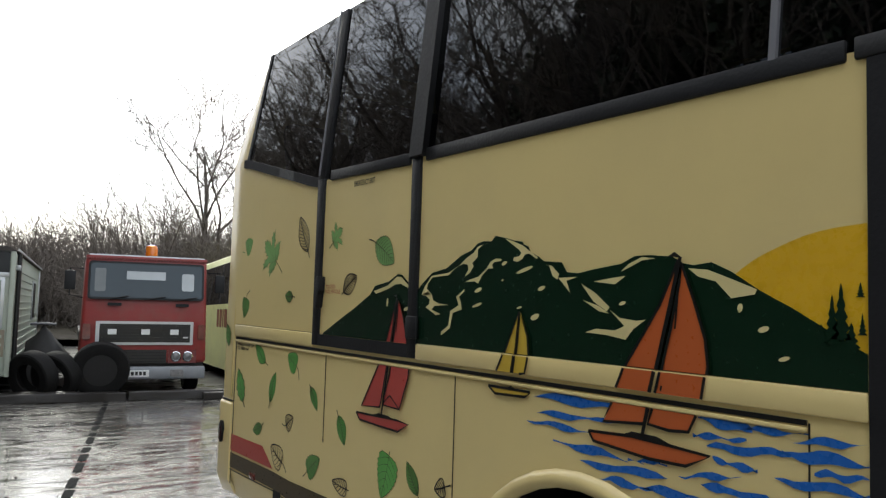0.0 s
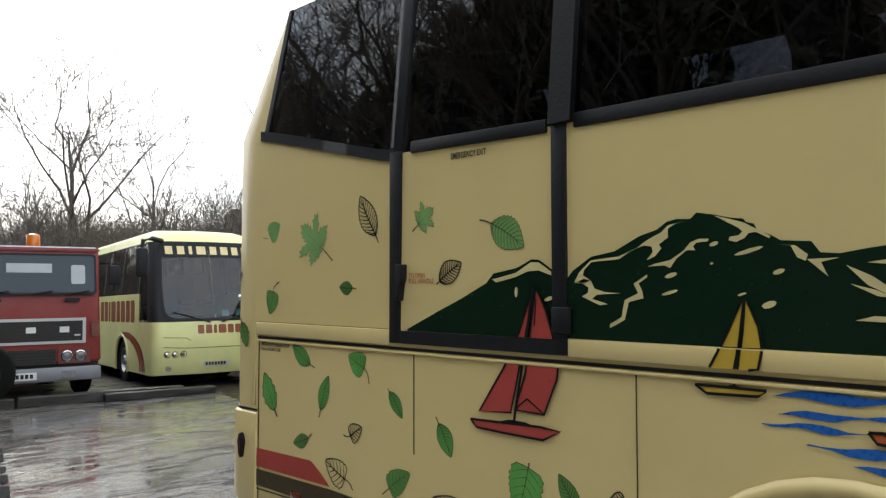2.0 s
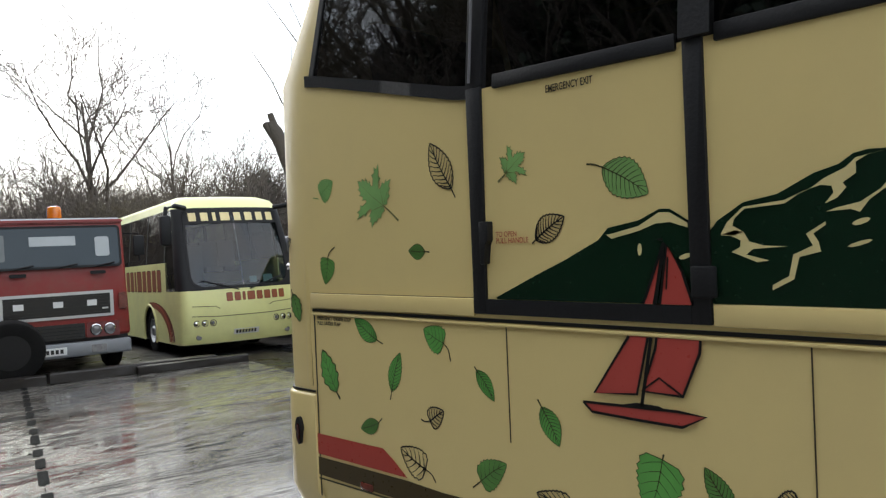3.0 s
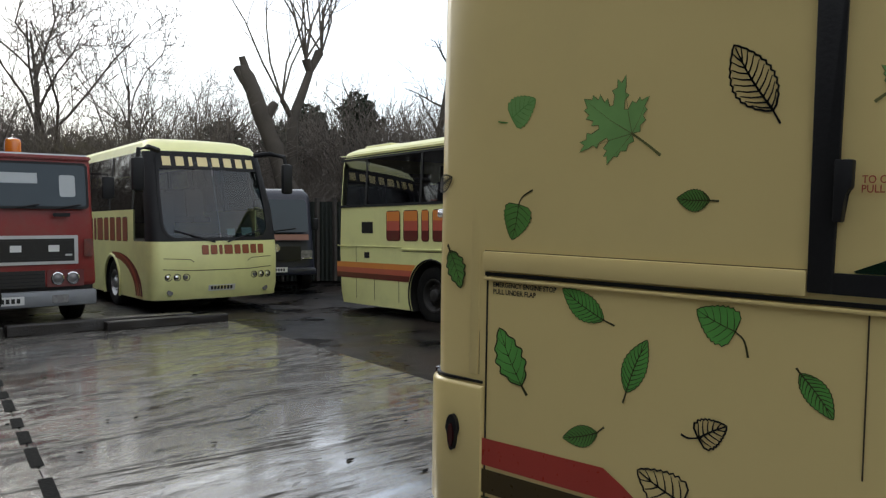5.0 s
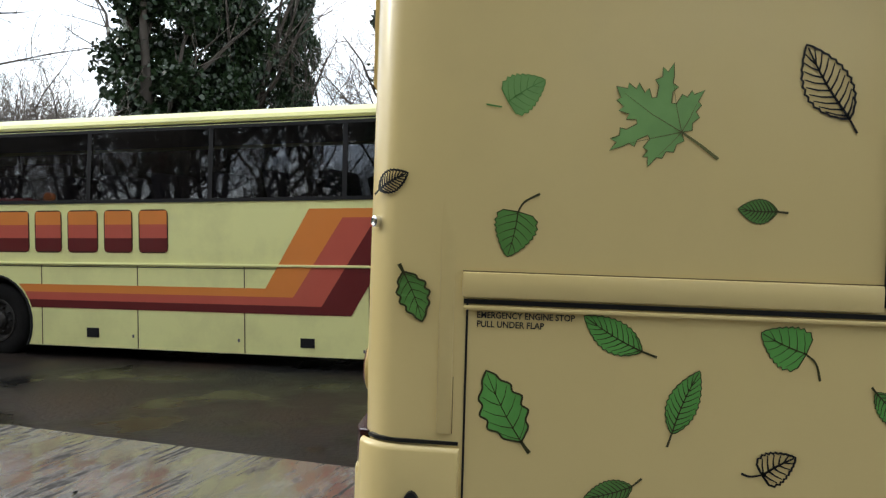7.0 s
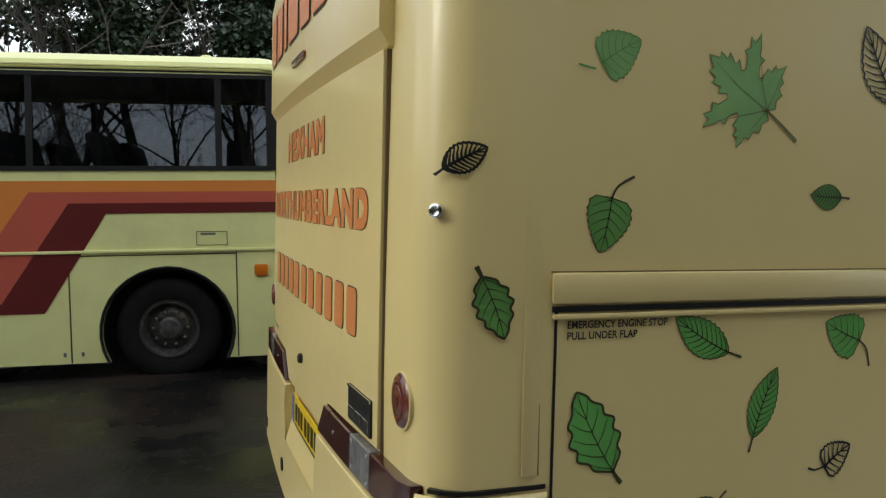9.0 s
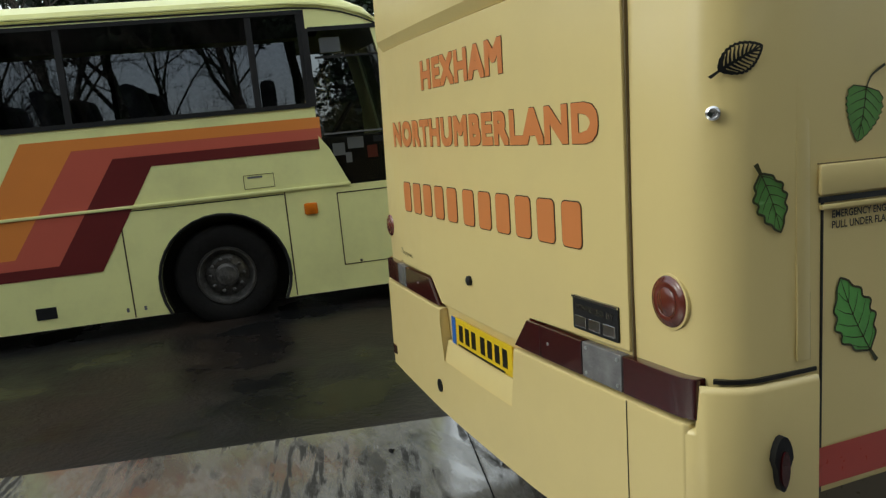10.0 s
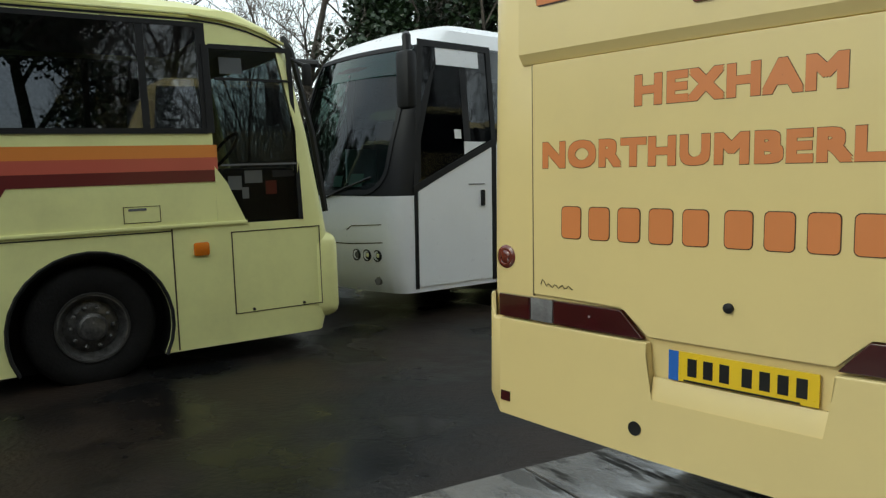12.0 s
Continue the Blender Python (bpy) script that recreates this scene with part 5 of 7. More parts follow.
outlined_text("HEXHAM", -0.467, 1.77, 0.76, 0.115)
outlined_text("NORTHUMBERLAND", -0.924, 1.542, 1.728, 0.112)
for k in range(11):
    u = -0.818 + k * 0.1405 + (0.02 if k > 4 else -0.0)
    w = 0.105
    rim = rear_panel("number_bar", rounded(u, u + w, 1.25, 1.386, 0.02), 0.012, 0.0135, RIM_BROWN)
    rear_panel("bar_face", rounded(u + 0.0035, u + w - 0.0035, 1.2535, 1.3825, 0.018), 0.0135, 0.015, LETTER, parent=rim)
letter_blocks(near, "name_block", lambda u, v, d: on_rear(u, v - 0.012, d), 0.033, -0.95, 2.225, 1.80, 0.22, [1, 1, 0.5, 1.3, 1, 1.1, 1, 1], [LETTER], "")


# ---- striped coach ----
STR_W = 1.25
striped = thing("striped_coach", pose(9.103, 4.275, -0.063, 0, 0, 171.2) @ pose(0, 0, 0, 1.09, 0, 0), "pale primrose coach with orange, rust and maroon stripes", "coach")


def str_hw(z):
    return STR_W if z <= 2.0 else STR_W - 0.06 * (z - 2.0)


def on_str(u, v, d):
    return str_hw(v) + d, -u, v


STR_YS = sorted(set([-9.9, -9.05, -8.99, -7.8, -7.40, -7.34, -6.38, -5.61, -5.55, -3.86, -3.80, -2.11, -2.05, -1.6, -0.42, -0.36, -0.20, 0.06, 0.14, 0.90]))
STR_POST = {(-9.05, -8.99), (-7.40, -7.34), (-5.61, -5.55), (-3.86, -3.80), (-2.11, -2.05), (-0.42, -0.36), (0.06, 0.14)}
STR_LEVELS = [(0.15, 1.249, -9.95, 1.22), (0.36, 1.25, -10.02, 1.28), (1.06, 1.25, -10.05, 1.30), (1.2, 1.25, -10.05, 1.28), (2.0, 1.25, -10.0, 1.14), (2.72, 1.207, -9.98, 0.99), (2.9, 1.196, -9.95, 0.83), (3.02, 1.15, -9.9, 0.58), (3.10, 1.0, -9.75, 0.2), (3.14, 0.7, -9.5, -0.3)]


def str_class(tag, i, k):
    if k >= 6:
        return "roof"
    if tag in "RL":
        if i < 0:
            return "body_shell"
        a, b = STR_YS[i], STR_YS[i + 1]
        if k in (0, 1) and ((a >= -7.8 and b <= -6.38) or (a >= -1.6 and b <= -0.20)):
            return None
        if a >= 0.14 and k in (3, 4):
            return f"cab_glass:{tag}{k}"
        if k in (4, 5) and -9.91 < a and b <= 0.14:
            return f"window_pillar:{tag}{i}" if (a, b) in STR_POST else f"side_glass:{tag}{i}"
        return "body_shell"
    if tag in ("F", "FR", "FL") and k in (3, 4):
        return "windscreen" if tag == "F" else "body_shell"
    if tag == "B" and k == 4:
        return "rear_glass"
    return "body_shell"


coach_shell(striped, STR_LEVELS, STR_YS, 0.16, 0.14, 0.12, 0.03, str_class,
            {"roof": PALE, "side_glass": GLASS_STRIPED, "window_pillar": BLACK, "body_shell": PALE, "windscreen": GLASS_CLEAR, "cab_glass": GLASS_CAB, "rear_glass": GLASS_STRIPED}, nf=10)
for sgn in (1, -1):
    for y0, y1, cy in ((-7.8, -6.38, -7.09), (-1.6, -0.20, -0.90)):
        arch_panel(striped, PALE, y0, y1, 0.15, 1.06, cy, 0.43, 0.60, STR_W, sgn=sgn, lip_r=0.032, lip_out=0.02)
        wheel(striped, sgn * 1.19, cy, 0.44, 0.50, sgn, ROAD_RIM if cy > -2 else STEEL)
        # added solid box behind the wheel, blocks light from beneath the coach
        part("wheel_well", boxed(min(sgn * 0.55, sgn * 0.89), max(sgn * 0.55, sgn * 0.89), cy - 0.66, cy + 0.66, 0.07, 1.05), DARK, striped)
        part("wheel_well_top", boxed(min(sgn * 0.89, sgn * 1.2), max(sgn * 0.89, sgn * 1.2), cy - 0.62, cy + 0.62, 1.0, 1.05), DARK, striped)
part("deck", boxed(-1.2, 1.2, -9.8, 1.0, 1.08, 1.14), DARK, striped)
part("underside", boxed(-1.1, 1.1, -9.7, -7.75, 0.3, 1.05), DARK, striped)
part("underside", boxed(-1.1, 1.1, -6.3, -1.7, 0.28, 1.05), DARK, striped)
part("underside", boxed(-0.55, 0.55, -7.75, 1.0, 0.28, 1.05), DARK, striped)
part("ceiling_lining", boxed(-1.1, 1.1, -9.6, 0.4, 2.93, 2.97), GREY, striped)
coach_seats(striped, [-9.2 + 0.78 * k for k in range(11)], 1.25, tall=1.1)


def str_bar(name, pts, d0, d1, material, bevel=0.0, label=""):
    bm = bmesh.new()
    prism(bm, pts, on_str, d0, d1)
    if bevel:
        bmesh.ops.bevel(bm, geom=list(bm.edges), offset=bevel, segments=2, affect="EDGES", profile=0.5)
    return part(name, bm, material, striped, label, smooth=40)


str_bar("window_rubber", rect(-0.10, 9.92, 1.975, 2.02), -0.01, 0.012, BLACK)
str_bar("window_rubber", rect(-0.10, 9.92, 2.86, 2.9), -0.01, 0.008, BLACK)
str_bar("roof_gutter", rect(-0.02, 9.9, 2.955, 2.975), -0.01, 0.03, PALE, 0.005)
str_bar("gutter_shadow_strip", rect(-0.02, 9.9, 2.915, 2.93), -0.01, 0.006, BLACK)
for (ua, za), (ub, zb) in (((-0.02, 2.955), (-0.28, 2.935)), ((-0.28, 2.935), (-0.50, 2.89)), ((-0.50, 2.89), (-0.68, 2.83)), ((-0.68, 2.83), (-0.84, 2.755))):
    str_bar("roof_gutter", [(ua, za), (ub, zb), (ub, zb + 0.02), (ua, za + 0.02)], -0.03, 0.024, PALE)
    str_bar("gutter_shadow_strip", [(ua, za - 0.04), (ub, zb - 0.04), (ub, zb - 0.026), (ua, za - 0.026)], -0.03, 0.006, BLACK)
str_bar("waist_moulding", rect(-0.40, 7.9, 1.195, 1.225), 0.0, 0.018, PALE, 0.005)
str_bar("waist_line", rect(0.26, 7.9, 1.168, 1.177), 0.0, 0.004, INK)
str_bar("rear_moulding", rect(7.9, 10.0, 1.235, 1.255), 0.0, 0.014, PALE, 0.004)
for s in (0.25, 1.78, 3.37, 4.86, 6.31):
    str_bar("panel_seam", rect(s - 0.006, s + 0.006, 0.16, 1.19), 0.0, 0.003, SEAM)
for s in (8.0, 8.75, 9.35):
    str_bar("panel_seam", rect(s - 0.005, s + 0.005, 0.26, 0.66 if s != 9.35 else 1.24), 0.0, 0.003, SEAM)
str_bar("panel_seam", rect(8.0, 8.75, 0.655, 0.665), 0.0, 0.003, SEAM)
for pts in ([(-0.25, 0.40), (-0.26, 0.40), (-0.26, 1.13), (-0.25, 1.13)], [(-1.08, 0.40), (-1.09, 0.40), (-1.09, 1.13), (-1.08, 1.13)], rect(-1.08, -0.25, 1.12, 1.13), rect(-1.08, -0.25, 0.40, 0.408)):
    str_bar("locker_seam", pts, 0.0, 0.003, SEAM)
for s in (-0.42, -0.9):
    str_bar("locker_catch", rounded(s - 0.012, s + 0.012, 0.415, 0.44, 0.008), 0.0, 0.01, INK)
for s, z in ((3.45, 0.31), (4.93, 0.31), (1.68, 0.24), (1.84, 0.24)):
    str_bar("locker_catch", rounded(s - 0.012, s + 0.012, z - 0.02, z + 0.02, 0.008), 0.0, 0.008, GREY)
for s, z, w, h in ((8.97, 1.59, 0.36, 0.21), (8.99, 1.08, 0.16, 0.11), (5.53, 0.336, 0.18, 0.12), (2.55, 0.31, 0.18, 0.11)):
    str_bar("air_grille", rect(s - w / 2, s + w / 2, z - h / 2, z + h / 2), 0.0, 0.006, BLACK)
for pts in (rect(0.33, 0.62, 1.255, 1.26), rect(0.33, 0.62, 1.385, 1.39), rect(0.33, 0.335, 1.255, 1.39), rect(0.615, 0.62, 1.255, 1.39)):
    str_bar("filler_flap_seam", pts, 0.0, 0.003, BAND_BROWN)
str_bar("filler_label", rect(0.44, 0.58, 1.355, 1.375), 0.0, 0.003, GREY)
str_bar("side_indicator", rounded(-0.05, 0.08, 0.945, 1.06, 0.02), 0.0, 0.022, AMBER, 0.006)
part("air_unit", boxed(-0.7, 0.7, -9.85, -8.95, 3.08, 3.2, bevel=0.04), PALE, striped)
for y in (-6.3, -2.8):
    part("roof_vent", boxed(-0.3, 0.3, y - 0.3, y + 0.3, 3.12, 3.2, bevel=0.04), PALE, striped)
part("roof_lamp", lathed([(0.09, 0.0), (0.085, 0.05), (0.05, 0.09), (0.01, 0.1)], (0.55, -0.55, 3.1), axis="z", n=18), PALE, striped)
# stripes: low along the rear, then climbing to run under the windows
for m, zl0, zl1, zh0, zh1, s0, s1 in ((STRIPE_A, 0.84, 0.94, 1.775, 1.88, 3.09, 2.52), (STRIPE_B, 0.74, 0.84, 1.67, 1.775, 2.73, 2.10), (STRIPE_C, 0.64, 0.74, 1.57, 1.67, 2.37, 1.76)):
    nxt = {STRIPE_A: (2.73, 2.10), STRIPE_B: (2.37, 1.76), STRIPE_C: (2.0, 1.43)}[m]
    slope = (s1 - s0) / (zh1 - zl1)
    for name, poly in (("low_stripe", [(10.03, zl0), (10.03, zl1), (s0, zl1), (nxt[0] + 0.0, zl0)]), ("rising_stripe", [(s0, zl1), (s1, zh1), (nxt[1], zh0), (nxt[0], zl0)]), ("high_stripe", [(s1, zh1), (-0.17, zh1), (-0.17 - 0.0, zh0), (nxt[1], zh0)])):
        pieces = [poly]
        if name == "low_stripe":
            cz, r = 0.44, 0.65
            hw0 = math.sqrt(max(0.0, r * r - (zl0 - cz) ** 2))
            hw1 = math.sqrt(max(0.0, r * r - (zl1 - cz) ** 2))
            pieces = [[(10.03, zl0), (10.03, zl1), (7.09 + hw1, zl1), (7.09 + hw0, zl0)], [(7.09 - hw0, zl0), (7.09 - hw1, zl1), (s0, zl1), (nxt[0], zl0)]]
        for p in pieces:
            bm = bmesh.new()
            flat(bm, p, on_str, 0.005)
            part(name, bm, m, striped, smooth=0)
letter_blocks(striped, "name_block", lambda u, v, d: (str_hw(v) + d, u, v), 0.004, -8.36, 1.35, 3.95, 0.54, [1, 1, 0.5, 1.3, 1, 1.1, 1, 1], [STRIPE_C, STRIPE_B, STRIPE_A], "")
# cab: slanted lower corner of the driver's window, sliding pane bars, clutter
str_bar("window_corner_panel", [(-0.14, 1.2), (-0.40, 1.2), (-0.24, 1.56), (-0.14, 1.70)], -0.004, 0.006, PALE)
str_bar("cab_window_frame", [(-0.10, 1.98), (-0.16, 1.98), (-0.16, 2.72), (-0.10, 2.72)], -0.01, 0.012, BLACK)
str_bar("cab_window_frame", rect(-0.90, -0.16, 2.69, 2.73), -0.01, 0.012, BLACK)
str_bar("cab_window_frame", [(-0.89, 1.2), (-0.93, 1.2), (-0.90, 2.72), (-0.86, 2.72)], -0.01, 0.012, BLACK)
str_bar("cab_window_bar", rect(-0.9, -0.2, 1.70, 1.715), -0.01, 0.012, GREY)
str_bar("cab_window_bar", rect(-0.9, -0.2, 2.43, 2.45), -0.01, 0.012, BLACK)
part("dashboard", boxed(-1.0, 1.1, 0.62, 1.05, 1.15, 1.62, bevel=0.05), DARK, striped)
part("driver_console", boxed(0.95, 1.12, -0.1, 0.86, 1.12, 1.68, bevel=0.03), DARK, striped)
part("driver_seat", boxed(0.35, 0.85, -0.35, -0.2, 1.3, 2.3, bevel=0.05), SEAT, striped)
lathe_bm = bmesh.new()
for k in range(24):
    a, b = k * math.tau / 24, (k + 1) * math.tau / 24
    tube(lathe_bm, [(0.6 + 0.22 * math.cos(a), 0.45 + 0.12 * math.sin(a), 1.85 + 0.16 * math.sin(a)), (0.6 + 0.22 * math.cos(b), 0.45 + 0.12 * math.sin(b), 1.85 + 0.16 * math.sin(b))], 0.016, 5, cap=False)
part("steering_wheel", lathe_bm, DARK, striped)
for u, z, w, h, m in ((-0.33, 1.55, 0.12, 0.12, PAPER), (-0.50, 1.60, 0.16, 0.11, PAPER), (-0.42, 1.46, 0.06, 0.10, PAPER), (-0.66, 1.50, 0.10, 0.12, SAIL_RED), (-0.78, 1.62, 0.2, 0.06, GREY), (-0.36, 2.56, 0.2, 0.14, PAPER)):
    bm = bmesh.new()
    prism(bm, rect(u - w / 2, u + w / 2, z - h / 2, z + h / 2), on_str, -0.05, -0.046)
    part("cab_paper", bm, m, striped, smooth=0)
# front: bumper corner, wipers, mirror
part("front_bumper", boxed(-1.255, 1.255, 0.98, 1.30, 0.25, 1.06, bevel=0.12, segs=5), PALE, striped)
part("wiper", tubed([(0.6, 1.33, 1.28), (0.3, 1.34, 1.6), (0.25, 1.27, 2.0)], 0.012, 5), BLACK, striped)
part("screen_rubber", tubed([(1.12, 1.22, 1.25), (1.12, 1.12, 2.0), (1.08, 0.97, 2.72), (1.0, 0.93, 2.86)], 0.03, 6), BLACK, striped)
part("mirror", boxed(1.25, 1.29, 0.98, 1.07, 2.40, 2.60, bevel=0.02), BLACK, striped)
part("mirror_arm", tubed([(1.15, 0.90, 2.66), (1.27, 1.02, 2.58)], 0.015, 6), BLACK, striped)


# ---- modern coaches ----
def modern_coach(name, matrix, paint, label, letters=None, screen_glass=GLASS_CLEAR, rim=None):
    """A streamlined coach with a deep raked windscreen. Local y runs forward; the nose is at 0."""
    c = thing(name, matrix, label, "coach")
    W = 1.25
    hw = lambda z: W if z < 1.9 else W - 0.1 * (z - 1.9)  # noqa: E731
    ys = [-11.2, -9.6, -9.5, -7.9, -7.8, -6.2, -6.1, -4.5, -4.4, -3.25, -2.8, -2.7, -2.0, -1.3, -1.2, -0.55]
    posts = {(-9.6, -9.5), (-7.9, -7.8), (-6.2, -6.1), (-4.5, -4.4), (-2.8, -2.7), (-1.3, -1.2)}
    levels = [(0.28, 1.248, -11.4, -0.12), (0.5, 1.25, -11.48, -0.02), (1.05, 1.25, -11.5, 0.0), (1.32, 1.25, -11.5, -0.04), (1.9, 1.25, -11.45, -0.2), (2.75, 1.165, -11.3, -0.5), (2.95, 1.15, -11.25, -0.6), (3.12, 1.08, -11.15, -0.8), (3.22, 0.9, -11.0, -1.1), (3.26, 0.6, -10.6, -1.6)]

    def cls(tag, i, k):
        if k >= 6:
            return "roof"
        if tag in "RL" and i >= 0:
            a, b = ys[i], ys[i + 1]
            if k in (0, 1) and a >= -3.25 and b <= -2.0:
                return None
            if k in (4, 5) and b <= -1.2:
                return f"window_pillar:{tag}{i}" if (a, b) in posts else f"side_glass:{tag}{i}"
            if k in (3, 4, 5) and a >= -1.2:
                return f"cab_glass:{tag}{i}"
        if k in (3, 4, 5) and tag in ("F", "FR", "FL"):
            return "windscreen" if tag == "F" else f"screen_pillar:{tag}"
        return "body_shell"

    coach_shell(c, levels, ys, 0.2, 0.22, 0.2, 0.05, cls, {"roof": paint, "side_glass": GLASS, "cab_glass": GLASS_CAB, "window_pillar": BLACK, "body_shell": paint, "windscreen": screen_glass, "screen_pillar": BLACK}, nf=14)
    for sgn in (1, -1):
        arch_panel(c, paint, -3.25, -2.0, 0.28, 1.05, -2.62, 0.48, 0.52, W, sgn=sgn, lip=paint, lip_r=0.07, lip_out=0.03)
        wheel(c, sgn * 1.2, -2.62, 0.48, 0.48, sgn, rim)
        wheel(c, sgn * 1.2, -8.8, 0.48, 0.48, sgn)
    part("deck", boxed(-1.15, 1.15, -11, -0.7, 1.0, 1.05), DARK, c)
    part("underside", boxed(-0.6, 0.6, -11, -0.5, 0.3, 1.0), DARK, c)
    part("underside", boxed(-1.15, 1.15, -11, -3.3, 0.32, 1.0), DARK, c)
    part("ceiling_lining", boxed(-1.0, 1.0, -10.8, -1.3, 2.97, 3.0), GREY, c)
    coach_seats(c, [-10.2 + 0.8 * k for k in range(9)], 1.3)
    part("dashboard", boxed(-1.1, 1.1, -0.9, -0.42, 1.0, 1.45, bevel=0.06), DARK, c)
    part("driver_seat", boxed(0.35, 0.9, -1.6, -1.45, 1.2, 2.25, bevel=0.06), SEAT, c)
    # nose
    fy = lambda x, yf: yf - 0.2 * (x / W) ** 2  # noqa: E731

    def on_front(u, v, d):
        z = (0.28, 0.5, 1.05, 1.32, 1.9, 2.75, 2.95)
        f = (-0.12, -0.02, 0.0, -0.04, -0.2, -0.5, -0.6)
        return -u, fy(u, np.interp(v, z, f)) + d, v

    def front_strip(name, pts, width, d0, d1, material):
        """A bar along a line (u, v) on the nose, bent to its bow."""
        fine = []
        for (ua, va), (ub, vb) in zip(pts, pts[1:]):
            n = max(1, int(math.hypot(ub - ua, vb - va) / 0.12))
            fine += [(ua + (ub - ua) * k / n, va + (vb - va) * k / n) for k in range(n)]
        fine.append(pts[-1])
        bm = bmesh.new()
        rows = []
        for k, (u, v) in enumerate(fine):
            (ua, va), (ub, vb) = fine[max(k - 1, 0)], fine[min(k + 1, len(fine) - 1)]
            du, dv = ub - ua, vb - va
            ln = math.hypot(du, dv) or 1
            w = width / 2
            corners = ((u - dv / ln * w, v + du / ln * w), (u + dv / ln * w, v - du / ln * w))
            rows.append([bm.verts.new(on_front(*corners[i], d)) for i, d in ((0, d0), (0, d1), (1, d1), (1, d0))])
        for ra, rb in zip(rows, rows[1:]):
            for k in range(4):
                bm.faces.new((ra[k], ra[(k + 1) % 4], rb[(k + 1) % 4], rb[k]))
        bm.faces.new(rows[0])
        bm.faces.new(rows[-1])
        return part(name, bm, material, c, smooth=40)

    # rounded rubber frame of the windscreen, with filled lower corners
    lo, hi, wide, r = 1.36, 2.93, 1.03, 0.26
    ring = [(wide - r + r * math.cos(radians(t)), lo + r + r * math.sin(radians(t))) for t in range(0, -91, -15)]
    ring = [(wide - 0.05, hi - 0.1), (wide, lo + r + 0.5)] + ring
    ring = ring + [(-u, v) for u, v in reversed(ring)] + [(-wide + 0.12, hi), (wide - 0.12, hi), (wide - 0.05, hi - 0.1)]
    front_strip("screen_rubber", ring, 0.05, -0.01, 0.016, BLACK)
    for sgn in (-1, 1):
        bm = bmesh.new()
        edge = [(sgn * (wide - r + r * math.cos(radians(t))), lo + r + r * math.sin(radians(t))) for t in range(0, -91, -15)]
        flat(bm, edge + [(sgn * (wide - r), 1.318), (sgn * 1.06, 1.318), (sgn * 1.06, lo + r)], on_front, 0.004)
        part("screen_corner_fill", bm, BLACK, c, smooth=0)
    # seams of the bumper and of the panel over it
    front_strip("bumper_seam", [(-1.08, 0.83), (-0.55, 0.80), (0.55, 0.80), (1.08, 0.83)], 0.012, -0.01, 0.003, SEAM)
    front_strip("nose_crease", [(-1.05, 1.02), (-0.60, 1.0), (-0.52, 0.95)], 0.010, -0.01, 0.004, SEAM)
    front_strip("nose_crease", [(1.05, 1.02), (0.60, 1.0), (0.52, 0.95)], 0.010, -0.01, 0.004, SEAM)
    for sgn in (-1, 1):
        bm = bmesh.new()
        flat(bm, rounded(min(sgn * 0.56, sgn * 1.06), max(sgn * 0.56, sgn * 1.06), 0.60, 0.765, 0.075), on_front, 0.003)
        part("lamp_recess", bm, paint, c, smooth=0)
        for u in (0.66, 0.82, 0.97):
            p = on_front(sgn * u, 0.685, 0.0)
            ring = part("headlamp", lathed([(0.064, -0.03), (0.064, 0.012), (0.054, 0.012), (0.048, -0.01)], p, axis="y", n=18), BLACK, c)
            part("lamp_lens", lathed([(0.048, -0.01), (0.03, 0.004), (0.005, 0.008)], p, axis="y", n=16), LAMP_CLEAR if u < 0.7 else CHROME, ring)
        p = on_front(sgn * 0.93, 0.42, 0.0)
        part("fog_lamp", lathed([(0.055, -0.03), (0.055, 0.01), (0.03, 0.012), (0.005, 0.014)], p, axis="y", n=16), LAMP_CLEAR, c)
    bm = bmesh.new()
    prism(bm, rect(-0.26, 0.26, 0.42, 0.53), on_front, 0.0, 0.012)
    plate = part("number_plate", bm, PLATE_W, c)
    for k in range(7):
        bm = bmesh.new()
        u = -0.22 + k * 0.063
        prism(bm, rect(u, u + 0.04, 0.445, 0.508), on_front, 0.012, 0.014)
        part("plate_bar", bm, INK, plate)
    for sgn in (-1, 1):
        part("wiper", tubed([on_front(sgn * 0.12, 1.30, 0.02), on_front(sgn * 0.45, 1.40, 0.03), on_front(sgn * 0.85, 1.52, 0.03)], 0.014, 5), BLACK, c)
        arm = part("mirror_arm", tubed([(sgn * 0.95, -0.62, 2.95), (sgn * 1.2, -0.42, 2.98), (sgn * 1.42, -0.25, 2.92), (sgn * 1.46, -0.22, 2.7)], [0.05, 0.05, 0.045, 0.04], 8), BLACK, c)
        part("mirror_head", boxed(sgn * 1.46 - 0.11, sgn * 1.46 + 0.11, -0.28, -0.14, 2.2, 2.78, bevel=0.05), BLACK, c)
    front_strip("screen_top_band", [(-0.98, 2.775), (0.98, 2.775)], 0.29, 0.002, 0.008, BLACK if letters else GLASS_BAND)
    bm = bmesh.new()
    prism(bm, rect(-0.012, 0.012, 1.35, 2.7), on_front, -0.004, 0.006)
    part("screen_divider", bm, GREY, c)
    for u, z, w, h in ((0.45, 1.42, 0.22, 0.14), (0.15, 1.42, 0.16, 0.12)):
        bm = bmesh.new()
        prism(bm, rect(u, u + w, z, z + h), on_front, -0.03, -0.026)
        part("screen_paper", bm, PAPER, c)
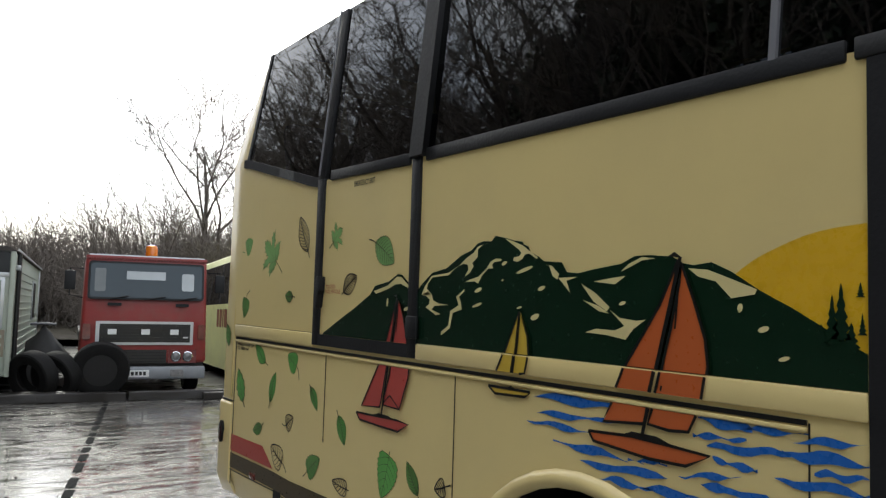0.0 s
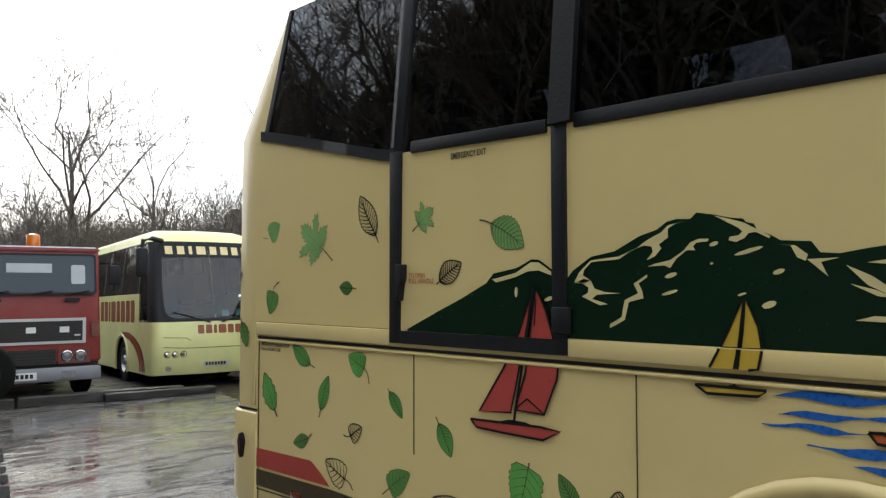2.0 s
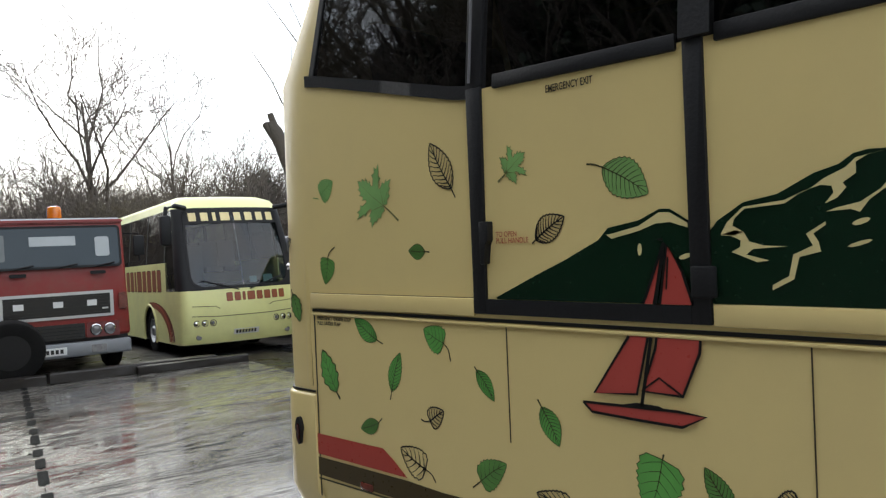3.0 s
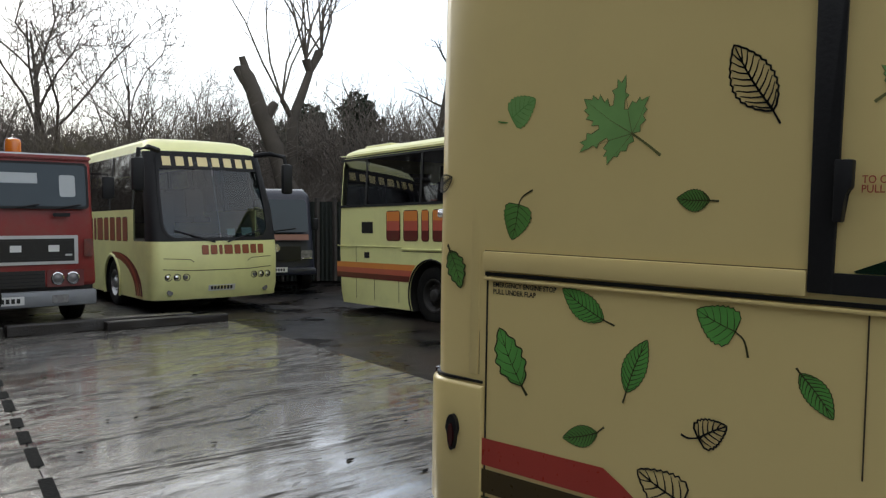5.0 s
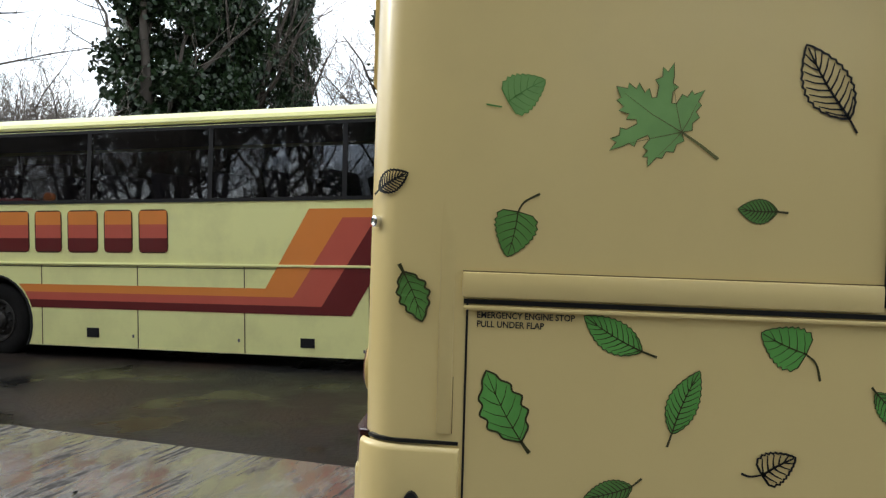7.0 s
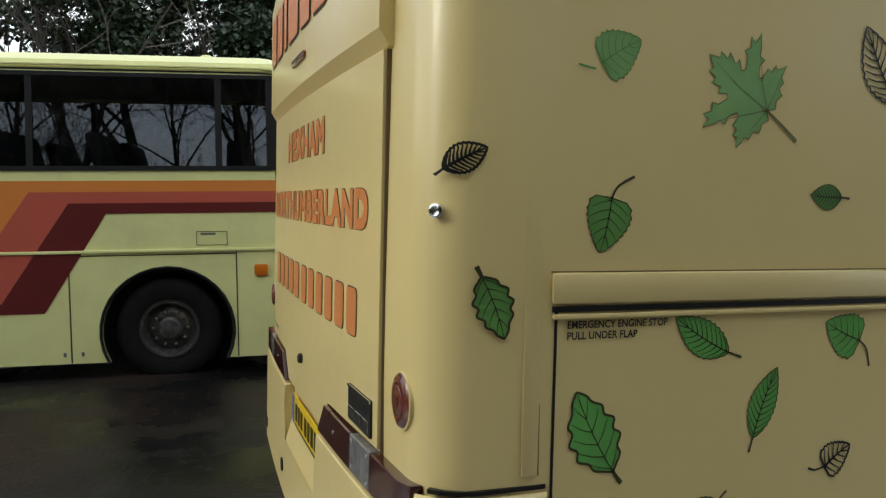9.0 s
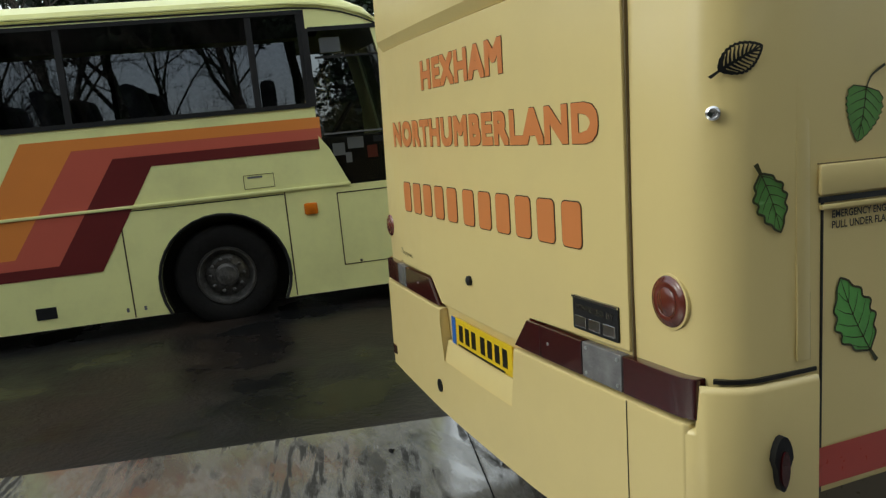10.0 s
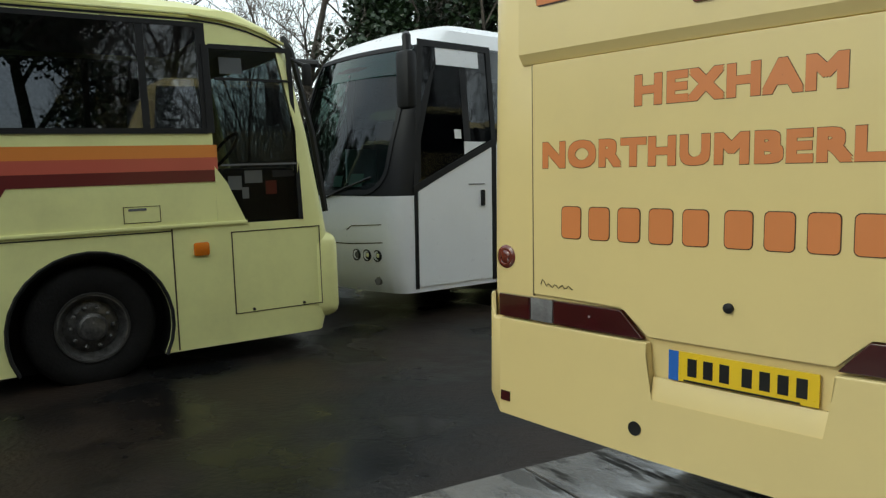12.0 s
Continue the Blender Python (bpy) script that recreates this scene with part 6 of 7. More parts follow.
    if letters:
        letter_blocks(c, "name_block", on_front, 0.012, -0.90, 2.68, 1.80, 0.18, [1, 1, 0.5, 1.3, 1, 1.1, 1, 1], [SNOW], "", space=0.045)
        letter_blocks(c, "name_block", on_front, 0.006, -0.38, 1.08, 1.26, 0.17, [1, 1, 0.5, 1.3, 1, 1.1, 1, 1], [NAME_BROWN], "", space=0.03)
        side = lambda u, v, d: (hw(v) + d, u, v)  # noqa: E731
        letter_blocks(c, "name_block", side, 0.004, -4.75, 1.31, 3.2, 0.46, [1, 1, 0.5, 1.3, 1, 1.1, 1, 1], [NAME_BROWN], "", space=0.03)
        for k, m in enumerate((STRIPE_C, NAME_BROWN, STRIPE_B, NAME_BROWN)):
            bm = bmesh.new()
            pts = [(-0.75 - 0.1 * k, 0.33)] + [(-0.75 - 0.1 * k - 1.55 * (1 - math.cos(t)), 0.33 + 0.72 * math.sin(t)) for t in [j * 0.157 for j in range(1, 11)]]
            stroke(bm, pts, 0.075, side, 0.004 + 0.002 * k, taper=1.3)
            part("curved_stripe", bm, m, c, smooth=0)
    return c


modern_coach("cream_coach", pose(7.541, 15.492, -0.275, 0.9, 0, 170.3) @ Matrix.Diagonal((1, 1, 1.035, 1)), PALE, "cream coach with brown name blocks and a deep windscreen", letters=True, screen_glass=GLASS_TEAL, rim=ALU)
white = modern_coach("white_coach", pose(9.36, 2.28, -0.06, 0, 0, -3) @ Matrix.Diagonal((1, 1, 1.04, 1)), WHITE, "white coach with deep windscreen and black-framed passenger door", screen_glass=GLASS_DEEP)


def on_white(u, v, d):
    w = 1.25 if v < 1.9 else 1.25 - 0.1 * (v - 1.9)
    return -w - d, -u, v


def white_bar(name, pts, d0, d1, material):
    bm = bmesh.new()
    prism(bm, pts, on_white, d0, d1)
    part(name, bm, material, white, smooth=30)


white_bar("door_panel", [(0.5, 0.34), (1.62, 0.34), (1.62, 1.86), (0.5, 1.36)], 0.0, 0.012, WHITE)
PANE = mat("black_gloss_door_glass", (0.006, 0.007, 0.008), 0.04, vary=0.3)
DOOR = [(0.47, 1.40), (1.66, 1.90), (1.66, 2.94), (0.64, 2.94)]
white_bar("door_glass", DOOR, 0.0, 0.005, PANE)
for (ua, va), (ub, vb) in zip(DOOR, DOOR[1:] + DOOR[:1]):
    ln = math.hypot(ub - ua, vb - va)
    eu, ev = (ub - ua) / ln * 0.035, (vb - va) / ln * 0.035
    white_bar("door_glass_frame", [(ua - eu + ev, va - ev - eu), (ub + eu + ev, vb + ev - eu), (ub + eu - ev, vb + ev + eu), (ua - eu - ev, va - ev + eu)], 0.005, 0.018, BLACK)
white_bar("door_edge", rect(0.45, 0.495, 0.32, 1.40), 0.0, 0.010, BLACK)
white_bar("door_edge", rect(1.63, 1.70, 0.32, 1.9), 0.0, 0.010, BLACK)
white_bar("door_top_panel", rect(0.85, 1.5, 2.72, 2.92), 0.008, 0.012, WHITE)
white_bar("door_sticker", rect(1.05, 1.15, 1.93, 2.03), 0.008, 0.012, PAPER)
white_bar("door_handle", rounded(1.44, 1.49, 1.18, 1.36, 0.015), 0.012, 0.035, BLACK)
white_bar("door_vent_line", rect(1.25, 1.5, 1.42, 1.432), 0.012, 0.016, GREY)
modern_coach("pale_far_coach", pose(16.2, -4.6, 0, 0, 0, 30), PALE, "pale primrose coach parked behind the white coach")


# ---- red lorry ----
lorry = thing("red_lorry", pose(4.1, 15.95, fall(16) - 0.03, 0, 0, 180 - 10) @ Matrix.Diagonal((1, 1, 1.045, 1)), "faded red lorry with black grille and amber roof beacon", "lorry")
bm = bmesh.new()
vs = block(bm, -1.2, 1.2, -1.9, 0, 0.62, 2.66, 0.07, 3)
for v in bm.verts:
    if v.co.y > -0.4 and v.co.z > 1.85:
        v.co.y -= (v.co.z - 1.85) * 0.16
    if v.co.z > 1.85:
        v.co.x *= 1 - (v.co.z - 1.85) * 0.05
part("cab", bm, RED, lorry)


def on_cab(u, v, d):
    return -u, (0.0 if v < 1.85 else -(v - 1.85) * 0.16) + d, v


def cab_bar(name, pts, d0, d1, material, bevel=0.0, parent=lorry, label=""):
    bm = bmesh.new()
    prism(bm, pts, on_cab, d0, d1)
    if bevel:
        bmesh.ops.bevel(bm, geom=list(bm.edges), offset=bevel, segments=2, affect="EDGES")
    return part(name, bm, material, parent, label, smooth=40)


cab_bar("screen_surround", rounded(-1.10, 1.10, 1.83, 2.56, 0.07), -0.02, 0.006, BLACK)
# pale colour that stands for daylight showing through the cab
CAB_LIGHT_PATCH = mat("pale_light_through_cab", (0.13, 0.14, 0.135), 0.15, vary=0.4, scale=6)
SCREEN = mat("grey_windscreen", (0.022, 0.034, 0.04), 0.06, vary=0.35, scale=2.5)
SCREEN.node_tree.nodes["Principled BSDF"].inputs["Specular IOR Level"].default_value = 0.4
cab_bar("windscreen", rounded(-1.06, 1.06, 1.87, 2.52, 0.06), 0.0, 0.010, SCREEN)
BUMPER = mat("dirty_grey_bumper", (0.24, 0.25, 0.265), 0.5, 0.3, vary=0.3, scale=8)
SIGN = mat("grey_white_cab_sign", (0.42, 0.45, 0.46), 0.5, vary=0.2)
cab_bar("cab_sign", rect(-0.40, 0.34, 2.22, 2.38), 0.010, 0.013, SIGN)
# daylight through the cab, painted on the screen as a pale patch
cab_bar("cab_rear_light", rounded(-0.98, -0.78, 1.98, 2.42, 0.03), 0.010, 0.013, CAB_LIGHT_PATCH)
cab_bar("cab_sign", rounded(0.66, 0.9, 2.02, 2.36, 0.04), 0.010, 0.013, SIGN)
for u in (-0.7, 0.0, 0.62):
    part("wiper", tubed([on_cab(u, 1.84, 0.03), on_cab(u + 0.35, 1.9, 0.03)], 0.012, 5), BLACK, lorry)
for u in (-0.6, 0.68):
    cab_bar("cab_grab_slot", rounded(u - 0.13, u + 0.13, 1.71, 1.77, 0.02), 0.0, 0.015, BLACK)
grille = cab_bar("grille_surround", rect(-0.92, 0.92, 0.97, 1.42), 0.0, 0.02, SILVER, 0.008)
cab_bar("grille", rect(-0.85, 0.86, 1.02, 1.37), 0.02, 0.024, INK, parent=grille)
for k in range(6):
    cab_bar("grille_slat", rect(-0.84, 0.85, 1.04 + k * 0.055, 1.06 + k * 0.055), 0.024, 0.036, INK, parent=grille)
for u, w in ((-0.62, 0.16), (0.0, 0.16), (0.55, 0.16)):
    cab_bar("maker_block", rect(u - w / 2, u + w / 2, 1.17, 1.27), 0.036, 0.045, PLATE_W, parent=grille)
cab_bar("maker_block", rect(0.72, 0.82, 1.10, 1.13), 0.036, 0.042, SILVER, parent=grille)
cab_bar("lower_grille", rect(-0.85, 0.42, 0.62, 0.88), 0.0, 0.012, INK)
for k in range(4):
    cab_bar("lower_grille_slat", rect(-0.84, 0.41, 0.65 + k * 0.055, 0.665 + k * 0.055), 0.012, 0.02, BLACK)
cab_bar("lamp_panel", rect(0.45, 1.0, 0.62, 0.88), 0.0, 0.014, STRIPE_C)
for u in (0.6, 0.83):
    p = on_cab(u, 0.75, 0.014)
    ring = part("headlamp", lathed([(0.1, -0.02), (0.1, 0.02), (0.085, 0.03), (0.08, 0.01)], p, axis="y", n=20), CHROME, lorry)
    part("lamp_lens", lathed([(0.08, 0.01), (0.05, 0.03), (0.005, 0.04)], p, axis="y", n=18), LAMP_CLEAR, ring)
for u in (-1.08, 1.08):
    cab_bar("indicator", rect(u - 0.07, u + 0.07, 1.08, 1.36), 0.0, 0.03, LAMP_ROUND, 0.01)
part("front_bumper", boxed(-1.18, 1.18, -0.25, 0.09, 0.32, 0.56, bevel=0.03), BUMPER, lorry)
cab_bar("number_plate", rect(-0.5, 0.1, 0.37, 0.5), 0.09, 0.1, PLATE_W)
for k in range(7):
    cab_bar("plate_bar", rect(-0.46 + k * 0.075, -0.41 + k * 0.075, 0.40, 0.47), 0.1, 0.103, INK)
cab_bar("fog_lamp", rounded(0.5, 0.75, 0.37, 0.5, 0.02), 0.09, 0.11, LAMP_CLEAR, 0.008)
cab_bar("roof_lip", rect(-1.16, 1.16, 2.60, 2.665), -0.05, 0.05, RED, 0.02)
cab_bar("roof_edge_trim", rect(-1.1, 1.1, 2.665, 2.69), -0.06, 0.0, ALU)
beacon = part("beacon_base", lathed([(0.13, 0.0), (0.13, 0.04), (0.1, 0.05)], (-0.08, -0.5, 2.66), axis="z", n=18), BLACK, lorry)
part("beacon_dome", lathed([(0.12, 0.05), (0.12, 0.2), (0.105, 0.25), (0.05, 0.27), (0.01, 0.27)], (-0.08, -0.5, 2.66), axis="z", n=20), AMBER, beacon)
for u in (-1, 1):
    part("mirror_arm", tubed([(u * 1.18, -0.2, 2.4), (u * 1.42, -0.05, 2.4), (u * 1.42, -0.05, 1.9), (u * 1.18, -0.2, 1.85)], 0.014, 5), BLACK, lorry)
    part("mirror_head", boxed(u * 1.42 - 0.1, u * 1.42 + 0.1, -0.08, -0.03, 2.0, 2.36, bevel=0.02), BLACK, lorry)
    wheel(lorry, u * 1.15, -0.95, 0.5, 0.5, u)
    wheel(lorry, u * 1.15, -5.2, 0.5, 0.5, u)
part("chassis", boxed(-0.45, 0.45, -6.6, -0.2, 0.5, 0.75), DARK, lorry)
part("cab_floor", boxed(-1.15, 1.15, -1.8, -0.05, 0.4, 0.7), DARK, lorry)
part("load_bed", boxed(-1.2, 1.2, -6.8, -2.1, 0.95, 1.15), SCRAP, lorry)


# ---- loose tyres ----
def tyre(matrix, r, label, with_rim=True):
    t = thing("spare_wheel" if with_rim else "old_tyre", matrix, label, "wheel" if with_rim else "tyre")
    hollow = [(r * 0.56, 0.12), (r * 0.9, 0.15), (r * 0.97, 0.135), (r, 0.10), (r, -0.10), (r * 0.97, -0.135), (r * 0.9, -0.15), (r * 0.56, -0.12), (r * 0.54, -0.10), (r * 0.82, -0.08), (r * 0.82, 0.08), (r * 0.54, 0.10), (r * 0.56, 0.12)]
    part("tread", lathed(hollow, (0, 0, 0), axis="y", n=36, cap=False), TYRE, t)
    if with_rim:
        rim = part("rim", lathed([(r * 0.57, 0.13), (r * 0.5, 0.125), (r * 0.47, 0.03), (r * 0.36, 0.02), (r * 0.34, 0.05), (r * 0.24, 0.05), (r * 0.22, -0.04), (0.02, -0.04)], (0, 0, 0), axis="y", n=30, sign=-1), DARK, t)
        for k in range(8):
            part("bolt_hole", lathed([(0.022, 0.0), (0.022, 0.006), (0.003, 0.007)], (r * 0.41 * math.cos(k * 0.785), -0.022, r * 0.41 * math.sin(k * 0.785)), axis="y", n=8, sign=-1), INK, rim)
    return t


tyre(pose(3.22, 15.6, 0.33, 8, 0, -12), 0.52, "worn spare lorry wheel leaning on the lorry bumper")
tyre(pose(2.10, 15.75, 0.22, 14, 0, -52), 0.47, "old black tyre standing by the caravan", False)
tyre(pose(2.50, 15.80, 0.21, 16, 0, -48), 0.46, "old black tyre standing by the caravan", False)

# ---- caravan ----
CAR_L, CAR_W, CAR_LO, CAR_HI = 9.4, 2.9, 0.46, 2.76
van_home = thing("static_caravan", pose(1.68, 15.77, -0.24, 0, 0, 79.6), "long pale green ribbed caravan with aluminium corner trim", "caravan")
NET = mat("net_curtained_window", (0.19, 0.22, 0.19), 0.12, vary=0.4, scale=5)
CLAD_BROWN = mat("brownish_cladding_band", (0.24, 0.2, 0.14), 0.45, vary=0.2, dirt=(0.15, 0.13, 0.09), dirt_amount=0.4)
part("body", boxed(0, CAR_L, 0, CAR_W, CAR_LO, CAR_HI, bevel=0.05), CLAD, van_home)
for k in range(13):
    z = CAR_LO + 0.08 + k * 0.155
    part("cladding_rib", boxed(0.32, CAR_L - 0.1, -0.014, 0.01, z, z + 0.05, bevel=0.008), CLAD, van_home)
    if k < 6:
        part("cladding_rib", boxed(-0.014, 0.01, 0.12, CAR_W - 0.1, z, z + 0.05, bevel=0.008), CLAD, van_home)
part("cladding_band", boxed(-0.008, 0.01, 0.08, CAR_W - 0.08, CAR_LO + 0.36, CAR_LO + 0.84), CLAD_BROWN, van_home)
bm = bmesh.new()
prism(bm, [(-0.06, CAR_HI - 0.03), (CAR_W + 0.06, CAR_HI - 0.03), (CAR_W - 0.1, CAR_HI + 0.06), (CAR_W / 2, CAR_HI + 0.12), (0.1, CAR_HI + 0.06)], lambda u, v, d: (d, u, v), -0.06, CAR_L + 0.06)
part("roof", bm, SCRAP, van_home, smooth=20)
part("roof_edge_trim", boxed(-0.07, CAR_L + 0.07, -0.075, -0.06, CAR_HI - 0.02, CAR_HI + 0.02, bevel=0.004), ALU, van_home)
part("roof_flue", tubed([(0.5, 1.9, CAR_HI), (0.5, 1.9, CAR_HI + 0.32)], 0.06, 8), ALU, van_home)
for x, y, m in ((0, 0, CLAD), (0, CAR_W, CLAD), (CAR_L, 0, ALU)):
    part("corner_trim", boxed(x - 0.05, x + 0.05, y - 0.03, y + 0.05, CAR_LO, CAR_HI - 0.03, bevel=0.01), m, van_home)
part("fascia", boxed(-0.02, 0.0, 0.06, CAR_W - 0.06, CAR_HI - 0.42, CAR_HI - 0.04), INK, van_home)
part("fascia_strip", boxed(-0.03, 0.0, 0.06, CAR_W - 0.06, CAR_HI - 0.50, CAR_HI - 0.42, bevel=0.006), ALU, van_home)
for y in (0.12, 1.5):
    fr = part("window_frame", boxed(-0.03, 0.0, y, y + 1.28, CAR_LO + 0.86, CAR_HI - 0.50, bevel=0.01), ALU, van_home)
    part("pane", boxed(-0.036, -0.02, y + 0.06, y + 1.22, CAR_LO + 0.92, CAR_HI - 0.56), NET, fr)
fr = part("window_frame", boxed(6.2, 7.3, -0.03, 0.0, 1.35, 2.35, bevel=0.01), ALU, van_home)
part("pane", boxed(6.26, 7.24, -0.036, -0.02, 1.41, 2.29), SCREEN, fr)
part("corner_panel", boxed(0.06, 0.30, -0.012, 0.01, CAR_LO + 0.04, CAR_HI - 0.1, bevel=0.004), CLAD, van_home)
part("drain_pipe", tubed([(0.62, -0.05, CAR_HI - 0.05), (0.62, -0.05, CAR_LO)], 0.045, 7), INK, van_home)
part("lamp_bracket", boxed(0.45, 0.55, -0.09, 0.0, CAR_HI - 0.36, CAR_HI - 0.26, bevel=0.02), ALU, van_home)
part("chassis", boxed(0.3, CAR_L - 0.3, 0.3, CAR_W - 0.3, 0.28, CAR_LO), DARK, van_home)
for x in (0.6, 4.5, 8.6):
    for y in (0.35, CAR_W - 0.55):
        part("prop", boxed(x, x + 0.3, y, y + 0.2, -0.1, 0.29), SCRAP, van_home)

# ---- scrap between the caravan and the lorry ----
r = random.Random(4)
bm = bmesh.new()
rings = []
for a in range(7):
    q = a / 6
    rings.append([bm.verts.new((1.05 * (1 - q) * math.cos(b) * r.uniform(0.85, 1.1), 1.3 * (1 - q) * math.sin(b) * r.uniform(0.85, 1.1), 1.35 * q ** 0.85 + r.uniform(-0.06, 0.06))) for b in [k * math.tau / 14 for k in range(14)]])
for ra, rb in zip(rings, rings[1:]):
    for k in range(14):
        bm.faces.new((ra[k], ra[(k + 1) % 14], rb[(k + 1) % 14], rb[k]))
heap = part("spoil_heap", bm, DARK, smooth=60)
heap.matrix_world = pose(2.95, 20.6, -0.34)
tagged(heap, "black heap of spoil between the caravan and the lorry", "heap")
for k in range(12):
    x, y, h = 2.85 + r.uniform(-0.25, 0.35), 17.3 + r.uniform(-0.6, 0.9), r.uniform(0.12, 0.4)
    bm = boxed(-r.uniform(0.1, 0.4), r.uniform(0.1, 0.4), -0.1, 0.1, 0, h, bevel=0.03)
    ob = part("scrap_piece", bm, ALU if k % 4 == 0 else SCRAP)
    ob.matrix_world = pose(x, y, -0.3, 0, r.uniform(-12, 12), r.uniform(0, 180))
    tagged(ob, "bright dented scrap metal piece lying in a heap" if k % 4 == 0 else "dark rusty scrap metal piece lying in a heap", "scrap", "scrap heap by the caravan")
ob = part("scrap_pipe", tubed([(-0.25, 0, 0.0), (0.0, 0, 0.02), (0.3, 0.05, 0.0)], 0.035, 8), GREY)
ob.matrix_world = pose(2.9, 20.6, 1.04, 0, 0, -14)
tagged(ob, "short grey pipe lying on the black heap", "pipe", "scrap heap by the caravan")
for k in range(3):
    ob = part("scrap_pipe", tubed([(-0.6, 0, 0.0), (0.2, 0, 0.3), (0.6, 0.1, 0.45)], 0.03, 6), SCRAP)
    ob.matrix_world = pose(2.85 + r.uniform(-0.1, 0.2), 17.6 + r.uniform(-0.4, 0.4), -0.25, 0, 0, r.uniform(50, 110))
    tagged(ob, "bent rusty pipe lying on the scrap heap", "pipe", "scrap heap by the caravan")

# ---- dark van ----
van = thing("dark_van", pose(10.70, 18.17, fall(18) - 0.05, 0, 0, 180 - 28), "dark navy van with brown bonnet stripe parked by the fence", "van")
bm = bmesh.new()
block(bm, -0.98, 0.98, -5.0, 0, 0.4, 2.5, 0.2, 4)
for v in bm.verts:
    if v.co.y > -0.6 and v.co.z > 1.3:
        v.co.y -= (v.co.z - 1.3) * 0.42
    if v.co.z > 1.5:
        v.co.x *= 1 - (v.co.z - 1.5) * 0.07
part("body", bm, NAVY, van)


def on_van(u, v, d):
    return -u, (0.0 if v < 1.3 else -(v - 1.3) * 0.42) + d, v


def van_bar(name, pts, d0, d1, material, bevel=0.0):
    bm = bmesh.new()
    prism(bm, pts, on_van, d0, d1)
    if bevel:
        bmesh.ops.bevel(bm, geom=list(bm.edges), offset=bevel, segments=2, affect="EDGES")
    return part(name, bm, material, van, smooth=40)


van_bar("windscreen", rounded(-0.8, 0.8, 1.46, 2.26, 0.1), 0.0, 0.012, SCREEN)
BROWN = mat("brown_stripe_paint", (0.22, 0.09, 0.05), 0.4)
van_bar("brown_stripe", rect(-0.8, 0.8, 1.27, 1.41), 0.0, 0.01, BROWN)
van_bar("grille", rect(-0.6, 0.6, 0.78, 1.12), 0.0, 0.012, INK)
for u in (-0.75, 0.75):
    lamp = van_bar("headlamp", rounded(u - 0.14, u + 0.14, 0.84, 1.02, 0.03), -0.02, 0.014, LAMP_CLEAR, 0.004)
    part("headlamp_rim", boxed(-u - 0.15, -u + 0.15, 0.004, 0.02, 0.815, 0.835, bevel=0.004), CHROME, lamp)
p = on_van(0, 1.08, 0.01)
part("round_badge", lathed([(0.1, 0.0), (0.1, 0.012), (0.085, 0.012), (0.08, 0.004)], p, axis="y", n=20), CHROME, van)
part("front_bumper", boxed(-0.97, 0.97, -0.1, 0.12, 0.42, 0.6, bevel=0.05), NAVY, van)
part("wiper", tubed([on_van(-0.1, 1.48, 0.03), on_van(0.5, 1.56, 0.03)], 0.012, 5), BLACK, van)
van_bar("number_plate", rect(-0.26, 0.26, 0.5, 0.62), 0.12, 0.13, PLATE_W)
for k in range(7):
    van_bar("plate_bar", rect(-0.22 + k * 0.063, -0.18 + k * 0.063, 0.53, 0.59), 0.13, 0.133, INK)
part("roof", boxed(-0.82, 0.82, -4.8, -0.68, 2.44, 2.53, bevel=0.05), SILVER, van)
for sgn in (-1, 1):
    wheel(van, sgn * 0.98, -0.9, 0.36, 0.36, sgn)
    wheel(van, sgn * 0.98, -4.0, 0.36, 0.36, sgn)
    part("mirror", boxed(sgn * 1.05 - 0.07, sgn * 1.05 + 0.07, -0.45, -0.38, 1.5, 1.8, bevel=0.02), BLACK, van)


# ---- fence behind the van ----
fence = thing("sheet_fence", pose(0, 0, 0), "dark sheet fence closing the yard behind the van", "fence")
FA, FB = Vector((11.9, 21.2, -0.3)), Vector((18.0, 16.2, -0.3))
fn = 16
for k in range(fn):
    p, q = FA.lerp(FB, k / fn), FA.lerp(FB, (k + 1) / fn)
    d = (q - p).normalized()
    nrm = Vector((-d.y, d.x, 0))
    bm = bmesh.new()
    pts = []
    for j in range(9):
        t = p.lerp(q, j / 8)
        pts.append(t + nrm * (0.025 if j % 2 else -0.025))
    va = [[bm.verts.new((t.x, t.y, z)) for t in pts] for z in (-0.3, 1.95)]
    for j in range(8):
        bm.faces.new((va[0][j], va[0][j + 1], va[1][j + 1], va[1][j]))
    part("fence_sheet", bm, FENCE, fence, smooth=0, solid=0.01)
    part("fence_post", boxed(p.x - 0.05, p.x + 0.05, p.y - 0.05, p.y + 0.05, -0.3, 2.05), SCRAP, fence)


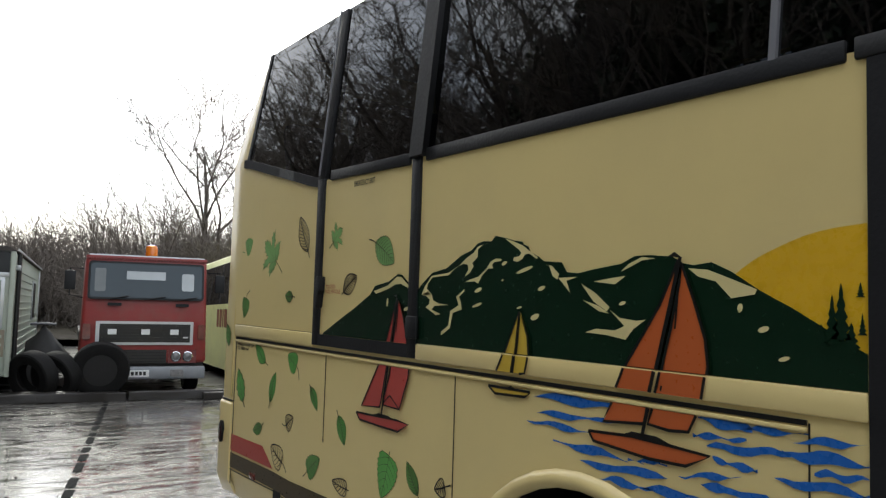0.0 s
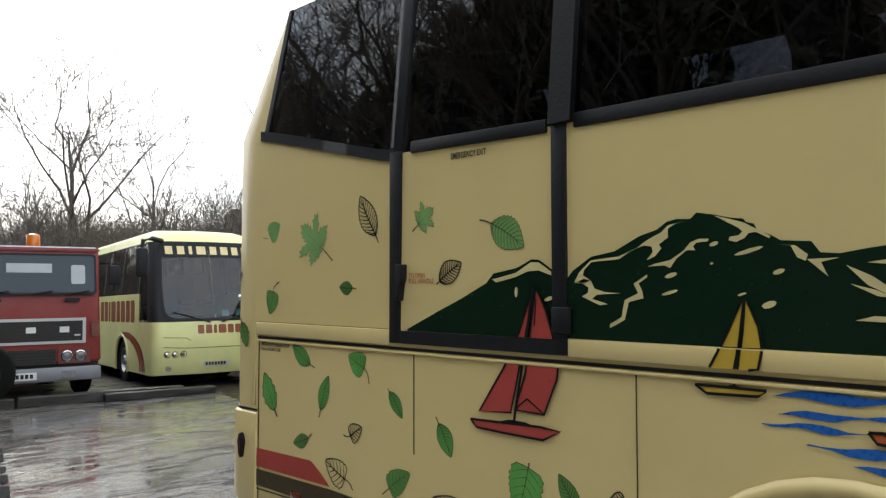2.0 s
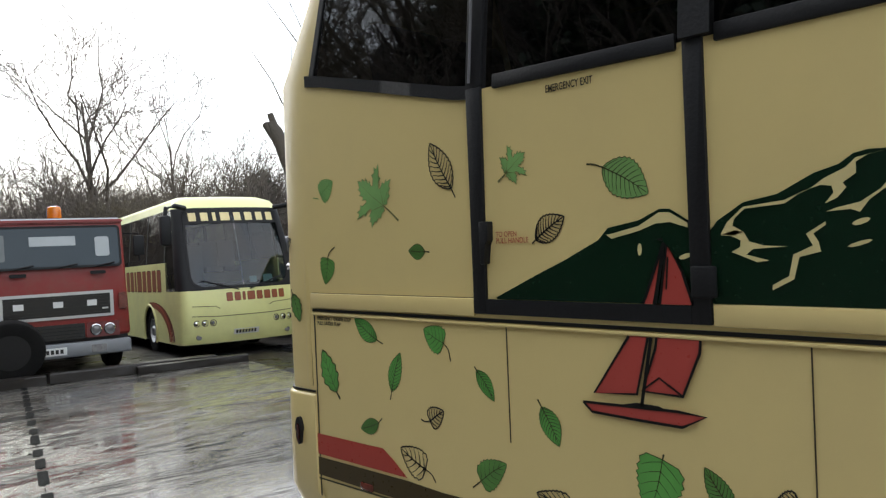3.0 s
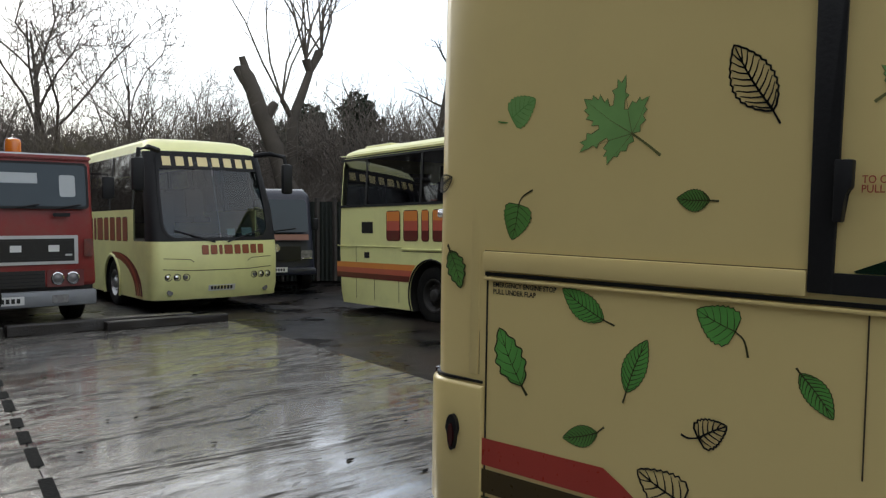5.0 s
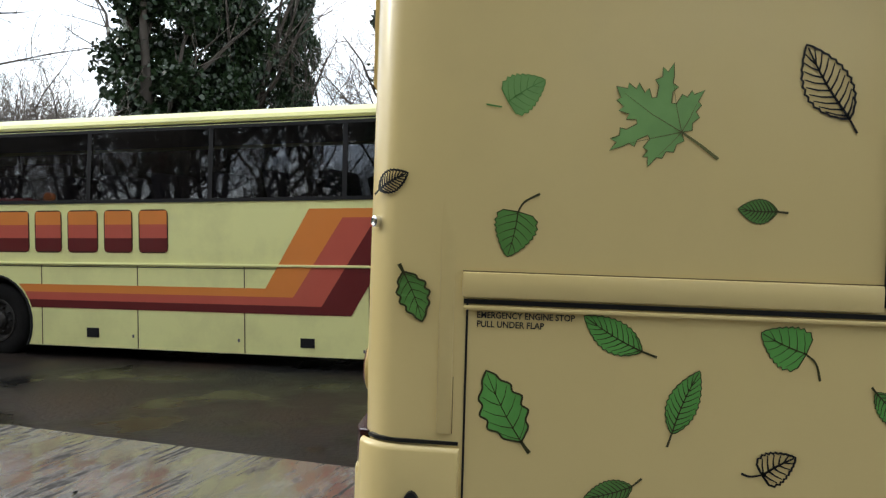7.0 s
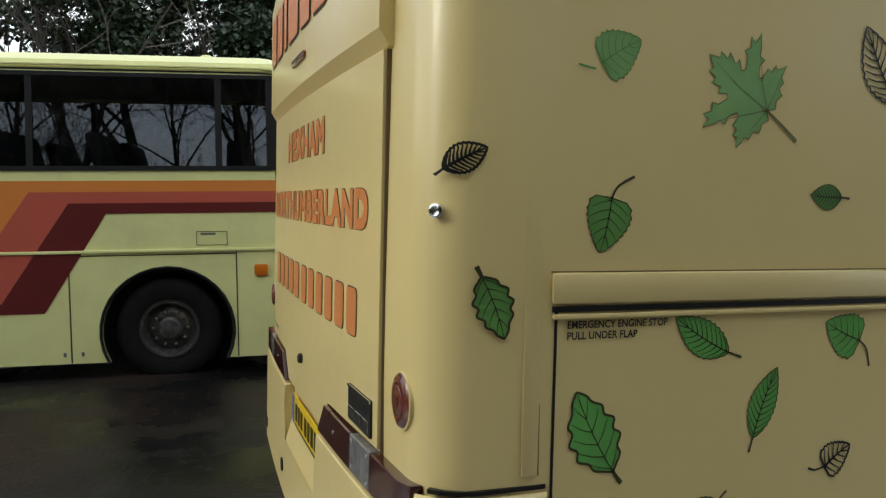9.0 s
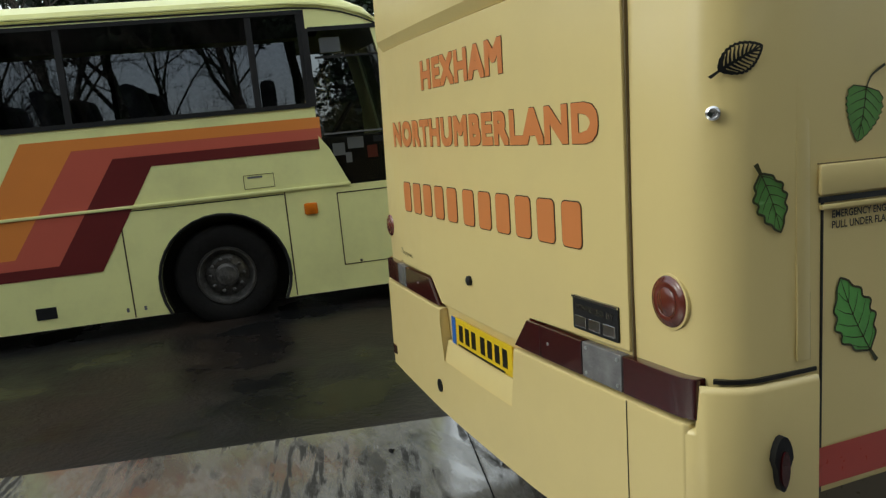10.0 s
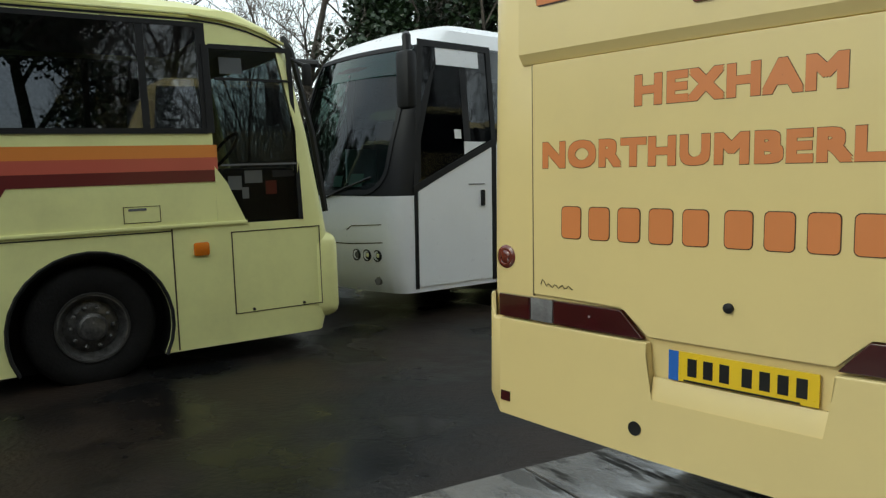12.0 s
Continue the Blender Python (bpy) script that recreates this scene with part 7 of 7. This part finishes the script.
# ---- trees ----
def branch(wood, twig, rnd, p, d, length, radius, depth, droop, kids, reach=(0.5, 0.78)):
    n = 4 if depth < 2 else 3
    pts, cur, dirn = [p], p.copy(), d.normalized()
    for _ in range(n):
        dirn = (dirn + Vector((rnd.gauss(0, 0.13 if depth == 0 else 0.2), rnd.gauss(0, 0.13 if depth == 0 else 0.2), rnd.gauss(0.03, 0.08) - droop * depth * 0.02))).normalized()
        cur = cur + dirn * length / n
        pts.append(cur.copy())
    end = 0.16 if depth == 0 else 0.3
    radii = [radius * (1 - (1 - end) * k / n) for k in range(n + 1)]
    tube(wood if depth < 2 else twig, pts, radii, sides=(7, 5, 3, 3, 3)[min(depth, 4)], cap=False)
    if depth >= len(kids):
        return
    for k in range(kids[depth]):
        t = (0.3 if depth else 0.27) + (0.7 if depth else 0.73) * (k + rnd.random() * 0.8) / kids[depth]
        t = min(t, 0.99)
        i = min(int(t * n), n - 1)
        start = pts[i].lerp(pts[i + 1], t * n - i)
        axis = (pts[i + 1] - pts[i]).normalized()
        side = axis.orthogonal().normalized()
        side.rotate(Matrix.Rotation(rnd.uniform(0, math.tau), 3, axis))
        open_ = rnd.uniform(0.55, 1.0)
        out = (axis * (1 - open_ * 0.45) + side * open_ * 0.8 + Vector((0, 0, 0.22))).normalized()
        branch(wood, twig, rnd, start, out, length * rnd.uniform(*(reach if depth == 0 else (0.42, 0.66))) * (1.15 - 0.45 * t), max(radius * (1 - 0.6 * t) * 0.45, 0.009), depth + 1, droop, kids, reach)


def bare_tree(seed, height, radius, kids, label, droop=1.0, lean=(0, 0), reach=(0.5, 0.78)):
    rnd = random.Random(seed)
    wood, twig = bmesh.new(), bmesh.new()
    branch(wood, twig, rnd, Vector((0, 0, -0.2)), Vector((lean[0], lean[1], 1)), height * 0.72, radius, 0, droop, kids, reach)
    t = thing("bare_tree", pose(0, 0, 0), label, "tree", "bare trees round the yard")
    part("trunk", wood, BARK, t, smooth=60)
    part("crown", twig, TWIG, t, smooth=0)
    return t


def leaf_cloud(bm, rnd, centers, count, size, squash=1.0):
    for _ in range(count):
        c, rad = rnd.choice(centers)
        v = Vector((rnd.gauss(0, 1), rnd.gauss(0, 1), rnd.gauss(0, 1))).normalized() * rad * rnd.uniform(0.55, 1.08)
        v.z *= squash
        p = c + v
        a = Vector((rnd.gauss(0, 1), rnd.gauss(0, 1), rnd.gauss(0, 0.6))).normalized() * size * rnd.uniform(0.6, 1.4)
        b = a.orthogonal().normalized() * a.length * 0.42
        b.rotate(Matrix.Rotation(rnd.uniform(0, 3), 3, a.normalized()))
        q = [bm.verts.new(p - a * 0.5), bm.verts.new(p + b), bm.verts.new(p + a * 0.5), bm.verts.new(p - b)]
        bm.faces.new((q[0], q[1], q[2]))
        bm.faces.new((q[0], q[2], q[3]))


def ivy_tree(seed, height, spread, label, count=9000, conifer=False):
    rnd = random.Random(seed)
    t = thing("conifer_tree" if conifer else "ivy_tree", pose(0, 0, 0), label, "tree", "evergreen trees behind the coaches")
    wood, twig = bmesh.new(), bmesh.new()
    branch(wood, twig, rnd, Vector((0, 0, -0.2)), Vector((rnd.uniform(-0.05, 0.05), 0, 1)), height * 0.95, 0.2 + height * 0.012, 0, 1.0, (7, 4, 3))
    part("trunk", wood, BARK, t, smooth=60)
    part("branching", twig, TWIG, t, smooth=0)
    bm = bmesh.new()
    centers = []
    for k in range(72):
        z = height * rnd.uniform(0.06, 0.96)
        w = spread * ((1 - (z / height) ** 1.4) * 0.9 + 0.18) if conifer else spread * (0.35 + 0.75 * math.sin(math.pi * min(1, z / height * 0.95 + 0.05)) * rnd.uniform(0.5, 1.1))
        a = rnd.uniform(0, math.tau)
        centers.append((Vector((math.cos(a) * w * rnd.uniform(0.1, 0.8), math.sin(a) * w * rnd.uniform(0.1, 0.8), z)), rnd.uniform(0.3, 0.75) * spread * 0.55))
    leaf_cloud(bm, rnd, centers, count, 0.17 if not conifer else 0.22)
    part("crown", bm, CONIFER if conifer else IVY, t, smooth=0)
    return t


def polar(yaw, dist, eye=(-0.5, 3.0)):
    return eye[0] + dist * math.sin(radians(yaw)), eye[1] + dist * math.cos(radians(yaw))


def bush(seed, height, spread, stems, label):
    """A leafless shrub: many stems from the ground, each with fine side twigs."""
    rnd = random.Random(seed)
    twig = bmesh.new()
    for k in range(stems):
        a = rnd.uniform(0, math.tau)
        p = Vector((math.cos(a) * spread * 0.4 * rnd.random(), math.sin(a) * spread * 0.4 * rnd.random(), -0.3))
        branch(twig, twig, rnd, p, Vector((math.cos(a) * rnd.uniform(0.1, 0.6), math.sin(a) * rnd.uniform(0.1, 0.6), 1)), height * rnd.uniform(0.6, 1.0), 0.035, 2, 0.0, (0, 0, 9, 4))
    t = thing("bare_bush", pose(0, 0, 0), label, "bush", "leafless bushes along the wood")
    part("crown", twig, TWIG, t, smooth=0)
    return t


KINDS = [bare_tree(21, 9.5, 0.15, (12, 8, 5, 3), "tall bare winter tree with fine twigs", reach=(0.45, 0.7)), bare_tree(22, 8.5, 0.13, (10, 6, 5, 3), "bare winter tree with a wide crown of twigs", 1.4),
         bare_tree(23, 11, 0.18, (8, 6, 5, 3), "tall bare winter tree with upright limbs", 0.5), bare_tree(24, 5.5, 0.07, (10, 7, 4), "small bare thicket tree at the edge of the wood", 1.0)]
KINDS[0].matrix_world = pose(*polar(21.6, 29), -0.3, 0, 0, 20)
KINDS[0].scale = (1.4, 1.4, 1.25)
BUSH = [bush(61, 4.6, 2.6, 26, "leafless brown bush of fine twigs"), bush(62, 3.6, 3.0, 30, "low leafless brown bush with fine twigs")]
BUSH[0].matrix_world = pose(*polar(24.5, 27), -0.3)
BUSH[1].matrix_world = pose(*polar(18.0, 31), -0.3)
KINDS[1].matrix_world = pose(*polar(25.8, 28), 0, 0, 0, 0)
KINDS[2].matrix_world = pose(*polar(2.5, 36), 0, 0, 0, 140)
KINDS[3].matrix_world = pose(*polar(28.5, 23), 0, 0, 0, 0)
rt = random.Random(77)


def plant(kind, yaw, dist, size, eye=(-0.5, 3.0)):
    x, y = polar(yaw, dist, eye)
    copy_thing(kind, pose(x, y, fall(y), 0, 0, rt.uniform(0, 360)) @ Matrix.Scale(size, 4)).scale = (size, size, size * rt.uniform(0.92, 1.08))


for yaw, dist, k, size in ((17.5, 34, 1, 0.8), (23.5, 33, 3, 1.1), (19.2, 38, 3, 1.3), (28, 27, 1, 0.75), (30.5, 30, 0, 0.8), (31.5, 25, 3, 1.1), (33, 33, 1, 0.9), (40, 28, 3, 1.3), (41.8, 30, 1, 0.78), (44.5, 27, 3, 1.2), (46, 33, 0, 0.75), (52, 30, 1, 0.85)):
    plant(KINDS[k], yaw, dist, size)
for yaw, dist, k, size in ((54, 33, 3, 1.4), (56, 30, 2, 0.8), (65, 33, 2, 1.0), (71, 30, 1, 1.1), (75.5, 27, 0, 1.0), (79, 31, 2, 1.0), (86, 28, 1, 1.0), (91, 30, 0, 1.1), (102, 27, 2, 1.0), (109, 29, 1, 1.0), (114, 27, 0, 1.0), (118, 24, 0, 1.1), (121.5, 27, 2, 0.9), (125, 24, 1, 1.0), (130, 31, 2, 1.0)):
    plant(KINDS[k], yaw, dist, size)
for k in range(46):
    yaw = -6 + k * 1.35 + rt.uniform(-0.6, 0.6)
    plant(KINDS[rt.choice((0, 1, 1, 3))], yaw, rt.uniform(50, 66), rt.uniform(0.6, 0.8) if yaw < 18 else rt.uniform(0.6, 0.95))
for k in range(64):
    yaw = 14.5 + k * 0.62 + rt.uniform(-0.3, 0.3)
    plant(BUSH[k % 2], yaw, rt.uniform(26, 36), rt.uniform(0.95, 1.35) if yaw > 17 else rt.uniform(0.6, 0.8))
for k in range(60):
    yaw = -8 + k * 0.55 + rt.uniform(-0.3, 0.3)
    plant(BUSH[k % 2], yaw, rt.uniform(40, 56), rt.uniform(1.05, 1.5))
for k in range(30):
    yaw = 54 + k * 3.0 + rt.uniform(-0.6, 0.6)
    if not 79 < yaw < 99:
        plant(BUSH[k % 2], yaw, rt.uniform(26, 33), rt.uniform(0.9, 1.3))
# wood on the near side of the yard, mirrored in the coach windows
for k in range(58):
    y = -14 + k * 1.3 + rt.uniform(-0.5, 0.5)
    x = -rt.uniform(9.5, 14.5)
    copy_thing(KINDS[rt.choice((0, 1, 2, 2, 0))], pose(x, y, 0, 0, 0, rt.uniform(0, 360))).scale = (2.0, 2.0, rt.uniform(1.4, 1.8)) if y > 18 else (1.3, 1.3, rt.uniform(1.2, 1.6))
for k in range(50):
    copy_thing(BUSH[k % 2], pose(-rt.uniform(11, 14), -14 + k * 1.3, 0, 0, 0, rt.uniform(0, 360))).scale = (1.1, 1.1, 1.2)
for k in range(12):
    copy_thing(KINDS[rt.choice((0, 1, 2))], pose(-14 + k * 2.6, -19 - rt.uniform(0, 5), 0, 0, 0, rt.uniform(0, 360))).scale = (1.2, 1.2, 1.2)

def pine(seed, height, label):
    """A tall evergreen with a bare lower stem and a dark ragged crown."""
    rnd = random.Random(seed)
    t = thing("conifer_tree", pose(0, 0, 0), label, "tree", "evergreen trees behind the coaches")
    wood, twig = bmesh.new(), bmesh.new()
    branch(wood, twig, rnd, Vector((0, 0, -0.2)), Vector((0.03, 0, 1)), height * 0.95, 0.24, 0, 1.0, (6, 4, 3))
    part("trunk", wood, BARK, t, smooth=60)
    part("branching", twig, TWIG, t, smooth=0)
    bm = bmesh.new()
    centers = [(Vector((rnd.gauss(0, 1.2), rnd.gauss(0, 1.2), height * rnd.uniform(0.55, 0.98))), rnd.uniform(0.4, 0.9)) for _ in range(34)]
    leaf_cloud(bm, rnd, centers, 9000, 0.18)
    part("crown", bm, IVY, t, smooth=0)
    return t


EVER = [ivy_tree(31, 9.5, 2.1, "tall tree thickly clad in dark ivy", 19000), ivy_tree(32, 8.0, 2.6, "spreading tree clad in dark ivy", 18000), ivy_tree(33, 6.0, 2.2, "dark bushy conifer at the wood edge", 9000, True), pine(34, 9.6, "tall evergreen with a bare stem and dark ragged crown")]
for ob, (yaw, dist) in zip(EVER, ((60.6, 27), (66.0, 27.5), (42.5, 31), (84.0, 27))):
    x, y = polar(yaw, dist)
    ob.matrix_world = pose(x, y, 0, 0, 0, yaw * 7)
EVER[0].scale, EVER[1].scale = (1.05, 1.05, 1.2), (0.85, 0.85, 1.25)
x, y = polar(69.8, 27)
copy_thing(EVER[0], pose(x, y, 0, 0, 0, 40)).scale = (0.42, 0.42, 1.1)
for yaw, dist, k, size in ((63.8, 29, 0, 1.1), (80.5, 27, 3, 0.95), (91.5, 26, 3, 1.0), (95.5, 28, 3, 1.05), (99, 26, 1, 0.95), (36.8, 30, 2, 0.9), (32.5, 31, 2, 0.85), (39, 33, 2, 1.0), (46.5, 33, 2, 0.8), (29.5, 33, 2, 0.7), (24, 40, 2, 0.9)):
    plant(EVER[k], yaw, dist, size)
plant(KINDS[2], 118.1, 25, 1.25, (0.96, 6.8))
for yaw, dist, k, size in ((129, 23, 1, 0.95), (133, 25, 0, 0.85), (137, 23, 1, 1.0), (142, 25, 0, 1.0)):
    plant(EVER[k], yaw, dist, size, (1.5, 7.3))
for x, y, k, s in ((-10.5, 7.5, 0, 1.25), (-11.5, 9.5, 1, 1.35), (-10, 11.5, 0, 1.25), (-11.5, 13.5, 1, 1.3), (-10.5, 16.5, 0, 1.2), (-13, -4, 1, 0.7), (-13, -9.5, 0, 0.7)):
    copy_thing(EVER[k], pose(x, y, 0, 0, 0, x * 40)).scale = (s, s, s)

for k in range(4):
    s = rt.uniform(1.5, 1.9)
    copy_thing(EVER[k % 2], pose(-rt.uniform(10.5, 12.5), 6.4 + k * 3.4 + rt.uniform(-0.5, 0.5), 0, 0, 0, k * 47)).scale = (s * 0.9, s * 0.9, s)

# cut stump, pollard and slim tree
stump = thing("lopped_trunk", pose(*polar(37.4, 24), -0.3), "thick lopped tree trunk cut off high above the van", "tree")
bm = bmesh.new()
rs = random.Random(3)
right = Vector((math.cos(radians(36)), -math.sin(radians(36)), 0))


def stump_at(z):
    return right * (0.10 - 0.30 * max(0.0, z - 2.6) - 0.05 * z) + Vector((0, 0, z))


tube(bm, [stump_at(-0.3 + 0.42 * k) + right * rs.uniform(-0.03, 0.03) for k in range(16)] + [stump_at(6.35) - right * 0.06], [(0.34 - 0.008 * k) * rs.uniform(0.82, 1.14) for k in range(16)] + [0.13], 14)
tube(bm, [stump_at(4.85) + right * 0.15, stump_at(5.15) + right * 0.42, stump_at(5.28) + right * 0.55], [0.17, 0.15, 0.11], 9)
tube(bm, [stump_at(5.9) - right * 0.1, stump_at(6.3) - right * 0.24], [0.18, 0.12], 9)
tube(bm, [stump_at(6.1) + right * 0.02, stump_at(6.62) + right * 0.03], [0.15, 0.10], 9)
for v in bm.verts:
    v.co += Vector((rs.uniform(-0.025, 0.025), rs.uniform(-0.025, 0.025), rs.uniform(-0.02, 0.02)))
part("trunk", bm, BARK, stump, smooth=50)
pollard = thing("pollarded_tree", pose(*polar(37.5, 25), 0), "pollarded tree with long thin regrowth above the van", "tree")
bm, tw = bmesh.new(), bmesh.new()
tube(bm, [(0, 0, 0), (0.0, 0, 2.4), (0.05, 0, 4.6), (0.5, 0, 5.6), (0.75, 0, 6.2)], [0.26, 0.19, 0.17, 0.14, 0.12], 9)
tube(bm, [(0.75, 0, 6.2), (1.15, 0, 6.9)], [0.11, 0.16], 8)
tube(bm, [(0.75, 0, 6.2), (0.6, 0, 6.6)], [0.11, 0.15], 8)
tube(bm, [(0.05, 0, 4.6), (-0.35, 0, 5.2)], [0.1, 0.08], 8)
part("trunk", bm, BARK, pollard, smooth=50)
rp = random.Random(8)
for bx, bz, num in ((1.25, 6.9, 7), (0.6, 6.6, 7), (-0.35, 5.2, 4)):
    for k in range(num):
        dx, ln = rp.uniform(-0.45, 0.45) - (0.35 if bx < 0 else 0), rp.uniform(2.2, 4.2)
        branch(tw, tw, rp, Vector((bx, 0, bz)), Vector((dx, rp.uniform(-0.4, 0.4), 1)), ln, 0.045, 2, 0.0, (0, 0, 3))
part("regrowth", tw, TWIG, pollard, smooth=0)
slim = thing("bare_tree", pose(*polar(48.2, 26), 0), "slim leaning bare tree with sparse long side branches", "tree", "bare trees round the yard")
bm, tw = bmesh.new(), bmesh.new()
rp = random.Random(52)
right = Vector((math.cos(radians(48)), -math.sin(radians(48)), 0))
trunk_pts = [right * (0.16 * z * 0.8 + 0.05 * math.sin(z * 1.3)) + Vector((0, 0, z)) - right * 0.45 for z in [1.5 * k for k in range(11)]]
tube(bm, trunk_pts, [0.125 - 0.009 * k for k in range(11)], 8)
part("trunk", bm, BARK, slim, smooth=60)
for z, side, rise, ln in ((4.3, -0.9, 0.7, 1.5), (5.2, -1.0, 0.5, 1.3), (5.6, 1.0, 0.42, 3.6), (6.6, -0.8, 1.0, 1.0), (7.2, 1.0, 0.25, 1.6), (8.2, 0.7, 0.9, 1.4), (9.4, -0.8, 0.8, 1.2), (10.4, 0.9, 0.6, 1.6), (4.6, 0.9, 0.9, 2.2), (11.5, -0.7, 0.9, 1.3)):
    k = z / 1.5
    at = trunk_pts[int(k)].lerp(trunk_pts[int(k) + 1], k - int(k))
    branch(tw, tw, rp, at, right * side + Vector((rp.uniform(-0.3, 0.3), rp.uniform(-0.3, 0.3), rise)), ln, 0.05, 2, 0.0, (0, 0, 5, 2))
part("crown", tw, BARK, slim, smooth=0)

# thicket and verge
r = random.Random(90)
bm = bmesh.new()
for k in range(5200):
    yaw = r.uniform(-10, 150)
    d = r.choice((r.uniform(24, 30), r.uniform(30, 48), r.uniform(44, 62))) if yaw > 14 else r.uniform(40, 64)
    x, y = polar(yaw, d)
    h = r.uniform(1.0, 2.6) * ((1.0 if 33 < yaw < 60 else 1.35) if yaw > 26 else 0.95)
    top = Vector((x + r.gauss(0, 0.5), y + r.gauss(0, 0.5), h))
    tube(bm, [(x, y, -0.1), ((x + top.x) / 2 + r.gauss(0, 0.12), (y + top.y) / 2 + r.gauss(0, 0.12), h * 0.55), top], [0.025, 0.017, 0.006], 3, cap=False)
tagged(part("thicket", bm, THICKET, smooth=0), "brown leafless thicket along the edge of the wood", "thicket", kind="stuff")
bm = bmesh.new()
for k in range(1500):
    yaw = r.uniform(-12, 150)
    if 79 < yaw < 99:
        continue
    d = r.uniform(27, 60) if yaw > 14 else r.uniform(42, 62)
    x, y = polar(yaw, d)
    leaf_cloud(bm, r, [(Vector((x, y, r.uniform(0.2, 1.5) * (1.5 if yaw > 26 else 1.0))), r.uniform(0.4, 1.0))], 24, 0.28)
tagged(part("scrub", bm, SCRUB, smooth=0), "dense brown scrub at the foot of the wood", "scrub", kind="stuff")
bm = bmesh.new()
for k in range(600):
    x, y = -r.uniform(10.5, 15.0), r.uniform(-16, 20)
    leaf_cloud(bm, r, [(Vector((x, y, r.uniform(0.2, 1.8))), r.uniform(0.4, 0.9))], 24, 0.26)
tagged(part("scrub", bm, SCRUB, smooth=0), "dense brown scrub along the near side of the yard", "scrub", kind="stuff")
bm = bmesh.new()
prev = None
for k in range(61):
    yaw = -40 + k * 4
    row = []
    for d, z in ((22 if 20 < yaw < 130 else 34, -0.02), (26 if 20 < yaw < 130 else 38, 0.15), (45, 0.4), (130, 1.0), (250, 1.5)):
        x, y = polar(yaw, d)
        row.append(bm.verts.new((x, y, z + (r.uniform(-0.08, 0.12) if z > 0 else 0))))
    if prev:
        for a in range(4):
            bm.faces.new((prev[a], prev[a + 1], row[a + 1], row[a]))
    prev = row
tagged(part("verge", bm, MUD, smooth=60), "muddy verge strewn with leaf litter", "verge", kind="structure")
